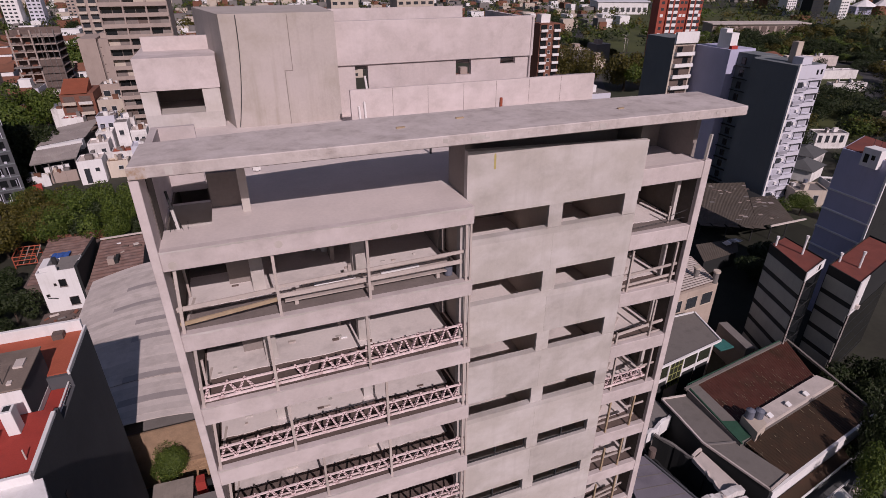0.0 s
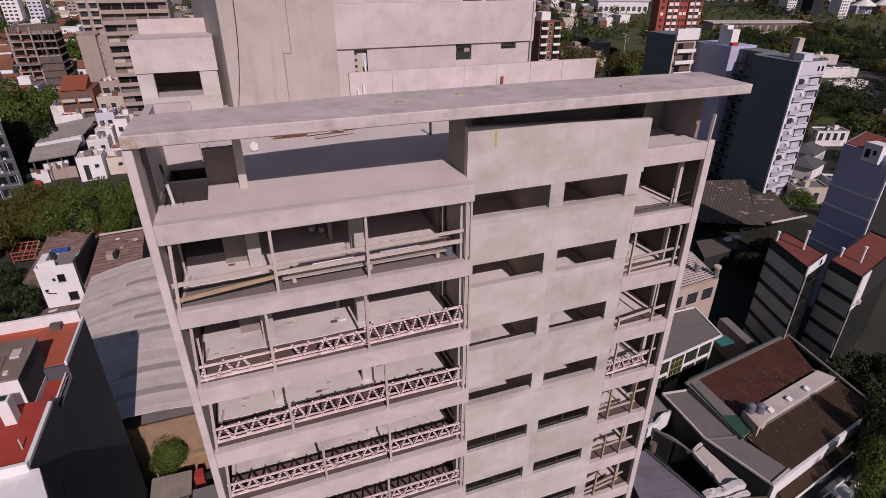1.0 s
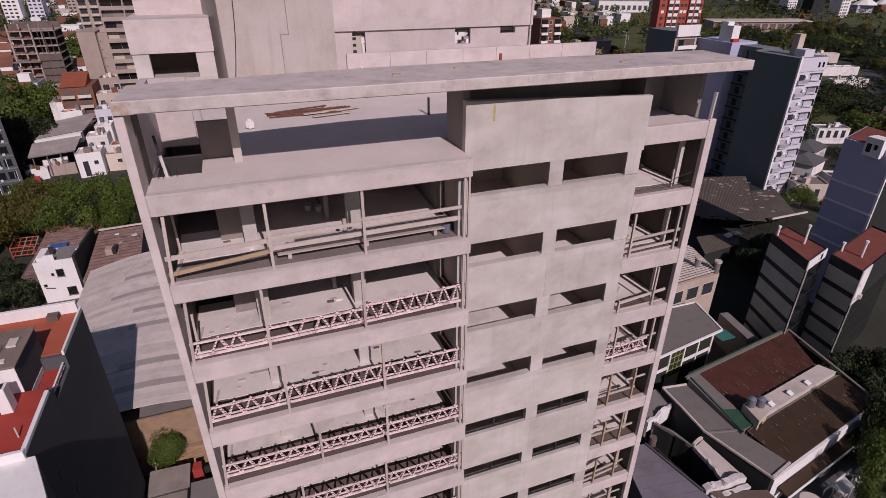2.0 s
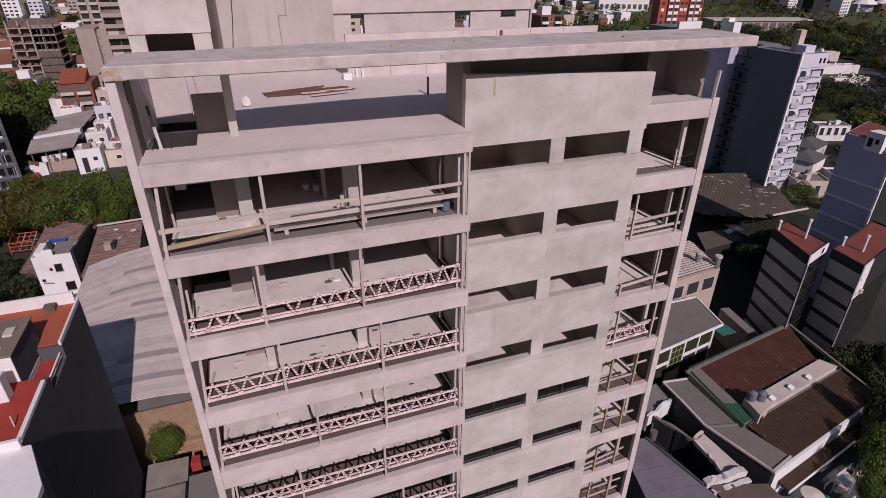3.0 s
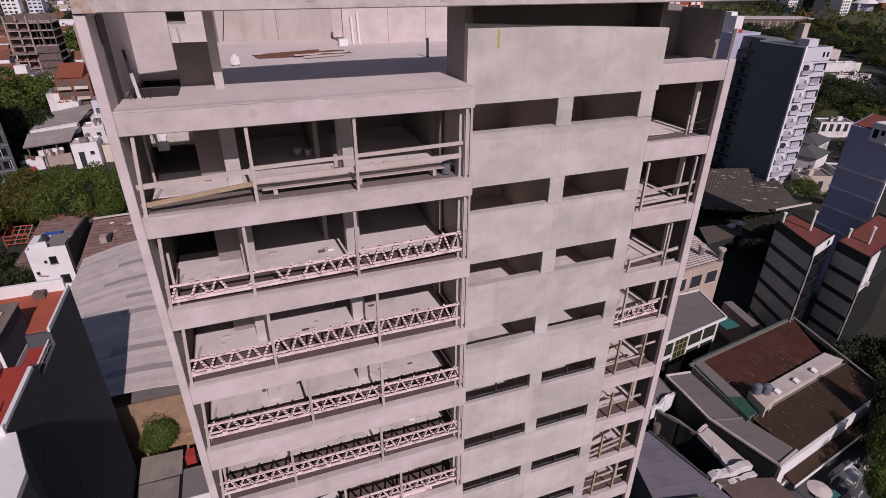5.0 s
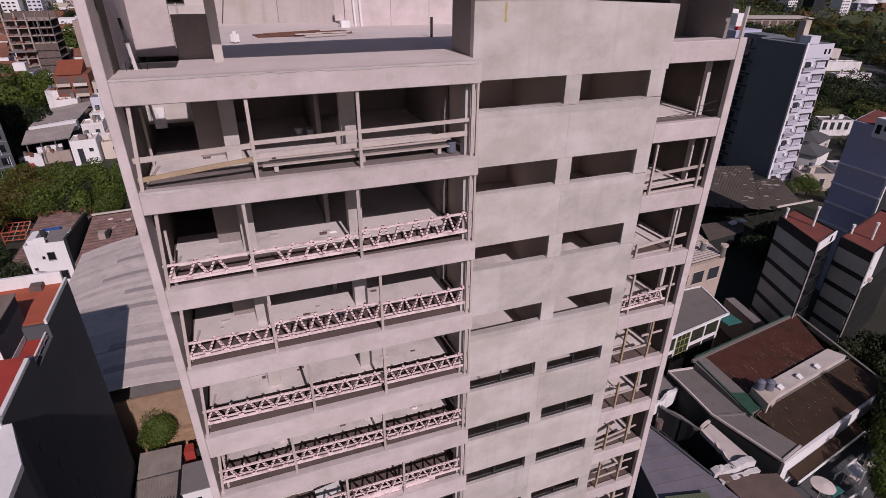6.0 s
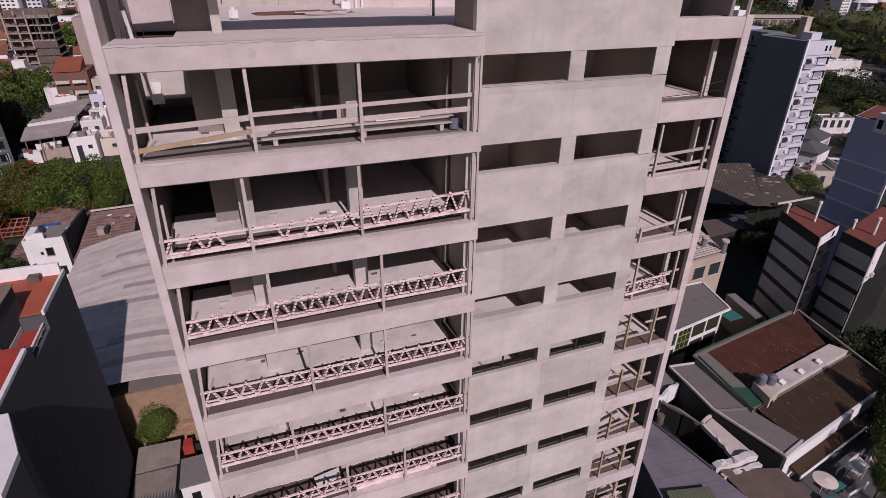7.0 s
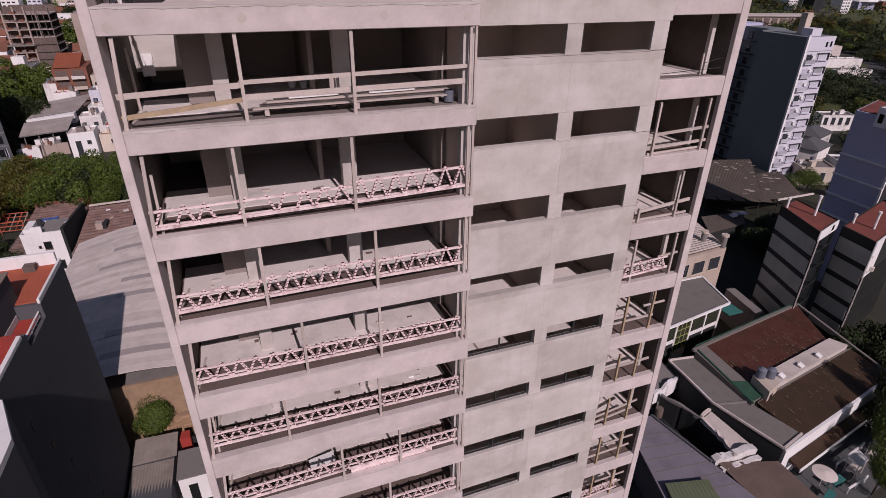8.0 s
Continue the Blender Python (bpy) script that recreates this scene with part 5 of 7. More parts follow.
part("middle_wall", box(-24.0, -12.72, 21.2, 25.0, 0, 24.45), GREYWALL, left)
part("front_terrace", box(-23.7, -13.0, 14.9, 21.2, 25.6, 25.68), REDROOF, left, "red membrane terrace")
part("rear_terrace", box(-23.7, -12.95, 25.3, 31.15, 25.6, 25.7), ORANGE, left, "orange red membrane terrace")
part("middle_terrace", box(-14.3, -13.15, 21.4, 24.9, 24.45, 24.55), REDROOF, left)
part("parapet", box(-13.0, -12.72, 14.9, 20.6, 25.602, 25.9, bevel=0.03), WHITE, left)
part("parapet", box(-12.90, -12.72, 25.0, 31.5, 25.602, 26.0, bevel=0.03), WHITE, left)
part("parapet", box(-24.0, -12.95, 31.15, 31.5, 25.602, 26.7, bevel=0.03), WHITE, left)
part("parapet", box(-24.0, -12.73, 14.6, 14.9, 25.202, 26.05, bevel=0.03), WHITE, left)
for y_ in (21.6, 22.7, 23.8, 24.75):
    part("rail_post", box(-13.03, -12.95, y_, y_ + 0.08, 24.55, 25.0), WHITE, left)
part("rail", box(-13.05, -12.93, 21.5, 24.9, 25.0, 25.06), WHITE, left)
part("rail", box(-13.04, -12.94, 21.5, 24.9, 24.7, 24.75), WHITE, left)
part("kerb", box(-14.5, -14.32, 21.4, 24.9, 24.55, 25.05), WHITE, left)
part("roof_room", box(-23.0, -14.35, 21.25, 26.0, 24.45, 27.85), GREYWALL, left)
part("roof_room_front", box(-22.9, -14.36, 21.205, 21.25, 25.69, 27.75), WHITE, left)
part("roof_room_top", box(-23.2, -14.25, 21.1, 26.1, 27.85, 27.97, bevel=0.03), surf("stained_roof_screed", (0.21, 0.165, 0.14), var=0.2, scale=0.6, stain=(0.11, 0.09, 0.075), stain_amt=0.6), left, "brown stained flat roof")
part("roof_hatch", box(-15.4, -14.8, 23.6, 24.6, 27.97, 28.13), SHEET, left)
part("roof_hatch", box(-15.3, -15.0, 21.7, 22.1, 27.97, 28.1), SHEET, left)
part("chimney", box(-15.15, -14.45, 19.1, 20.0, 25.68, 27.65, bevel=0.03), WHITE, left)
# dark plate for the shade inside the chimney
part("chimney_mouth", box(-15.0, -14.6, 19.3, 19.8, 27.65, 27.69), DARKMETAL, left)
part("chimney", box(-16.9, -15.6, 17.2, 18.4, 25.68, 26.95, bevel=0.03), WHITE, left)
part("pipe", bar(bmesh.new(), (-13.5, 16.5, 25.68), (-13.5, 16.5, 26.5), 0.05, 6), SHEET, left)
part("shed_top", box(-15.0, -14.2, 30.2, 30.9, 25.7, 26.2), RAW_BROWN, left)
m_, w_ = along((-12.85, 4.0), (-12.85, 31.0))
for k, (x, z) in enumerate(((17.2, 20.5), (18.5, 17.5), (20.0, 14.2), (21.4, 11.0), (15.6, 15.0), (15.4, 19.0), (22.5, 7.5), (16.6, 11.5))):
    # dark plates give the vents their unlit depth
    part("vent_slot", box(-12.76, -12.68, x, x + 0.35, z, z + 0.75), DARKMETAL, left, "small dark plate in place of a vent opening")
aerial(-15.6, 22.0, 27.97, 1.6)
aerial(-16.6, 23.5, 27.97, 1.2)

# vaulted warehouse roof
vault = thing("vaulted_warehouse", "warehouse under a pale vaulted fibre cement roof", "warehouse", (-13, 55, 0))
part("wall", box(-24.2, -1.0, 36.8, 74.5, 0, 7.2), SHEET_D, vault)


STEP_Y = 45.0


def vault_sheet(y0, y1, lift=0.0, u0=0.0, u1=1.0):
    bm = bmesh.new()
    n = 28
    rows = []
    for i in range(n + 1):
        u = u0 + (u1 - u0) * i / n
        x = -24.4 + 24.0 * u
        z = 7.4 + 2.5 * math.sin(math.pi * (0.04 + 0.92 * u)) + lift - (0.12 if y1 < STEP_Y else 0.0)
        rows.append([bm.verts.new((x, y0, z)), bm.verts.new((x, y1, z)), bm.verts.new((x, y0, z - 0.08)), bm.verts.new((x, y1, z - 0.08))])
    for a, b in zip(rows, rows[1:]):
        bm.faces.new((a[0], b[0], b[1], a[1]))
        bm.faces.new((a[3], b[3], b[2], a[2]))
        bm.faces.new((a[2], b[2], b[0], a[0]))
        bm.faces.new((a[1], b[1], b[3], a[3]))
    bmesh.ops.recalc_face_normals(bm, faces=bm.faces[:])
    return bm


y, k = 36.6, 0
while y < 75.0:
    w = 1.06
    if k in (3, 7, 15, 19, 24, 29):
        part("roof_sheet", vault_sheet(y, y + w + 0.05, 0.01 * (k % 2), 0.0, 0.22 + 0.05 * (k % 4)), SHEET, vault)
        part("skylight_sheet", vault_sheet(y, y + w + 0.05, 0.01 * (k % 2), 0.22 + 0.05 * (k % 4), 1.0), SKYLIGHT, vault)
    else:
        part("roof_sheet", vault_sheet(y, y + w + 0.05, 0.01 * (k % 2)), SHEET, vault)
    y += w
    k += 1
part("gable_wall", box(-23.5, -1.0, 36.3, 36.55, 0, 8.2), EARTH, vault, "earth coloured brick gable wall")
part("roof_step", box(-24.4, -1.2, 45.2, 45.35, 6.0, 7.2), SHEET_D, vault)
setting("yard", box(-12.4, -1.0, 31.0, 36.3, 0.0, 0.08), EARTH, "yard of bare orange brown earth", "yard")
oldw = thing("brick_wall", "old earth coloured brick wall at the back of the yard", "wall", (-8.2, 35.9, 0.08))
part("core", box(-12.3, -4.0, 35.7, 36.2, 0.08, 3.2), EARTH, oldw)
brick_me = mesh_of("brick", box(-0.33, 0.33, -0.05, 0.05, 0.0, 0.17, bevel=0.012), surf("ochre_brick", (0.34, 0.215, 0.13), var=0.2, scale=2.0, bump=0.2, rand=0.35))
for row in range(15):
    for k in range(12):
        piece("brick", brick_me, Matrix.Translation((-3.75 + 0.69 * k + 0.34 * (row % 2) - 0.2, -0.22, 0.02 + 0.2 * row)), oldw)
SHEET_B = surf("brown_grey_sheet", (0.25, 0.215, 0.19), var=0.2, scale=0.5, stain=(0.15, 0.13, 0.115), stain_amt=0.6, stain_scale=0.6, bump=0.15)
lowl = thing("lean_to", "low lean-to with grey corrugated sheet roof", "shed", (-10.5, 29, 0))
part("wall", box(-12.3, -8.6, 24.0, 32.6, 0, 3.6), GREYWALL, lowl)
part("roof", ribbed(bmesh.new(), (-12.4, 32.8, 3.9), (-8.4, 32.6, 3.9), (-8.4, 29.5, 3.7), (-12.4, 29.5, 3.7), 6, 0.03, 0.05), SHEET_B, lowl)
part("roof", ribbed(bmesh.new(), (-12.4, 29.3, 3.7), (-8.6, 29.2, 3.7), (-8.6, 22.0, 3.4), (-12.4, 22.0, 3.4), 14, 0.05, 0.05), SHEET_B, lowl)
shedl = thing("washhouse", "small white washhouse beside the yard", "shed", (-6.5, 29, 0))
part("wall", box(-8.2, -5.0, 26.5, 30.0, 0, 3.4), WHITE, shedl)
part("roof", box(-8.3, -4.9, 26.4, 30.1, 3.4, 3.55), SHEET_D, shedl)
# black plate on the wall for the doorway's shade
part("doorway", box(-7.4, -6.6, 26.42, 26.52, 0.2, 2.4), GLASS, shedl)
single("parasol", prism(bmesh.new(), [(-8.3, 31.9), (-7.3, 31.9), (-7.4, 33.0), (-8.2, 33.0)], 0.08, 3.4), REDPAINT, "folded red cloth canopy beside the shed", "canopy")
single("yard_wall", box(-8.5, -1.0, 33.2, 33.45, 0, 2.0), SLATE, "dark yard wall", "wall")

# white house and sheds
wh = thing("white_house", "small white two storey house with a flat roof", "house", (-30.5, 83, 0))
part("wall", box(-33.6, -27.8, 81.0, 86.2, 0, 7.7), WHITE, wh)
part("roof", box(-33.3, -28.1, 81.3, 85.9, 7.7, 7.8), SHEET_D, wh)
parapet(wh, [(-33.6, 81.0), (-27.8, 81.0), (-27.8, 86.2), (-33.6, 86.2)], 7.702, 8.2, 0.2, WHITE)
part("roof_room", box(-33.3, -32.2, 82.0, 85.8, 7.8, 8.6), WHITE, wh)
part("front_step", box(-31.9, -30.4, 81.0, 81.3, 8.2, 9.25), WHITE, wh)
part("sloped_sheet", prism(bmesh.new(), [(-30.9, 82.0), (-27.85, 82.0), (-27.85, 86.0), (-30.9, 86.0)], 7.8, [7.9, 7.9, 8.35, 8.35]), SHEET_D, wh, "grey sloping sheet roof")
part("roof_tank", bar(bmesh.new(), (-31.5, 84.6, 7.8), (-31.5, 84.6, 9.1), 0.4, 12), DARKMETAL, wh)
m_, w_ = along((-33.6, 81.0), (-27.8, 81.0))
window_on(wh, m_, 2.9, 5.2, 1.0, 1.3, RAW_GREY, GLASS)
window_on(wh, m_, 3.6, 1.4, 1.3, 1.5, RAW_GREY, GLASS)
window_on(wh, m_, 2.1, 5.5, 0.3, 0.4, RAW_GREY, GLASS, False)
window_on(wh, m_, 0.5, 3.6, 0.4, 0.4, RAW_GREY, GLASS, False)
# slate colour carries the shade of the house's right side
part("party_wall", prism(bmesh.new(), [(-27.79, 80.8), (-27.35, 80.8), (-28.25, 98.6), (-28.7, 98.6)], 0, [8.7, 8.7, 6.1, 6.1]), SLATE, wh, "party wall with its shade put into a slate tone")
part("cable", bar(bmesh.new(), (-33.0, 80.9, 3.4), (-31.6, 80.9, 3.1), 0.08, 5), DARKMETAL, wh)
yd = thing("scrap_yard", "small brown yard with scrap before the white house", "yard", (-31, 77, 0))
part("slab", box(-34.4, -27.4, 74.8, 80.9, 0, 0.5), RAW_BROWN, yd)
for k in range(14):
    r_ = random.Random(700 + k)
    x, y = r_.uniform(-34.0, -28.2), r_.uniform(75.5, 80.2)
    part("scrap", plank(bmesh.new(), (x, y, 0.6), (x + r_.uniform(0.3, 1.6), y + r_.uniform(-0.5, 0.5), 0.6 + r_.uniform(0, 0.5)), r_.uniform(0.1, 0.6), r_.uniform(0.06, 0.3)), (SHEET_D, RAW_BROWN, BRICK, SHEET, TAN)[k % 5], yd)
tarp = bmesh.new()
bmesh.ops.create_grid(tarp, x_segments=10, y_segments=6, size=0.5)
tr_ = random.Random(17)
for v in tarp.verts:
    v.co = Vector((-33.9 + 3.0 * v.co.x, 95.4 + 2.6 * v.co.y, 4.6 + tr_.uniform(-0.1, 0.12)))
bmesh.ops.solidify(tarp, geom=tarp.faces[:], thickness=0.05)
single("tarpaulin", tarp, BLUE, "crumpled blue tarpaulin on a shed roof", "tarpaulin")
RUSTY = surf("rusty_brown_sheet", (0.21, 0.125, 0.105), var=0.3, scale=0.8, stain=(0.085, 0.06, 0.055), stain_amt=0.7, stain_scale=0.5, bump=0.2, pale=(0.30, 0.215, 0.195), pale_amt=0.5, pale_scale=0.7)
shd = thing("timber_shed", "low shed under a weathered brown sheet roof", "shed", (-33, 94, 0))
part("wall", box(-38.0, -28.6, 86.5, 103.6, 0, 3.5), RAW_BROWN, shd)
part("roof", ribbed(bmesh.new(), (-37.8, 104.5, 4.3), (-37.4, 86.3, 3.7), (-28.2, 86.3, 3.7), (-29.6, 104.6, 4.5), 16, 0.1, 0.05, rows=6), RUSTY, shd)
part("end_wall", box(-38.2, -27.9, 104.5, 104.8, 0, 4.9), BRICK, shd)
for k in range(5):
    r_ = random.Random(720 + k)
    x, y = r_.uniform(-37, -30), r_.uniform(92, 103)
    part("scrap", plank(bmesh.new(), (x, y, 4.4), (x + r_.uniform(0.5, 1.8), y + r_.uniform(-0.5, 0.5), 4.5), r_.uniform(0.2, 0.7), 0.1), (SHEET_D, TAN, BRICK)[k % 3], shd)
shd = thing("long_shed", "long shed under a rusty brown sheet roof with scrap on it", "shed", (-23.5, 90, 0))
part("wall", box(-27.3, -19.6, 80.5, 98.0, 0, 4.0), RAW_GREY, shd)
part("roof", ribbed(bmesh.new(), (-27.3, 98.2, 5.2), (-26.9, 80.0, 4.3), (-18.4, 81.0, 4.3), (-19.4, 98.8, 5.2), 15, 0.12, 0.05, rows=6), RUSTY, shd)
part("roof_edge", plank(bmesh.new(), (-27.4, 98.4, 5.5), (-19.4, 99.0, 5.5), 0.3, 0.3), SHEET, shd)
part("chimney", box(-24.6, -23.5, 87.6, 89.0, 4.7, 5.9), TAN, shd)
# near-black block stands in for the chimney's unlit side
part("chimney_side", box(-23.5, -22.9, 87.8, 90.4, 4.7, 5.5), SLATE, shd)
for k in range(12):
    r_ = random.Random(740 + k)
    x, y = (r_.uniform(-26.4, -22.2), r_.uniform(81.0, 83.0)) if k < 7 else (r_.uniform(-24.5, -20.0), r_.uniform(91.0, 96.0))
    z = 4.46 + 0.05 * (y - 81.0)
    part("scrap", plank(bmesh.new(), (x, y, z), (x + r_.uniform(0.4, 1.5), y + r_.uniform(-0.3, 0.5), z + r_.uniform(0, 0.25)), r_.uniform(0.15, 0.6), r_.uniform(0.06, 0.3)), (WHITE, SHEET, TAN, RAW_BROWN)[k % 4], shd)
rig = thing("climbing_rig", "orange steel tube climbing rig in the yard behind the shed", "climbing rig", (-42, 104, 0))
for x, y in ((-44.2, 102.2), (-40.2, 102.0), (-44.6, 107.0), (-40.6, 106.8)):
    part("post", bar(bmesh.new(), (x, y, 0), (x, y, 2.6), 0.11, 6), ORANGE, rig)
for z in (0.8, 1.7, 2.5):
    part("rail", bar(bmesh.new(), (-44.2, 102.2, z), (-40.2, 102.0, z), 0.1, 6), ORANGE, rig)
    part("rail", bar(bmesh.new(), (-44.6, 107.0, z), (-40.6, 106.8, z), 0.1, 6), ORANGE, rig)
    part("rail", bar(bmesh.new(), (-44.2, 102.2, z), (-44.6, 107.0, z), 0.1, 6), ORANGE, rig)
for k in range(4):
    part("strut", bar(bmesh.new(), (-43.8 + 1.0 * k, 102.1, 0.8), (-43.4 + 1.0 * k, 106.9, 2.5), 0.09, 6), (ORANGE, TAN)[k % 2], rig)

# ---- trees


def crown_mesh(name, material, seed, leaves, leaf, lobes=9, r=1.0, loose=0.42):
    """A crown of many small leaf blades gathered in uneven lobes, about 1 wide each way from its middle."""
    g = np.random.default_rng(seed)
    cs = g.normal(0, loose, (lobes, 3)) * (1, 1, 0.7)
    rad = g.uniform(0.34, 0.6, lobes)
    which = g.integers(0, lobes, leaves)
    d = g.normal(0, 1, (leaves, 3))
    d /= np.linalg.norm(d, axis=1)[:, None]
    c = cs[which] + d * (rad[which] * g.uniform(0.72, 1.06, leaves))[:, None]
    n = d + g.normal(0, 0.5, (leaves, 3))
    n /= np.linalg.norm(n, axis=1)[:, None]
    u = np.cross(n, g.normal(0, 1, (leaves, 3)))
    u /= np.linalg.norm(u, axis=1)[:, None]
    v = np.cross(n, u)
    s = leaf * g.uniform(0.6, 1.4, leaves)[:, None]
    co = np.stack([c - u * s, c - v * s * 0.6 + n * s * 0.2, c + u * s, c + v * s * 0.6 + n * s * 0.2], 1).reshape(-1, 3)
    fs = np.arange(4 * leaves).reshape(-1, 4)
    me = bpy.data.meshes.new(name)
    me.from_pydata((co * r).tolist(), [], fs.tolist())
    me.materials.append(material)
    return me


def trunk_mesh(name, seed):
    r = random.Random(seed)
    bm = bmesh.new()
    bmesh.ops.create_cone(bm, cap_ends=True, segments=8, radius1=0.07, radius2=0.045, depth=0.9, matrix=Matrix.Translation((0, 0, 0.45)))
    for k in range(5):
        a = k * 2 * math.pi / 5 + r.uniform(-0.3, 0.3)
        s, e = Vector((0, 0, 0.8)), Vector((0.5 * math.cos(a), 0.5 * math.sin(a), 1.25 + r.uniform(0, 0.3)))
        v = e - s
        bmesh.ops.create_cone(bm, cap_ends=True, segments=6, radius1=0.035, radius2=0.012, depth=v.length, matrix=Matrix.Translation((s + e) / 2) @ v.to_track_quat("Z", "Y").to_matrix().to_4x4())
    return mesh_of(name, bm, BARK)


CROWNS = {
    "green": [crown_mesh("crown_green", LEAF_G, s, 6500, 0.046) for s in (1, 2, 3)],
    "olive": [crown_mesh("crown_olive", LEAF_B, s, 6500, 0.046) for s in (4, 5)],
    "dark": [crown_mesh("crown_dark", LEAF_D, s, 4500, 0.058) for s in (6, 7, 8)],
}
CROWNS_FAR = {
    "green": [crown_mesh("crown_green_far", LEAF_G, s, 3000, 0.066) for s in (11, 12)],
    "olive": [crown_mesh("crown_olive_far", LEAF_B, s, 3000, 0.066) for s in (14, 15)],
    "dark": [crown_mesh("crown_dark_far", LEAF_D, s, 3000, 0.066) for s in (16, 17)],
}
TRUNKS = [trunk_mesh("trunk", s) for s in (1, 2)]
TREE_WORDS = {"green": "leafy green street tree with a full uneven crown", "olive": "olive brown autumn tree with an uneven crown", "dark": "dense dark green tree with a broad crown"}
tr_rnd = random.Random(21)


def tree(x, y, height, spread, kind="green", group="trees", z=0.0, far=False):
    t = thing("tree", TREE_WORDS[kind], "tree", (x, y, z), tr_rnd.uniform(0, 360), group)
    s = height / 2.0
    piece("trunk", tr_rnd.choice(TRUNKS), Matrix.Diagonal((spread / 2.2, spread / 2.2, s, 1)), t)
    piece("crown", tr_rnd.choice((CROWNS_FAR if far else CROWNS)[kind]), Matrix.Translation((0, 0, height * 0.55)) @ Matrix.Diagonal((spread / 1.9, spread / 1.9, height * 0.46, 1)), t)
    return t


def joined_wood(spots, kind, label):
    """Many far crowns in one mesh, for woods that nobody could count."""
    parts = []
    for i, (x, y, h, w) in enumerate(spots):
        me = CROWNS_FAR[kind][i % 2]
        co = np.empty(len(me.vertices) * 3)
        me.vertices.foreach_get("co", co)
        co = co.reshape(-1, 4, 3)[i % 3::3].reshape(-1, 3)
        a = i * 1.7
        rot = np.array([[math.cos(a), -math.sin(a), 0], [math.sin(a), math.cos(a), 0], [0, 0, 1]])
        parts.append(co @ rot.T * (w / 1.9, w / 1.9, h * 0.5) + (x, y, h * 0.5))
    co = np.concatenate(parts)
    me = bpy.data.meshes.new("wood")
    me.from_pydata(co.tolist(), [], np.arange(len(co)).reshape(-1, 4).tolist())
    me.materials.append({"green": LEAF_G, "dark": LEAF_D, "olive": LEAF_B}[kind])
    tagged(new("wood", me), label, "trees", "", "stuff")


# the grove on the left
for x, y, h, s, kd in ((-47, 108, 11, 12, "olive"), (-40, 112, 11, 11, "olive"), (-33, 110, 11.5, 11, "green"), (-26, 110, 11, 10, "green"), (-20, 112, 9.5, 8, "olive"), (-43, 120, 10, 11, "olive"), (-49.5, 119, 10, 11, "olive"), (-47, 126, 8.5, 9, "green"),
                        (-36, 118, 10.5, 11, "green"), (-30, 118, 11, 11, "green"), (-23, 119, 10, 9, "green"), (-52, 101, 10, 11, "olive")):
    tree(x, y, h * 1.02, s * 0.84, kd, "trees of the grove")
for x, y, h, s, kd in ((-54, 112, 10, 11, "olive"), (-37, 109, 9.5, 9, "green"), (-31, 108, 9, 8, "dark"), (-43, 92, 5, 7, "dark"), (-47, 85, 8, 10, "dark"), (-50, 92, 8, 10, "dark"), (-38, 80, 7, 7, "dark"), (-42, 76, 7, 7, "dark"), (-37.5, 72, 6, 6, "dark"), (-41, 69, 6.5, 7, "dark"), (-36.5, 65, 6, 6, "dark"), (-44, 82, 7.5, 7, "dark"), (-26, 104, 8.5, 7, "green"), (-21, 106, 7, 6, "dark")):
    tree(x, y, h * 1.02, s * 0.84, kd, "trees of the grove")
for x, y, h, s, kd in ((-67, 174, 16, 15, "dark"), (-64, 190, 18, 15, "green"), (-61, 209, 18, 13, "green"), (-72, 204, 19, 15, "green"), (-76, 186, 19, 16, "dark"), (-78, 335, 20, 24, "green"), (-56, 170, 15, 12, "dark"), (-57, 160, 8, 9, "dark"), (-58, 152, 7, 9, "dark"), (-48, 252, 20, 13, "green"), (-55, 246, 17, 11, "olive"), (-37, 187, 12, 8, "olive")):
    tree(x, y, h, s, kd, "trees behind the warehouse")
bush = thing("round_bush", "round clipped green bush in the earth yard", "bush", (-10.4, 34.4, 0.08))
piece("trunk", TRUNKS[0], Matrix.Diagonal((1.4, 1.4, 3.0, 1)), bush)
piece("crown", crown_mesh("crown_bush", LEAF_G, 31, 15000, 0.034, 22, 1.0, 0.17), Matrix.Translation((0, 0, 5.0)) @ Matrix.Diagonal((2.7, 2.5, 2.6, 1)), bush)
# right: street trees; the last two are added to darken the courtyard
for x, y, h, s, kd in ((126, 67.5, 6, 6.5, "green"), (129, 63, 4.5, 5, "green"), (65.8, 9.2, 10.5, 4.2, "dark"), (61.0, 6.0, 9.5, 4.0, "green"), (69.6, 10.2, 11, 4.8, "dark"), (64.0, 4.0, 9, 4.6, "dark"), (57.2, 4.0, 7, 3.0, "green"), (73.5, 19.5, 7, 5.0, "dark"), (74.5, 15.0, 8, 5.0, "dark"), (78.5, 17.5, 8, 5.5, "dark"), (79.5, 12.5, 8, 5.5, "dark"), (90, 48, 6.5, 7, "dark"), (96, 51, 6, 6.5, "dark")):
    tree(x, y, h, s, kd, "street trees")
for x, y, h, s, kd in ((150, 218, 21, 17, "olive"), (158, 212, 20, 15, "olive"), (178, 206, 22, 18, "olive"), (188, 198, 20, 17, "green"), (196, 206, 20, 15, "olive"), (143, 224, 17, 13, "green")):
    tree(x, y, h, s, kd, "large trees by the park")

# ---- left: middle distance
ware = thing("sawtooth_warehouse", "grey sheet roofed warehouse with two slopes and a white clerestory", "warehouse", (-46, 168, 0))
part("wall", prism(bmesh.new(), [(-52.4, 161.0), (-42.6, 164.6), (-41.4, 188.0), (-51.6, 180.0)], 0, 5.8), GREYWALL, ware)
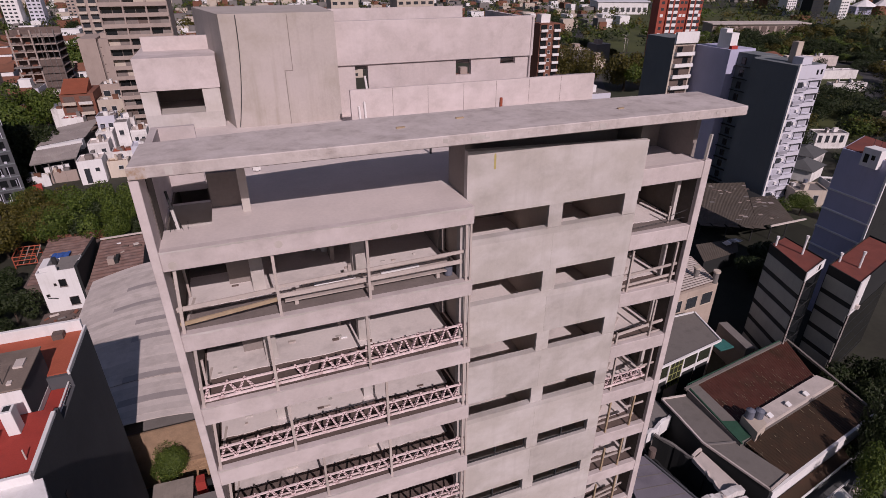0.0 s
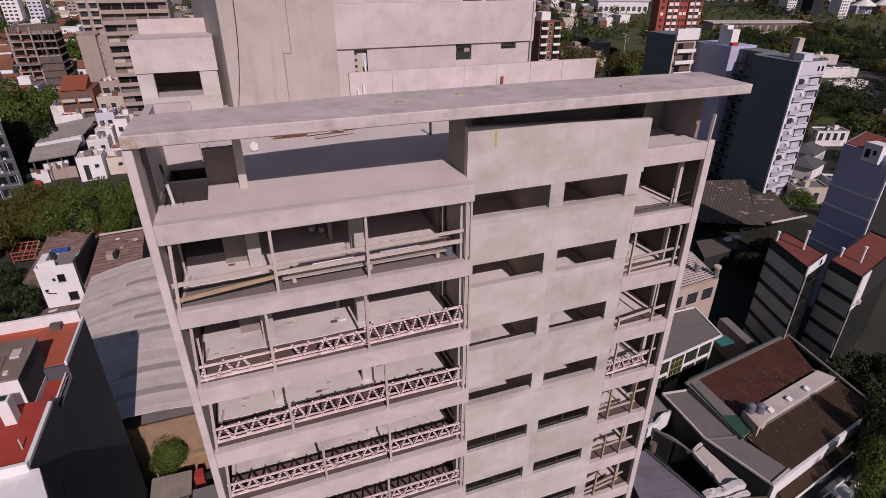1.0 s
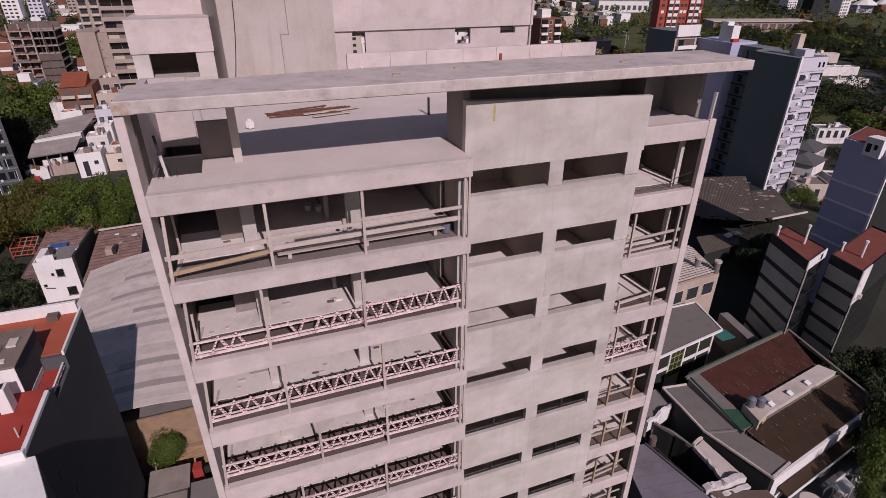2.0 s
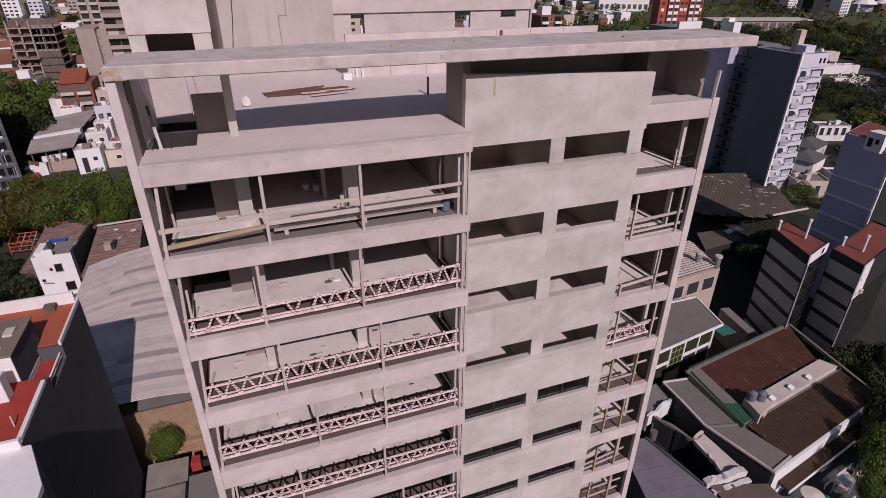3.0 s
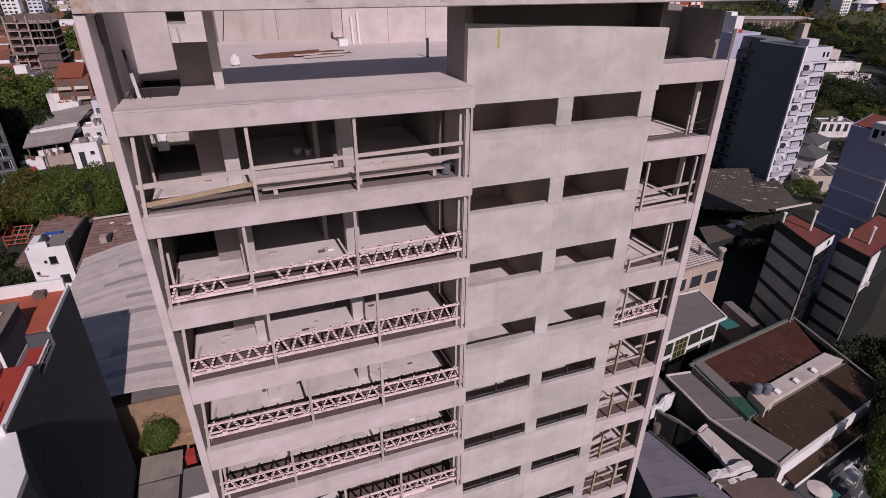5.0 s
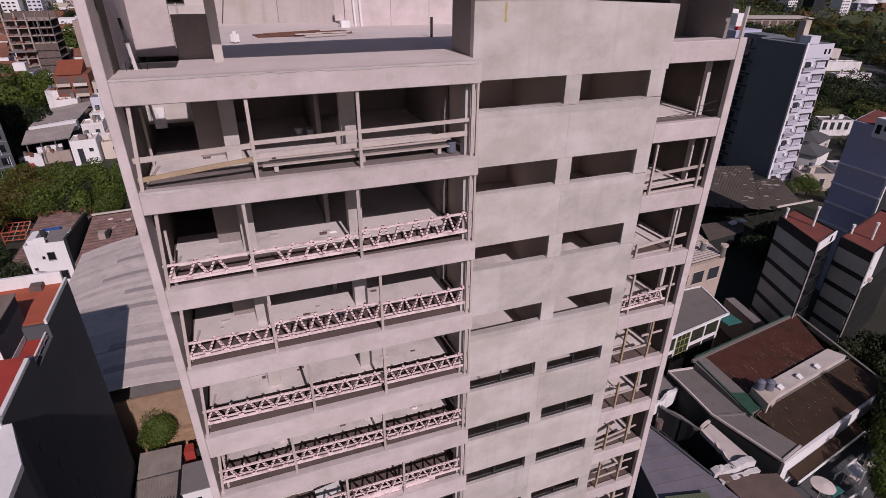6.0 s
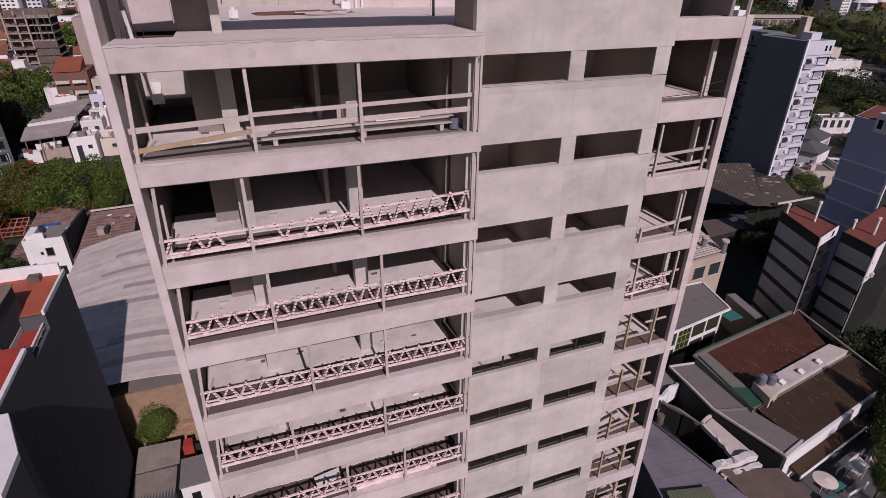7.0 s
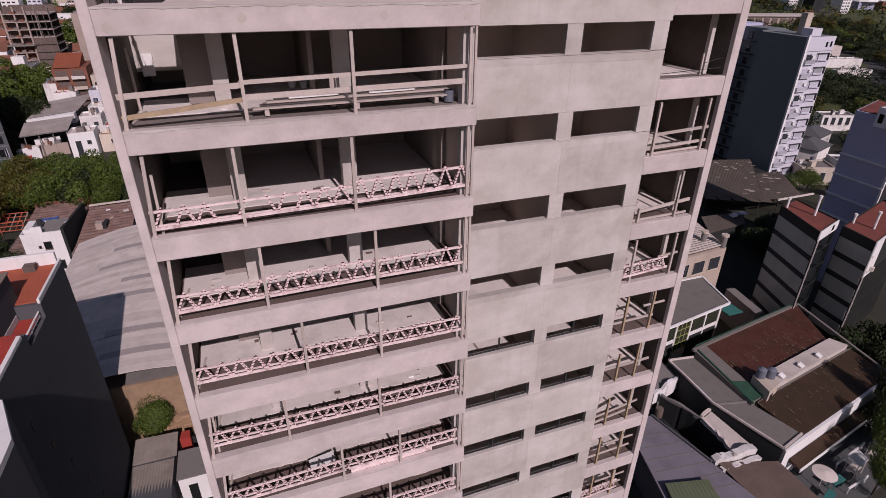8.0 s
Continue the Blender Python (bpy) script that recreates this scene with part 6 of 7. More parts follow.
part("roof_slope", ribbed(bmesh.new(), (-53.0, 161.0, 8.0), (-42.0, 165.6, 8.0), (-42.1, 156.3, 6.5), (-52.5, 152.8, 6.5), 24, 0.08, 0.1), ROOF_GREY, ware)
part("roof_slope", ribbed(bmesh.new(), (-51.6, 179.8, 9.5), (-41.0, 189.2, 9.5), (-41.9, 170.3, 8.5), (-52.8, 163.8, 8.5), 26, 0.08, 0.1), ROOF_GREY, ware)
part("clerestory", prism(bmesh.new(), [(-52.6, 161.9), (-42.2, 166.8), (-42.2, 169.6), (-52.6, 163.4)], 5.8, 8.45), WHITE, ware, "white rendered strip between the roof slopes")
part("eave_beam", plank(bmesh.new(), (-52.5, 152.9, 6.3), (-42.2, 156.4, 6.3), 0.3, 0.3), SHEET_D, ware)
for k in range(4):
    u = 0.05 + 0.3 * k
    part("post", bar(bmesh.new(), (-52.2 + 10 * u, 153.4 + 3.4 * u, 0), (-52.2 + 10 * u, 153.4 + 3.4 * u, 6.2), 0.14, 6), SHEET_D, ware)

TILE_D = surf("old_brown_tile", (0.16, 0.075, 0.05), var=0.25, scale=0.5)


def flat_house(poly, z1, wall, roof, label, category="house", name="house", windows=()):
    t = thing(name, label, category, (*centre(poly), 0))
    part("wall", prism(bmesh.new(), poly, 0, z1), wall, t)
    part("roof", prism(bmesh.new(), [tuple(Vector(p).lerp(Vector(centre(poly)), 0.06)) for p in poly], z1, z1 + 0.1), roof, t)
    parapet(t, poly, z1 + 0.002, z1 + 0.5, 0.2, wall)
    m, w = along(poly[0], poly[1])
    for u, z, a, h in windows:
        window_on(t, m, u * w, z, a, h, DIRTY_W)
    r = random.Random(int(abs(poly[0][0] * 7 + poly[0][1] * 3)))
    if w > 3.5 and len(poly) == 4:
        a_, b_, d_ = Vector(poly[0]), Vector(poly[1]), Vector(poly[3])
        for k in range(r.choice((3, 4, 5))):
            p = a_ + (b_ - a_) * r.uniform(0.12, 0.75) + (d_ - a_) * r.uniform(0.12, 0.75)
            sx, sy, sz = r.uniform(0.5, 2.0), r.uniform(0.5, 1.8), r.uniform(0.3, 1.9)
            part("roof_clutter", box(p.x, p.x + sx, p.y, p.y + sy, z1 + 0.1, z1 + 0.1 + sz), r.choice((DIRTY_W, SHEET_D, CREAM, RAW_GREY, TILE_D, DIRTY_W)), t)
        if r.random() < 0.6:
            p = a_ + (b_ - a_) * r.uniform(0.2, 0.8) + (d_ - a_) * 0.8
            part("roof_tank", bar(bmesh.new(), (p.x, p.y, z1 + 0.1), (p.x, p.y, z1 + 1.5), 0.5, 10), TANK, t)
    return t


def rect(x0, x1, y0, y1):
    return [(x0, y0), (x1, y0), (x1, y1), (x0, y1)]


flat_house([(-41.2, 150.6), (-35.2, 151.6), (-35.4, 158.4), (-41.4, 157.4)], 6.2, WHITE, SHEET, "white rendered house with a dark doorway and flat roof", windows=((0.22, 0.3, 1.3, 4.2), (0.66, 3.4, 1.0, 1.0)))
flat_house([(-39.6, 160.0), (-34.4, 160.6), (-34.6, 166.6), (-39.8, 166.0)], 8.4, DIRTY_W, SHEET, "white house with a washed out roof terrace", windows=((0.6, 6.0, 1.1, 1.1),))
PALE_CREAM = surf("pale_cream_render", (0.62, 0.54, 0.46), var=0.1, scale=0.5, stain=(0.44, 0.37, 0.30), stain_amt=0.5, streak=0.4, bump=0.1)
flat_house(rect(-34.8, -29.6, 154.4, 157.6), 4.4, PALE_CREAM, EARTH, "low cream rendered house with a brown roof", windows=((0.5, 2.4, 1.2, 1.0),))
flat_house(rect(-34.0, -28.2, 158.6, 164), 5.8, DIRTY_W, ORANGE, "white house with an orange roof terrace", windows=((0.6, 3.4, 1.2, 1.3),))
flat_house(rect(-28.2, -22.5, 156, 162), 7.6, LILAC_W, LILAC_W, "low house under a pale blue roof membrane")
flat_house(rect(-38.6, -34.2, 168, 174), 9.4, DIRTY_W, DIRTY_W, "white house with a white roof terrace", windows=((0.2, 6.6, 1.0, 1.2), (0.6, 6.6, 1.0, 1.2)))
flat_house(rect(-33.5, -30.0, 170, 176), 11.5, DIRTY_W, SHEET_D, "narrow white house with a stair tower", windows=((0.25, 8.2, 1.2, 1.4),))
flat_house(rect(-29.6, -25.2, 169, 176), 9.0, DIRTY_W, SHEET, "white house with a pale roof terrace", windows=((0.2, 6.2, 1.0, 1.2), (0.62, 6.2, 1.0, 1.2)))
flat_house(rect(-39.5, -34.5, 178, 185), 12.0, LILAC_W, SHEET_D, "pale lilac house with stepped roof terraces", windows=((0.15, 8.8, 1.2, 1.4), (0.6, 8.8, 1.2, 1.4)))
flat_house(rect(-34.0, -29.5, 180, 183), 10.5, DIRTY_W, DIRTY_W, "white house with a small tank room", windows=((0.4, 7.6, 1.2, 1.2),))
single("garden_wall", prism(bmesh.new(), [(-50.4, 155.7), (-44.8, 157.5), (-44.9, 157.9), (-50.5, 156.1)], 0, 4.6), WHITE, "white rendered yard wall under the warehouse eave", "wall")
flat_house([(-53.8, 151.4), (-49.2, 153.6), (-49.5, 155.0), (-54.1, 152.8)], 2.9, WHITE, WHITE, "low white rendered shed beside the yard")
single("lean_to", prism(bmesh.new(), [(-53.0, 148.8), (-50.4, 149.6), (-50.8, 151.6), (-53.4, 150.6)], 0, [1.2, 1.2, 1.6, 1.6]), REDPAINT, "low lean-to under a red painted roof", "shed")
single("fence", prism(bmesh.new(), [(-57.6, 181.0), (-57.0, 197.0), (-57.3, 197.0), (-57.9, 181.0)], 0, 6.8), GREENNET, "tall dark green sheet fence beside the warehouse", "fence")
flat_house([(-49.9, 155.0), (-43.0, 155.8), (-43.0, 156.4), (-49.8, 155.5)], 2.6, TAN, EARTH, "old brick garden wall by the yard", "wall", "garden_wall")
flat_house(rect(-55.5, -51.5, 196, 201), 11.5, DIRTY_W, DIRTY_W, "white gabled house among dark trees")
flat_house(rect(-51.0, -45.0, 187, 191), 10.2, DIRTY_W, REDROOF, "low white house with a red roof", windows=((0.2, 7.6, 1.0, 1.0), (0.6, 7.6, 1.0, 1.0)))
flat_house(rect(-41.0, -33.5, 193, 199), 14.0, CREAM, SHEET, "cream house with a pale roof terrace and dishes", windows=((0.1, 10.8, 1.4, 1.5), (0.5, 10.8, 1.4, 1.5)))
flat_house(rect(-41.5, -34.0, 205, 212), 17.0, TAN, SHEET_D, "tan house with open dark storeys", windows=((0.1, 13.4, 2.0, 1.9), (0.55, 13.4, 2.0, 1.9), (0.1, 9.9, 2.0, 1.9), (0.55, 9.9, 2.0, 1.9)))
flat_house(rect(-66.0, -53.0, 226, 236), 11.0, CREAM, SHEET, "cream rendered block of flats", windows=((0.1, 7.4, 1.5, 1.5), (0.4, 7.4, 1.5, 1.5), (0.7, 7.4, 1.5, 1.5)))

brk = thing("brick_block", "red brick apartment block with white balconies", "building", (-46, 198, 0))
part("body", box(-51.0, -41.4, 192.4, 206.0, 0, 17.2), BRICK, brk)
part("roof_slope", prism(bmesh.new(), rect(-50.4, -43.0, 192.0, 201.0), 17.2, [17.5, 17.5, 20.6, 20.6]), surf("terracotta_slope", (0.26, 0.075, 0.04), var=0.2, scale=0.5, stain=(0.17, 0.055, 0.035), stain_amt=0.6), brk, "orange tiled roof slope")
m_, w_ = along((-51.0, 192.4), (-41.4, 192.4))
for k in range(5):
    for x in (0.8, 5.4):
        # brown panel on the wall face, coloured as a recess in shade
        part("balcony_recess", bx(bmesh.new(), x, x + 3.2, -0.04, 0.01, 1.3 + 3.2 * k, 3.5 + 3.2 * k, m_), RAW_BROWN, brk)
        balcony(brk, m_, x - 0.3, 0.9 + 3.2 * k, 3.8, 1.2, 1.0, CREAM, (BRICK, DIRTY_W, CREAM)[(k * 2 + int(x)) % 3])

tana = thing("blank_slab_block", "tall blank tan rendered slab block with a seamed panel", "building", (-42, 230, 0))
part("body", box(-47.8, -42.0, 222.0, 240.0, 0, 30.6), TAN, tana)
part("body", box(-41.5, -35.5, 223.0, 240.0, 0, 30.2), TAN, tana)
part("joint", box(-42.0, -41.5, 223.4, 240.0, 0, 29.6), RAW_GREY, tana)
for k in range(9):
    part("vent", box(-41.3, -40.9, 222.94, 223.0, 4 + 2.9 * k, 4.4 + 2.9 * k), RAW_BROWN, tana)
part("roof_room", box(-41.0, -37.0, 226.0, 232.0, 30.2, 32.0), TAN, tana)

tanb = thing("banded_tower", "tan apartment tower with long open balcony bands", "building", (-24, 190, 0))
part("core", box(-32.0, -13.0, 184.0, 200.0, 0, 50.0), TAN, tanb)
m_, w_ = along((-32.0, 184.0), (-13.0, 184.0))
band_rnd = random.Random(19)
for k in range(16):
    z = 1.0 + 3.0 * k
    for i, x in enumerate((0.6, 3.6, 6.9, 9.9, 13.2, 16.1)):
        # flat panels, mostly dark, hold the recesses' shade in their colour
        part("balcony_recess", bx(bmesh.new(), x, x + (2.9 if i % 2 == 0 else 2.6), -0.03, 0.02, z + 1.0, z + 2.75, m_), band_rnd.choice((GLASS, GLASS, RAW_BROWN, RAW_GREY, INNER, CREAM)), tanb)
    part("balcony_band", bx(bmesh.new(), 0.3, 18.7, -1.3, -1.1, z, z + 1.15, m_), TAN, tanb)
    part("balcony_slab", bx(bmesh.new(), 0.3, 18.7, -1.1, 0.0, z, z + 0.18, m_), TAN, tanb)
    for x in (0.2, 6.5, 12.8, 18.6):
        part("pier", bx(bmesh.new(), x, x + 0.35, -1.32, 0.0, z + 0.2, z + 3.0, m_), TAN, tanb)
tanc = thing("stepped_block", "older tan apartment block with small balconies", "building", (-42, 262, 0))
part("core", box(-52.0, -36.0, 256.0, 270.0, 0, 44.0), TAN, tanc)
m_, w_ = along((-52.0, 256.0), (-36.0, 256.0))
for k in range(14):
    for x in (0.6, 4.6, 8.6, 12.6):
        # dark pane on the wall in place of a shaded recess
        part("balcony_recess", bx(bmesh.new(), x, x + 2.6, -0.04, 0.01, 1.5 + 3.0 * k, 3.2 + 3.0 * k, m_), GLASS_FAR, tanc)
        part("balcony_front", bx(bmesh.new(), x - 0.2, x + 2.8, -0.9, -0.8, 0.5 + 3.0 * k, 1.45 + 3.0 * k, m_), CREAM, tanc)

skel = thing("concrete_skeleton", "half built concrete frame with brick infill and dark netting", "building", (-75, 280, 0))
for k in range(10):
    z = 3.0 * k
    part("floor_slab", box(-83.5, -66.0, 272.0, 286.0, z, z + 0.35), TAN, skel)
    for x in (-83.3, -79.0, -75.2):
        part("column", box(x, x + 0.6, 272.1, 272.7, z + 0.35, z + 3.0), TAN, skel)
    for x in (-71.5, -66.7):
        part("column", box(x, x + 0.45, 272.4, 272.9, z + 0.35, z + 3.0), RAW_GREY, skel)
    # upper infill and rear walls are dark brown to hold the voids' shade
    part("infill_wall", box(-83.0, -75.6, 275.0, 275.3, z + 0.35, z + 3.0), BRICK if k < 5 else RAW_BROWN, skel)
    part("rear_wall", box(-83.0, -66.4, 285.0, 285.4, z + 0.35, z + 3.0), RAW_BROWN, skel)
    for i in range(3):
        part("balcony_wall", box(-82.6 + 2.6 * i, -81.0 + 2.6 * i, 272.0, 272.2, z + 0.36, z + 1.2), (RAW_BROWN, BRICK, RAW_GREY)[(i + k) % 3], skel)
    if k < 6:
        part("scaffold_net", box(-74.4, -66.0, 271.5, 271.62, z + 0.4, z + 2.96), RAW_BROWN, skel, "dark brown scaffold netting")
    for i in range(5):
        part("scaffold_pole", bar(bmesh.new(), (-74.4 + 2.05 * i, 271.2, z + 0.3), (-74.4 + 2.05 * i, 271.2, z + 3.3), 0.1, 5), SHEET_D, skel)
part("work_deck", box(-84.0, -74.0, 270.0, 272.0, 15.0, 15.5), SHEET_D, skel)

edge = thing("grey_glazed_tower", "blue grey tower with rows of windows and air units", "building", (-56, 138, 0))
ep = [(-71.0, 138.6), (-51.9, 143.0), (-57.4, 158.6), (-75.0, 154.4)]
part("body", prism(bmesh.new(), ep, 0, 29.5), GREYWALL, edge)
m_, w_ = along(ep[0], ep[1])
edge_rnd = random.Random(6)
for k in range(9):
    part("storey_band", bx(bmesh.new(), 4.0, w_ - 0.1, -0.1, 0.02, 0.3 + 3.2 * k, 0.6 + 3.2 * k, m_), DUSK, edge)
    for i in range(6):
        x = 6.2 + 2.2 * i
        window_on(edge, m_, x, 1.1 + 3.2 * k, 1.5, 1.7, SLATE, GLASS, False)
        if edge_rnd.random() < 0.6:
            # pale plates of random size make bright streaks on the panes
            part("curtain", bx(bmesh.new(), x + edge_rnd.choice((0.05, 0.6, 1.1)), x + 1.25, -0.05, -0.02, 1.2 + 3.2 * k, 2.2 + edge_rnd.uniform(0, 0.5) + 3.2 * k, m_), PALE_PANE, edge)
        if edge_rnd.random() < 0.5:
            x += edge_rnd.uniform(-0.4, 1.0)
            part("air_unit", bx(bmesh.new(), x, x + 0.55, -0.4, -0.07, 0.7 + 3.2 * k, 1.2 + 3.2 * k, m_), LILAC_W, edge)
        if edge_rnd.random() < 0.35:
            part("downpipe", bx(bmesh.new(), x + 1.6, x + 1.72, -0.16, 0.0, 0.3 + 3.2 * k, 3.0 + 3.2 * k, m_), LILAC_W, edge)
part("roof_room", box(-60.5, -55.5, 146.0, 151.0, 29.5, 32.0), LILAC_W, edge)
tang = thing("tan_slab_block", "plain tan block standing behind a grey tower", "building", (-78, 208, 0))
part("body", box(-86.0, -71.8, 204.0, 216.0, 0, 29.0), TAN, tang)
part("roof", box(-85.7, -72.1, 204.3, 215.7, 29.0, 29.2), SHEET_D, tang)

# ---- right: middle distance
apt = thing("brown_white_block", "slim brown and white apartment block with balconies", "building", (121, 188, 0))
part("body", box(116.4, 125.4, 182.6, 196.0, 0, 34.0), BRICK, apt)
m_, w_ = along((116.4, 182.6), (125.4, 182.6))
for k in range(11):
    z = 31.0 - 3.0 * k
    for x in (0.3, 6.0):
        # no depth here: a black pane gives the recess its shade
        part("balcony_recess", bx(bmesh.new(), x, x + 2.7, -0.04, 0.01, z + 0.9, z + 2.6, m_), GLASS, apt)
        part("balcony_front", bx(bmesh.new(), x - 0.1, x + 2.8, -0.9, -0.75, z, z + 0.95, m_), WHITE, apt)
    window_on(apt, m_, 3.9, z + 0.9, 1.1, 1.2, WHITE)
part("roof_room", box(118.5, 122.5, 186.0, 190.0, 34.0, 37.0), WHITE, apt)

rw = thing("red_white_tower", "orange red and white apartment tower with window bays", "building", (230, 240, 0))
rp = [(216.5, 236.0), (241.0, 231.5), (246.0, 245.0), (223.5, 250.0)]
BRICK_R = surf("orange_red_render", (0.33, 0.075, 0.05), var=0.12, scale=0.3, stain=(0.24, 0.06, 0.045), stain_amt=0.5)
part("body", prism(bmesh.new(), rp, 0, 60.0), BRICK_R, rw)
m_, w_ = along(rp[0], rp[1])
for x in (4.6, 16.6):
    part("bay", bx(bmesh.new(), x, x + 5.8, -0.9, 0, 0, 60, m_), BRICK_R, rw)
for k in range(19):
    z = 1.0 + 3.1 * k
    for x in (5.0, 8.2, 17.0, 20.2):
        part("bay_panel", bx(bmesh.new(), x, x + 2.3, -1.0, -0.9, z - 0.6, z + 0.9, m_), WHITE, rw)
        part("window", bx(bmesh.new(), x, x + 2.3, -0.97, -0.9, z + 0.95, z + 2.4, m_), GLASS_FAR, rw)
    for x in (1.3, 12.0, 14.2, 22.9):
        part("window", bx(bmesh.new(), x, x + 1.6, -0.06, 0.0, z + 0.9, z + 2.3, m_), GLASS_FAR if k % 3 else WHITE, rw)



def point_block(x, y, w, d, h, wall, dark):
    t = thing("high_rise", "distant pale high-rise block with window rows", "building", (x, y, 0), 0, "distant high-rises")
    part("body", box(x, x + w, y, y + d, 0, h), wall, t)
    m, ww = along((x, y), (x + w, y))
    n = int(w // 4)
    for k in range(int(h // 3.2)):
        for i in range(n):
            part("window", bx(bmesh.new(), 0.8 + 4 * i, 3.2 + 4 * i, -0.1, 0.0, 1.0 + 3.2 * k, 2.4 + 3.2 * k, m), dark, t)
    part("roof_room", box(x + w * 0.3, x + w * 0.6, y + 2, y + d * 0.6, h, h + 3.5), wall, t)


for x, y, w, d, h, wall in ((722, 580, 17, 14, 70, WHITE), (742, 590, 12, 14, 60, SLATE), (760, 585, 8, 12, 66, LILAC_W), (672, 506, 15, 14, 74, WHITE), (690, 516, 16, 14, 66, SLATE), (652, 454, 14, 14, 78, WHITE), (636, 476, 12, 14, 60, SLATE),
                            (-190, 640, 14, 14, 52, WHITE), (-172, 650, 12, 14, 40, LILAC_W), (-150, 700, 18, 14, 46, TAN), (-125, 690, 12, 12, 40, WHITE), (-205, 610, 10, 12, 44, CREAM), (-105, 720, 12, 12, 44, LILAC_W),
                            (54, 285, 14, 14, 42, CREAM), (86, 276, 20, 14, 39, CREAM)):
    point_block(x, y, w, d, h, wall, GLASS_FAR)
hallr = thing("exhibition_hall", "long white hall with a low roof beyond the park", "hall", (475, 615, 0))
part("wall", prism(bmesh.new(), [(440, 610), (498, 588), (512, 622), (452, 646)], 0, 14), WHITE, hallr)
part("roof", prism(bmesh.new(), [(438, 610), (499, 586), (514, 623), (452, 648)], 14, 15.5), LILAC_W, hallr)
for k in range(9):
    a, b = Vector((440, 610)).lerp(Vector((498, 588)), (k + 0.2) / 9), Vector((440, 610)).lerp(Vector((498, 588)), (k + 0.8) / 9)
    m_, w_ = along(a, b)
    # grey panels put the openings' shade on a solid wall
    part("opening", bx(bmesh.new(), 0, w_, -0.2, 0.05, 3.0, 8.0, m_), BANDGREY, hallr)
tent = thing("tent_roofed_hall", "far white hall with pointed tent roofs", "hall", (800, 480, 0))
part("wall", prism(bmesh.new(), [(745, 500), (835, 455), (850, 480), (760, 525)], 0, 9), PURPLE, tent)
for k in range(4):
    bm = bmesh.new()
    cx, cy = 760 + 22 * k, 502 - 11.5 * k
    bmesh.ops.create_cone(bm, cap_ends=True, segments=8, radius1=15, radius2=1.0, depth=8 + 3 * (k % 2), matrix=Matrix.Translation((cx, cy, 13 + 1.5 * (k % 2))))
    part("tent_roof", bm, WHITE, tent)
longr = thing("bus_station", "long low brown building beyond the trees, brown panels for shaded openings", "building", (440, 372, 0))
part("wall", prism(bmesh.new(), [(398, 378), (478, 352), (488, 372), (406, 398)], 0, 9), TAN, longr)
part("roof", prism(bmesh.new(), [(396, 377), (480, 350), (490, 373), (406, 400)], 9, 9.8), SHEET, longr)
for k in range(12):
    a, b = Vector((398, 378)).lerp(Vector((478, 352)), (k + 0.15) / 12), Vector((398, 378)).lerp(Vector((478, 352)), (k + 0.85) / 12)
    m_, w_ = along(a, b)
    # brown panels coloured as openings in shade
    part("opening", bx(bmesh.new(), 0, w_, -0.2, 0.05, 2.5, 7.4, m_), RAW_BROWN, longr)

setting("park_lawn", prism(bmesh.new(), [(235, 330), (300, 300), (420, 250), (560, 330), (790, 470), (700, 640), (420, 660), (300, 520)], 0.0, 0.08), GRASS, "wide park lawn with worn patches", "lawn")
setting("verge_lawn", prism(bmesh.new(), [(190, 110), (300, 90), (460, 190), (420, 215), (300, 200), (215, 160)], 0.0, 0.07), GRASS, "grassy verge along the avenue", "lawn")
for i, (a, b, w) in enumerate((((150, 60), (330, 190), 10), ((330, 190), (700, 520), 12), ((240, 290), (400, 205), 8), ((96, 96), (160, 60), 8), ((-70, 120), (-95, 420), 9), ((-18, 100), (-60, 420), 8), ((160, 200), (420, 640), 9))):
    setting("road_%d" % (i + 1), plank(bmesh.new(), (*a, 0.09 + 0.011 * i), (*b, 0.09 + 0.011 * i), w, 0.06), ASPHALT, "grey asphalt street between the blocks", "road")

# ---- houses of the city, in streets
WALLS = [WHITE, CREAM, TAN, SHEET, SHEET_D, LILAC_W]
TILE = surf("old_roof_tile", (0.20, 0.085, 0.055), var=0.25, scale=0.3, stain=(0.13, 0.07, 0.05), stain_amt=0.6, rand=0.3)
ROOFS = [TILE, SHEET_D, PALEROOF, SHEET, MUDROOF, TERRACE]


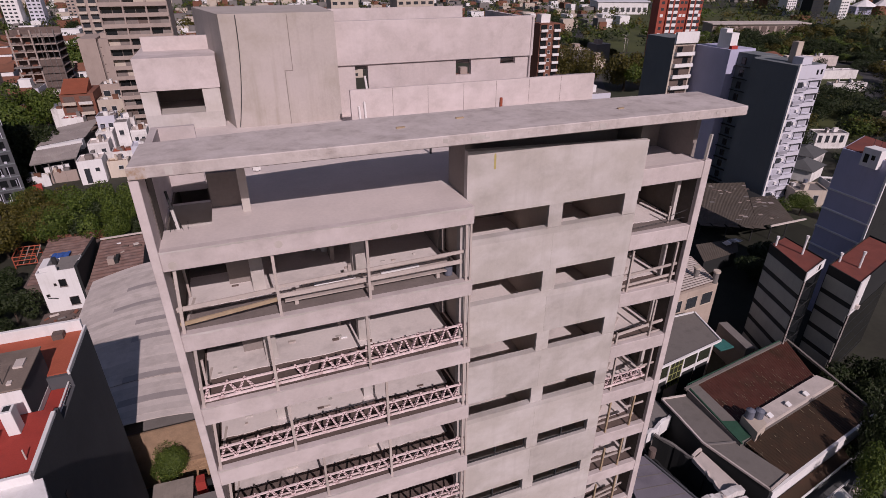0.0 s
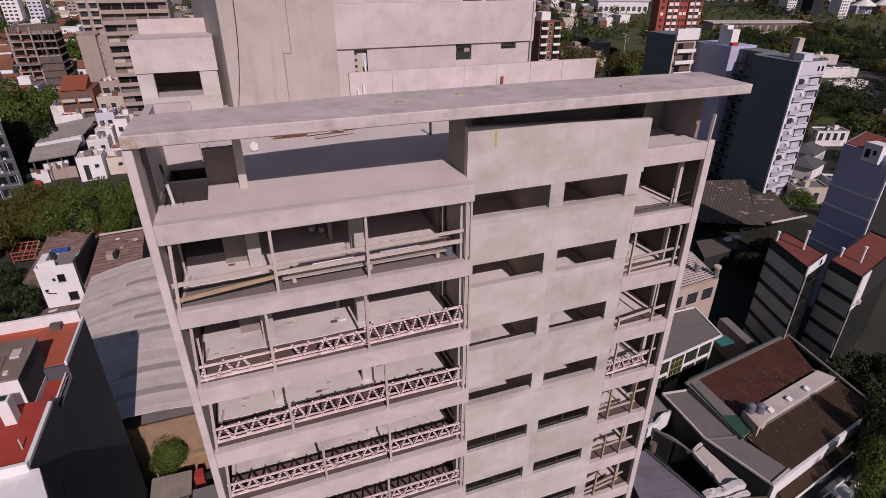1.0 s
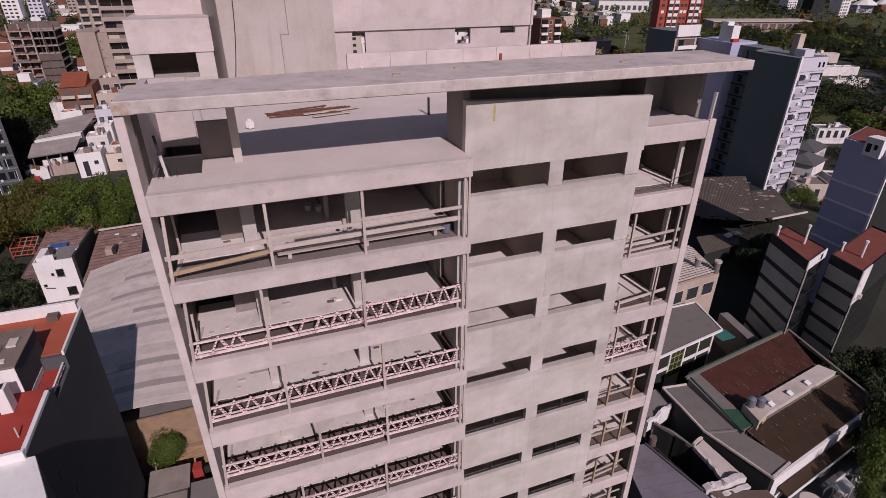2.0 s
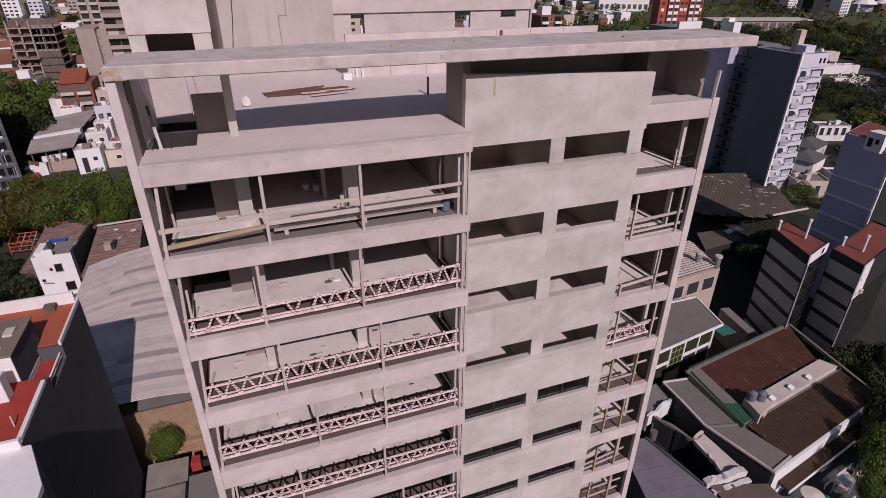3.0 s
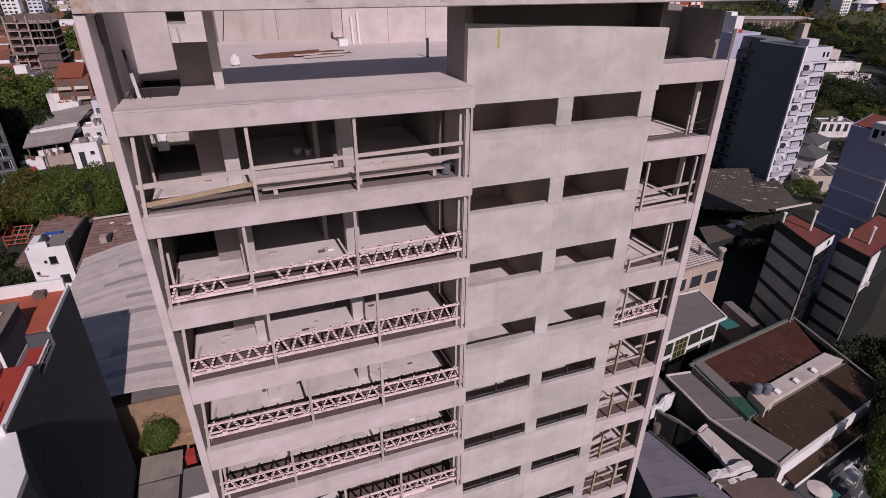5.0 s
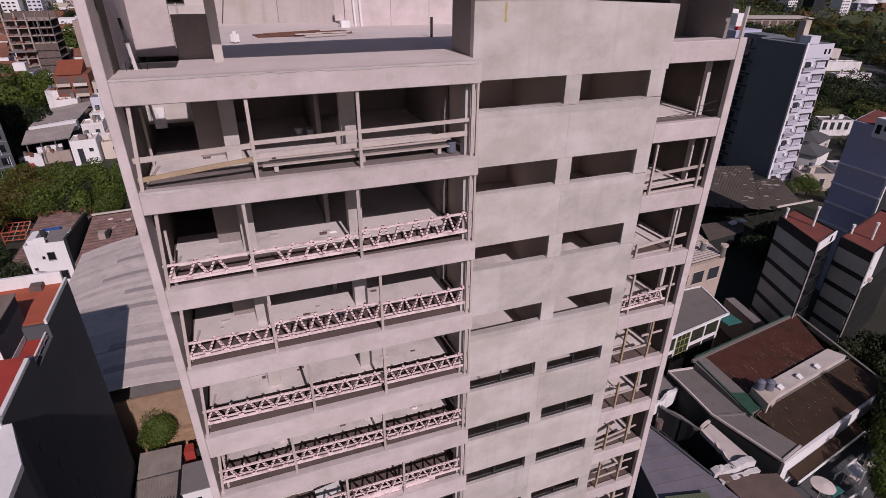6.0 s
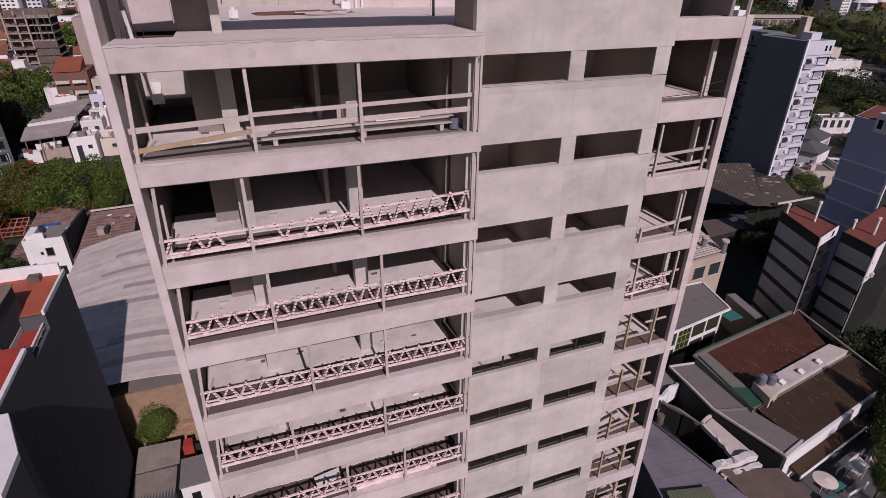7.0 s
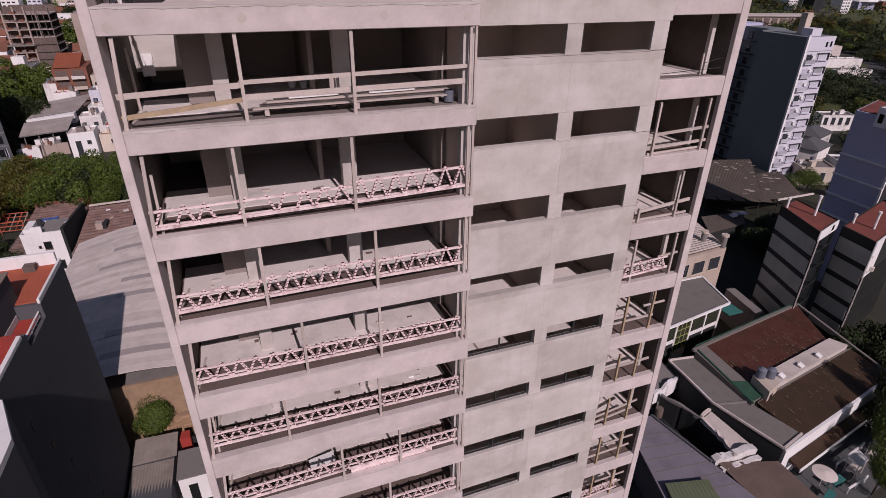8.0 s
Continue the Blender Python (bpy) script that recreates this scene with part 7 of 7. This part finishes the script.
def house_meshes(seed):
    r = random.Random(seed)
    w, d, h = r.uniform(7, 12), r.uniform(8, 14), r.choice((3.6, 4.2, 6.5, 7.0, 9.6))
    wall = WALLS[seed % len(WALLS)]
    body = mesh_of("house_wall", box(-w / 2, w / 2, -d / 2, d / 2, 0, h), wall)
    if seed % 3 == 0:
        bm = bmesh.new()
        v = [bm.verts.new(c) for c in ((-w / 2 - 0.4, -d / 2 - 0.4, h), (w / 2 + 0.4, -d / 2 - 0.4, h), (w / 2 + 0.4, d / 2 + 0.4, h), (-w / 2 - 0.4, d / 2 + 0.4, h), (-w / 2 - 0.4, 0, h + 2.2), (w / 2 + 0.4, 0, h + 2.2))]
        for f in ((0, 1, 5, 4), (2, 3, 4, 5), (1, 2, 5), (3, 0, 4), (3, 2, 1, 0)):
            bm.faces.new([v[k] for k in f])
        roof = mesh_of("house_roof", bm, ROOFS[seed % 3 * 2])
    else:
        roof = mesh_of("house_roof", box(-w / 2 + 0.25, w / 2 - 0.25, -d / 2 + 0.25, d / 2 - 0.25, h, h + 0.12), ROOFS[(seed * 5 + 1) % len(ROOFS)])
    extra = mesh_of("house_annex", box(-w / 4, w / 5, 0, d / 3, h, h + 2.3), WALLS[(seed + 1) % 3])
    win = mesh_of("house_window", box(-0.7, 0.7, -0.06, 0.05, 0, 1.4), GLASS_FAR)
    return w, d, h, body, roof, extra, win


VARIANTS = [house_meshes(s) for s in range(14)]
WORDS = ["white rendered", "cream rendered", "tan rendered", "pale grey", "grey rendered", "pale lilac"]
city_rnd = random.Random(8)
TAKEN = [(-45, 168, 30), (-46, 198, 12), (-42, 230, 14), (-24, 190, 16), (-42, 262, 14), (-73, 280, 17), (-56, 140, 15), (121, 188, 12), (230, 240, 20), (128, 90, 26), (118, 112, 12), (108, 72, 24), (91, 40, 16), (-33, 155, 12), (-30, 170, 12), (-34, 180, 10), (-56, 200, 9), (-60, 231, 9), (-73, 209, 10), (-53, 208, 10), (-35, 193, 9), (-32, 115, 26), (-60, 180, 22), (165, 210, 34), (440, 375, 40), (475, 615, 34), (60, 290, 20), (95, 282, 18)]


def free_spot(x, y, r):
    for i, (tx, ty, tr) in enumerate(TAKEN):
        if (x - tx) ** 2 + (y - ty) ** 2 < (r + tr) ** 2:
            return False
    return True


def city_house(x, y, turn, far=False):
    i = city_rnd.randrange(len(VARIANTS))
    w, d, h, body, roof, extra, win = VARIANTS[i]
    t = thing("house", WORDS[i % 6] + (" house with a pitched roof" if i % 3 == 0 else " flat roofed house in a dense street"), "house", (x, y, 0), turn, "city houses")
    s = Matrix.Diagonal((1, 1, city_rnd.uniform(0.9, 1.5), 1))
    piece("wall", body, s, t)
    piece("roof", roof, s, t)
    if i % 3:
        piece("roof_room", extra, s @ Matrix.Translation((city_rnd.uniform(-1, 1), 0, 0.1)), t)
    for k in range(2 if far else 3):
        piece("window", win, s @ Matrix.Translation((-w / 2 + (k + 0.7) * w / 3.4, -d / 2, h - 2.4)), t)
    TAKEN.append((x, y, 5.0))


def scatter(a0, a1, d0, d1, n, turn):
    """Houses between two bearings (degrees right of straight on) and two distances from the tower."""
    made = tries = 0
    while made < n and tries < n * 30:
        tries += 1
        a, d = radians(city_rnd.uniform(a0, a1)), math.sqrt(city_rnd.uniform(d0 * d0, d1 * d1))
        x, y = 3 + d * math.sin(a), -16 + d * math.cos(a)
        if 225 < x < 640 and 215 < y < 640 and (x - 425) ** 2 + (y - 440) ** 2 < 230 ** 2:
            continue
        if free_spot(x, y, 5.5):
            city_house(x, y, turn + city_rnd.choice((0, 90, 180)) + city_rnd.uniform(-3, 3), d > 300)
            made += 1


# low houses and roofs among the trees on the far side of the slab tower
flat_house([(128.5, 72.0), (136.0, 69.0), (139.0, 74.5), (131.0, 78.0)], 4.0, CREAM, SHEET_D, "low cream house beside the slab tower", windows=((0.2, 1.0, 1.4, 1.4), (0.6, 1.0, 1.2, 2.2)))
flat_house([(137.0, 68.0), (143.0, 66.0), (146.0, 72.0), (140.0, 75.0)], 5.2, WHITE, SHEET_D, "white house front with arched door", windows=((0.2, 1.0, 1.2, 2.4), (0.6, 2.0, 1.2, 1.4)))
for x, y, t_, w in ((151, 88, 20, 4.6), (163, 97, 20, 5.0)):
    hh = thing("gabled_house", "grey hipped roof house with white eaves", "house", (x, y, 0), t_)
    part("wall", box(-w, w, -4, 4, 0, 3.4), DIRTY_W, hh, "", True)
    bm = bmesh.new()
    v = [bm.verts.new(c) for c in ((-w - 0.5, -4.5, 3.4), (w + 0.5, -4.5, 3.4), (w + 0.5, 4.5, 3.4), (-w - 0.5, 4.5, 3.4), (-w + 3, 0, 5.4), (w - 3, 0, 5.4))]
    for q_ in ((0, 1, 5, 4), (2, 3, 4, 5), (1, 2, 5), (3, 0, 4), (3, 2, 1, 0)):
        bm.faces.new([v[k] for k in q_])
    part("roof", bm, BANDGREY, hh, "", True)
    TAKEN.append((x, y, 8))
flat_house([(179, 106), (189, 102.6), (191.5, 107.5), (181.5, 111)], 4.6, DIRTY_W, SHEET_D, "long whitish house front with tall windows", windows=tuple((0.06 + 0.23 * k, 2.0, 1.3, 2.4) for k in range(4)))
flat_house([(292, 196), (316, 190), (318, 196), (294, 202)], 4.0, DIRTY_W, DIRTY_W, "long low white depot roof among trees")
flat_house([(268, 168), (286, 164), (287, 168), (269, 172)], 4.0, DIRTY_W, SHEET_D, "low white shed roof among trees")
flat_house([(318, 236), (346, 224), (348, 228), (320, 240)], 5.0, SHEET, SHEET, "long low pale roof beside the avenue")
TAKEN.extend([(134, 73, 6), (141, 70, 6), (188, 106, 12), (306, 198, 20), (276, 168, 18), (337, 233, 20)])

scatter(-22, -3, 215, 330, 60, 0)
scatter(-21, -3, 330, 520, 110, 8)
scatter(2, 27, 240, 480, 60, 0)
scatter(27, 36, 230, 420, 18, 0)
scatter(48, 64, 200, 270, 4, 10)
scatter(46, 62, 270, 420, 7, 10)

# trees among them
made = 0
while made < 230:
    a, d = radians(city_rnd.uniform(-22, -2) if made % 7 == 0 else city_rnd.uniform(42, 67) if made % 7 < 6 else city_rnd.uniform(26, 40)), math.sqrt(city_rnd.uniform(130 ** 2, 620 ** 2))
    x, y = 3 + d * math.sin(a), -16 + d * math.cos(a)
    if 240 < x < 560 and 250 < y < 600 and abs(math.atan2(x - 240, y - 300) - 0.7) < 0.35 and made % 6:
        made += 1
        continue
    if free_spot(x, y, 3.0):
        s = city_rnd.uniform(7, 13)
        tree(x, y, s * city_rnd.uniform(0.8, 1.05), s * 1.15, city_rnd.choice(("dark", "dark", "dark", "dark", "green", "olive")), "trees of the city", far=True)
        TAKEN.append((x, y, 2.5))
        made += 1
woods = {"dark": [], "green": [], "olive": []}
made = tries = 0
while made < 330 and tries < 9000:
    tries += 1
    a = radians(city_rnd.uniform(46, 66) if made % 5 else city_rnd.uniform(-21, -4))
    d = math.sqrt(city_rnd.uniform(165 ** 2, 520 ** 2))
    x, y = 3 + d * math.sin(a), -16 + d * math.cos(a)
    if d < 230 and a < 0:
        continue
    if free_spot(x, y, 2.0):
        s = city_rnd.uniform(6, 10.5)
        woods[city_rnd.choice(("dark", "dark", "dark", "dark", "green", "olive"))].append((x, y, s * city_rnd.uniform(0.8, 1.0), s * 1.2))
        TAKEN.append((x, y, 2.0))
        made += 1
for kind, spots in woods.items():
    joined_wood(spots, kind, "uncounted " + kind + " trees filling the gaps between the houses")
# street lamps on the park edge
for x, y in ((250, 300), (262, 318), (236, 282), (290, 330), (310, 300), (150, 62), (165, 74)):
    lamp = thing("street_lamp", "tall thin grey street lamp beside the park", "street lamp", (x, y, 0), city_rnd.uniform(0, 360), "street lamps")
    part("pole", bar(bmesh.new(), (0, 0, 0), (0, 0, 11), 0.16, 6), SHEET, lamp, "", True)
    part("arm", bar(bmesh.new(), (0, 0, 11), (2.2, 0, 11.4), 0.1, 5), SHEET, lamp, "", True)
    part("lantern", box(1.9, 2.8, -0.2, 0.2, 11.3, 11.5), SHEET, lamp, "", True)
# parked cars in the streets
def parked_car(x, y, turn, paint, words, base=0.16):
    c = thing("car", words + " car parked at the kerb", "car", (x, y, base), turn, "parked cars")
    bm = box(-2.1, 2.1, -0.85, 0.85, 0.3, 0.85)
    bmesh.ops.bevel(bm, geom=bm.edges[:], offset=0.12, segments=2, affect="EDGES")
    part("body", bm, paint, c, "", True)
    bm = prism(bmesh.new(), [(-1.5, -0.75), (1.0, -0.75), (1.0, 0.75), (-1.5, 0.75)], 0.85, 1.4)
    part("cabin", bm, GLASS, c, "", True)
    part("roof", box(-1.2, 0.7, -0.7, 0.7, 1.4, 1.46), paint, c, "", True)
    for dx in (-1.3, 1.3):
        for dy in (-0.86, 0.86):
            part("wheel", bar(bmesh.new(), (dx, dy - 0.1, 0.32), (dx, dy + 0.1, 0.32), 0.32, 10), DARKMETAL, c, "", True)


for k in range(14):
    u = k / 14
    parked_car(240 + 150 * u, 294 - 80 * u + (k % 2) * 2, -28, (WHITE, TANK, REDPAINT, SLATE)[k % 4], ("white", "grey", "red", "dark")[k % 4])
# the city beyond
g = random.Random(3)
for label, mats in (("pale", (WHITE,)), ("cream", (CREAM,)), ("red", (TILE,)), ("grey", (SHEET_D,))):
    bm_v, bm_f = [], []
    for k in range(420):
        a, d = radians(g.uniform(-24, 70)), g.uniform(520, 1700)
        if a > 0.62 and d < 1100 and k % 9:
            continue
        x, y, w, dd, h = 3 + d * math.sin(a), -16 + d * math.cos(a), g.uniform(6, 16), g.uniform(6, 16), g.choice((4, 5, 7, 7, 10, 16 if d > 800 else 8))
        b = len(bm_v)
        bm_v += [(x, y, 0), (x + w, y, 0), (x + w, y + dd, 0), (x, y + dd, 0), (x, y, h), (x + w, y, h), (x + w, y + dd, h), (x, y + dd, h)]
        bm_f += [(b + 4, b + 5, b + 6, b + 7), (b, b + 1, b + 5, b + 4), (b + 1, b + 2, b + 6, b + 5), (b + 2, b + 3, b + 7, b + 6), (b + 3, b, b + 4, b + 7)]
    me = bpy.data.meshes.new("distant_houses")
    me.from_pydata(bm_v, [], bm_f)
    me.materials.append(mats[0])
    tagged(new("distant_houses", me), "far " + label + " houses of the city spread to the horizon", "houses", "", "stuff")
for kind, seed in (("green", 51), ("dark", 52), ("olive", 53)):
    q = np.random.default_rng(seed)
    n = 900
    a, d = np.radians(q.uniform(-24, 70, n)), q.uniform(420, 1500, n)
    c = np.stack([3 + d * np.sin(a), -16 + d * np.cos(a), q.uniform(2, 7, n)], 1)
    leaves = 40
    p = np.repeat(c, leaves, 0) + q.normal(0, 1, (n * leaves, 3)) * (2.6, 2.6, 1.8)
    e1, e2 = q.normal(0, 0.8, (n * leaves, 3)), q.normal(0, 0.8, (n * leaves, 3))
    co = np.stack([p, p + e1, p + e1 + e2, p + e2], 1).reshape(-1, 3)
    me = bpy.data.meshes.new("distant_woods")
    me.from_pydata(co.tolist(), [], np.arange(4 * n * leaves).reshape(-1, 4).tolist())
    me.materials.append({"green": LEAF_G, "dark": LEAF_D, "olive": LEAF_B}[kind])
    tagged(new("distant_woods", me), "far " + kind + " trees between the distant houses", "trees", "", "stuff")

# ---- the street before the long house: stalls, canvas and parked cars
for x, y, w, d, m_, words in ((57.8, 6.6, 1.8, 1.2, WHITE, "white canvas stall cover on a thin frame"), (61.5, 7.2, 1.5, 1.0, TANK, "grey canvas stall cover on a thin frame")):
    st = thing("market_stall", words, "stall", (x, y, 0.14), 9, "stalls")
    part("cover", prism(bmesh.new(), [(-w / 2, -d / 2), (w / 2, -d / 2), (w / 2, d / 2), (-w / 2, d / 2)], 2.0, [2.06, 2.06, 2.45, 2.45]), m_, st, "", True)
    for dx in (-w / 2 + 0.1, w / 2 - 0.1):
        for dy in (-d / 2 + 0.1, d / 2 - 0.1):
            part("leg", bar(bmesh.new(), (dx, dy, 0), (dx, dy, 2.0), 0.04, 5), SHEET, st, "", True)
    part("table", box(-w / 2 + 0.2, w / 2 - 0.2, -d / 2 + 0.2, d / 2 - 0.2, 0.75, 0.85), SHEET, st, "", True)
sunshade = thing("sunshade", "round dusty pale sunshade on a thin pole", "parasol", (52.6, 6.4, 0.14))
part("pole", bar(bmesh.new(), (0, 0, 0), (0, 0, 2.5), 0.04, 6), SHEET, sunshade, "", True)
bm = bmesh.new()
bmesh.ops.create_cone(bm, cap_ends=True, segments=16, radius1=1.15, radius2=0.1, depth=0.28, matrix=Matrix.Translation((0, 0, 2.4)))
part("canopy", bm, SHEET, sunshade, "", True)
for x, y, a in ((51.9, 4.9, 20), (50.0, 5.9, 70), (54.4, 6.0, 5)):
    tb = thing("trestle_table", "teal painted trestle table in the street", "table", (x, y, 0.14), a, "teal tables")
    part("tabletop", box(-0.9, 0.9, -0.38, 0.38, 0.95, 1.05, bevel=0.02), TEAL, tb, "", True)
    for dx in (-0.75, 0.75):
        for dy in (-0.3, 0.3):
            part("leg", plank(bmesh.new(), (dx, dy, 0.0), (0.9 * dx, 0.8 * dy, 0.95), 0.09, 0.09), TEAL, tb, "", True)
for k, (a, b) in enumerate((((54.6, 4.9), (58.0, 5.3)), ((59.0, 3.4), (64.0, 4.6)), ((56.4, 7.5), (62.0, 8.5)))):
    fc = thing("street_barrier", "low white painted rail along the footway", "rail", (*a, 0.14), 0, "white rails")
    part("rail", plank(bmesh.new(), (*a, 1.0), (*b, 1.0), 0.12, 0.3), WHITE, fc)
    for u in (0.05, 0.5, 0.95):
        p = Vector(a).lerp(Vector(b), u)
        part("post", bar(bmesh.new(), (p.x, p.y, 0.14), (p.x, p.y, 0.9), 0.05, 6), WHITE, fc)
setting("pavement", prism(bmesh.new(), [(46, 2.5), (70, 5.9), (70.2, 12.4), (48.8, 8.4)], 0.0, 0.14), BANDGREY, "grey paved footway before the long house", "pavement")
for x, y, paint, words in ((50.5, -0.5, WHITE, "white"), (56.0, 0.6, SLATE, "dark"), (61.5, 1.6, TANK, "grey"), (68.0, 3.2, WHITE, "white")):
    parked_car(x, y, 10, paint, words, 0.0)
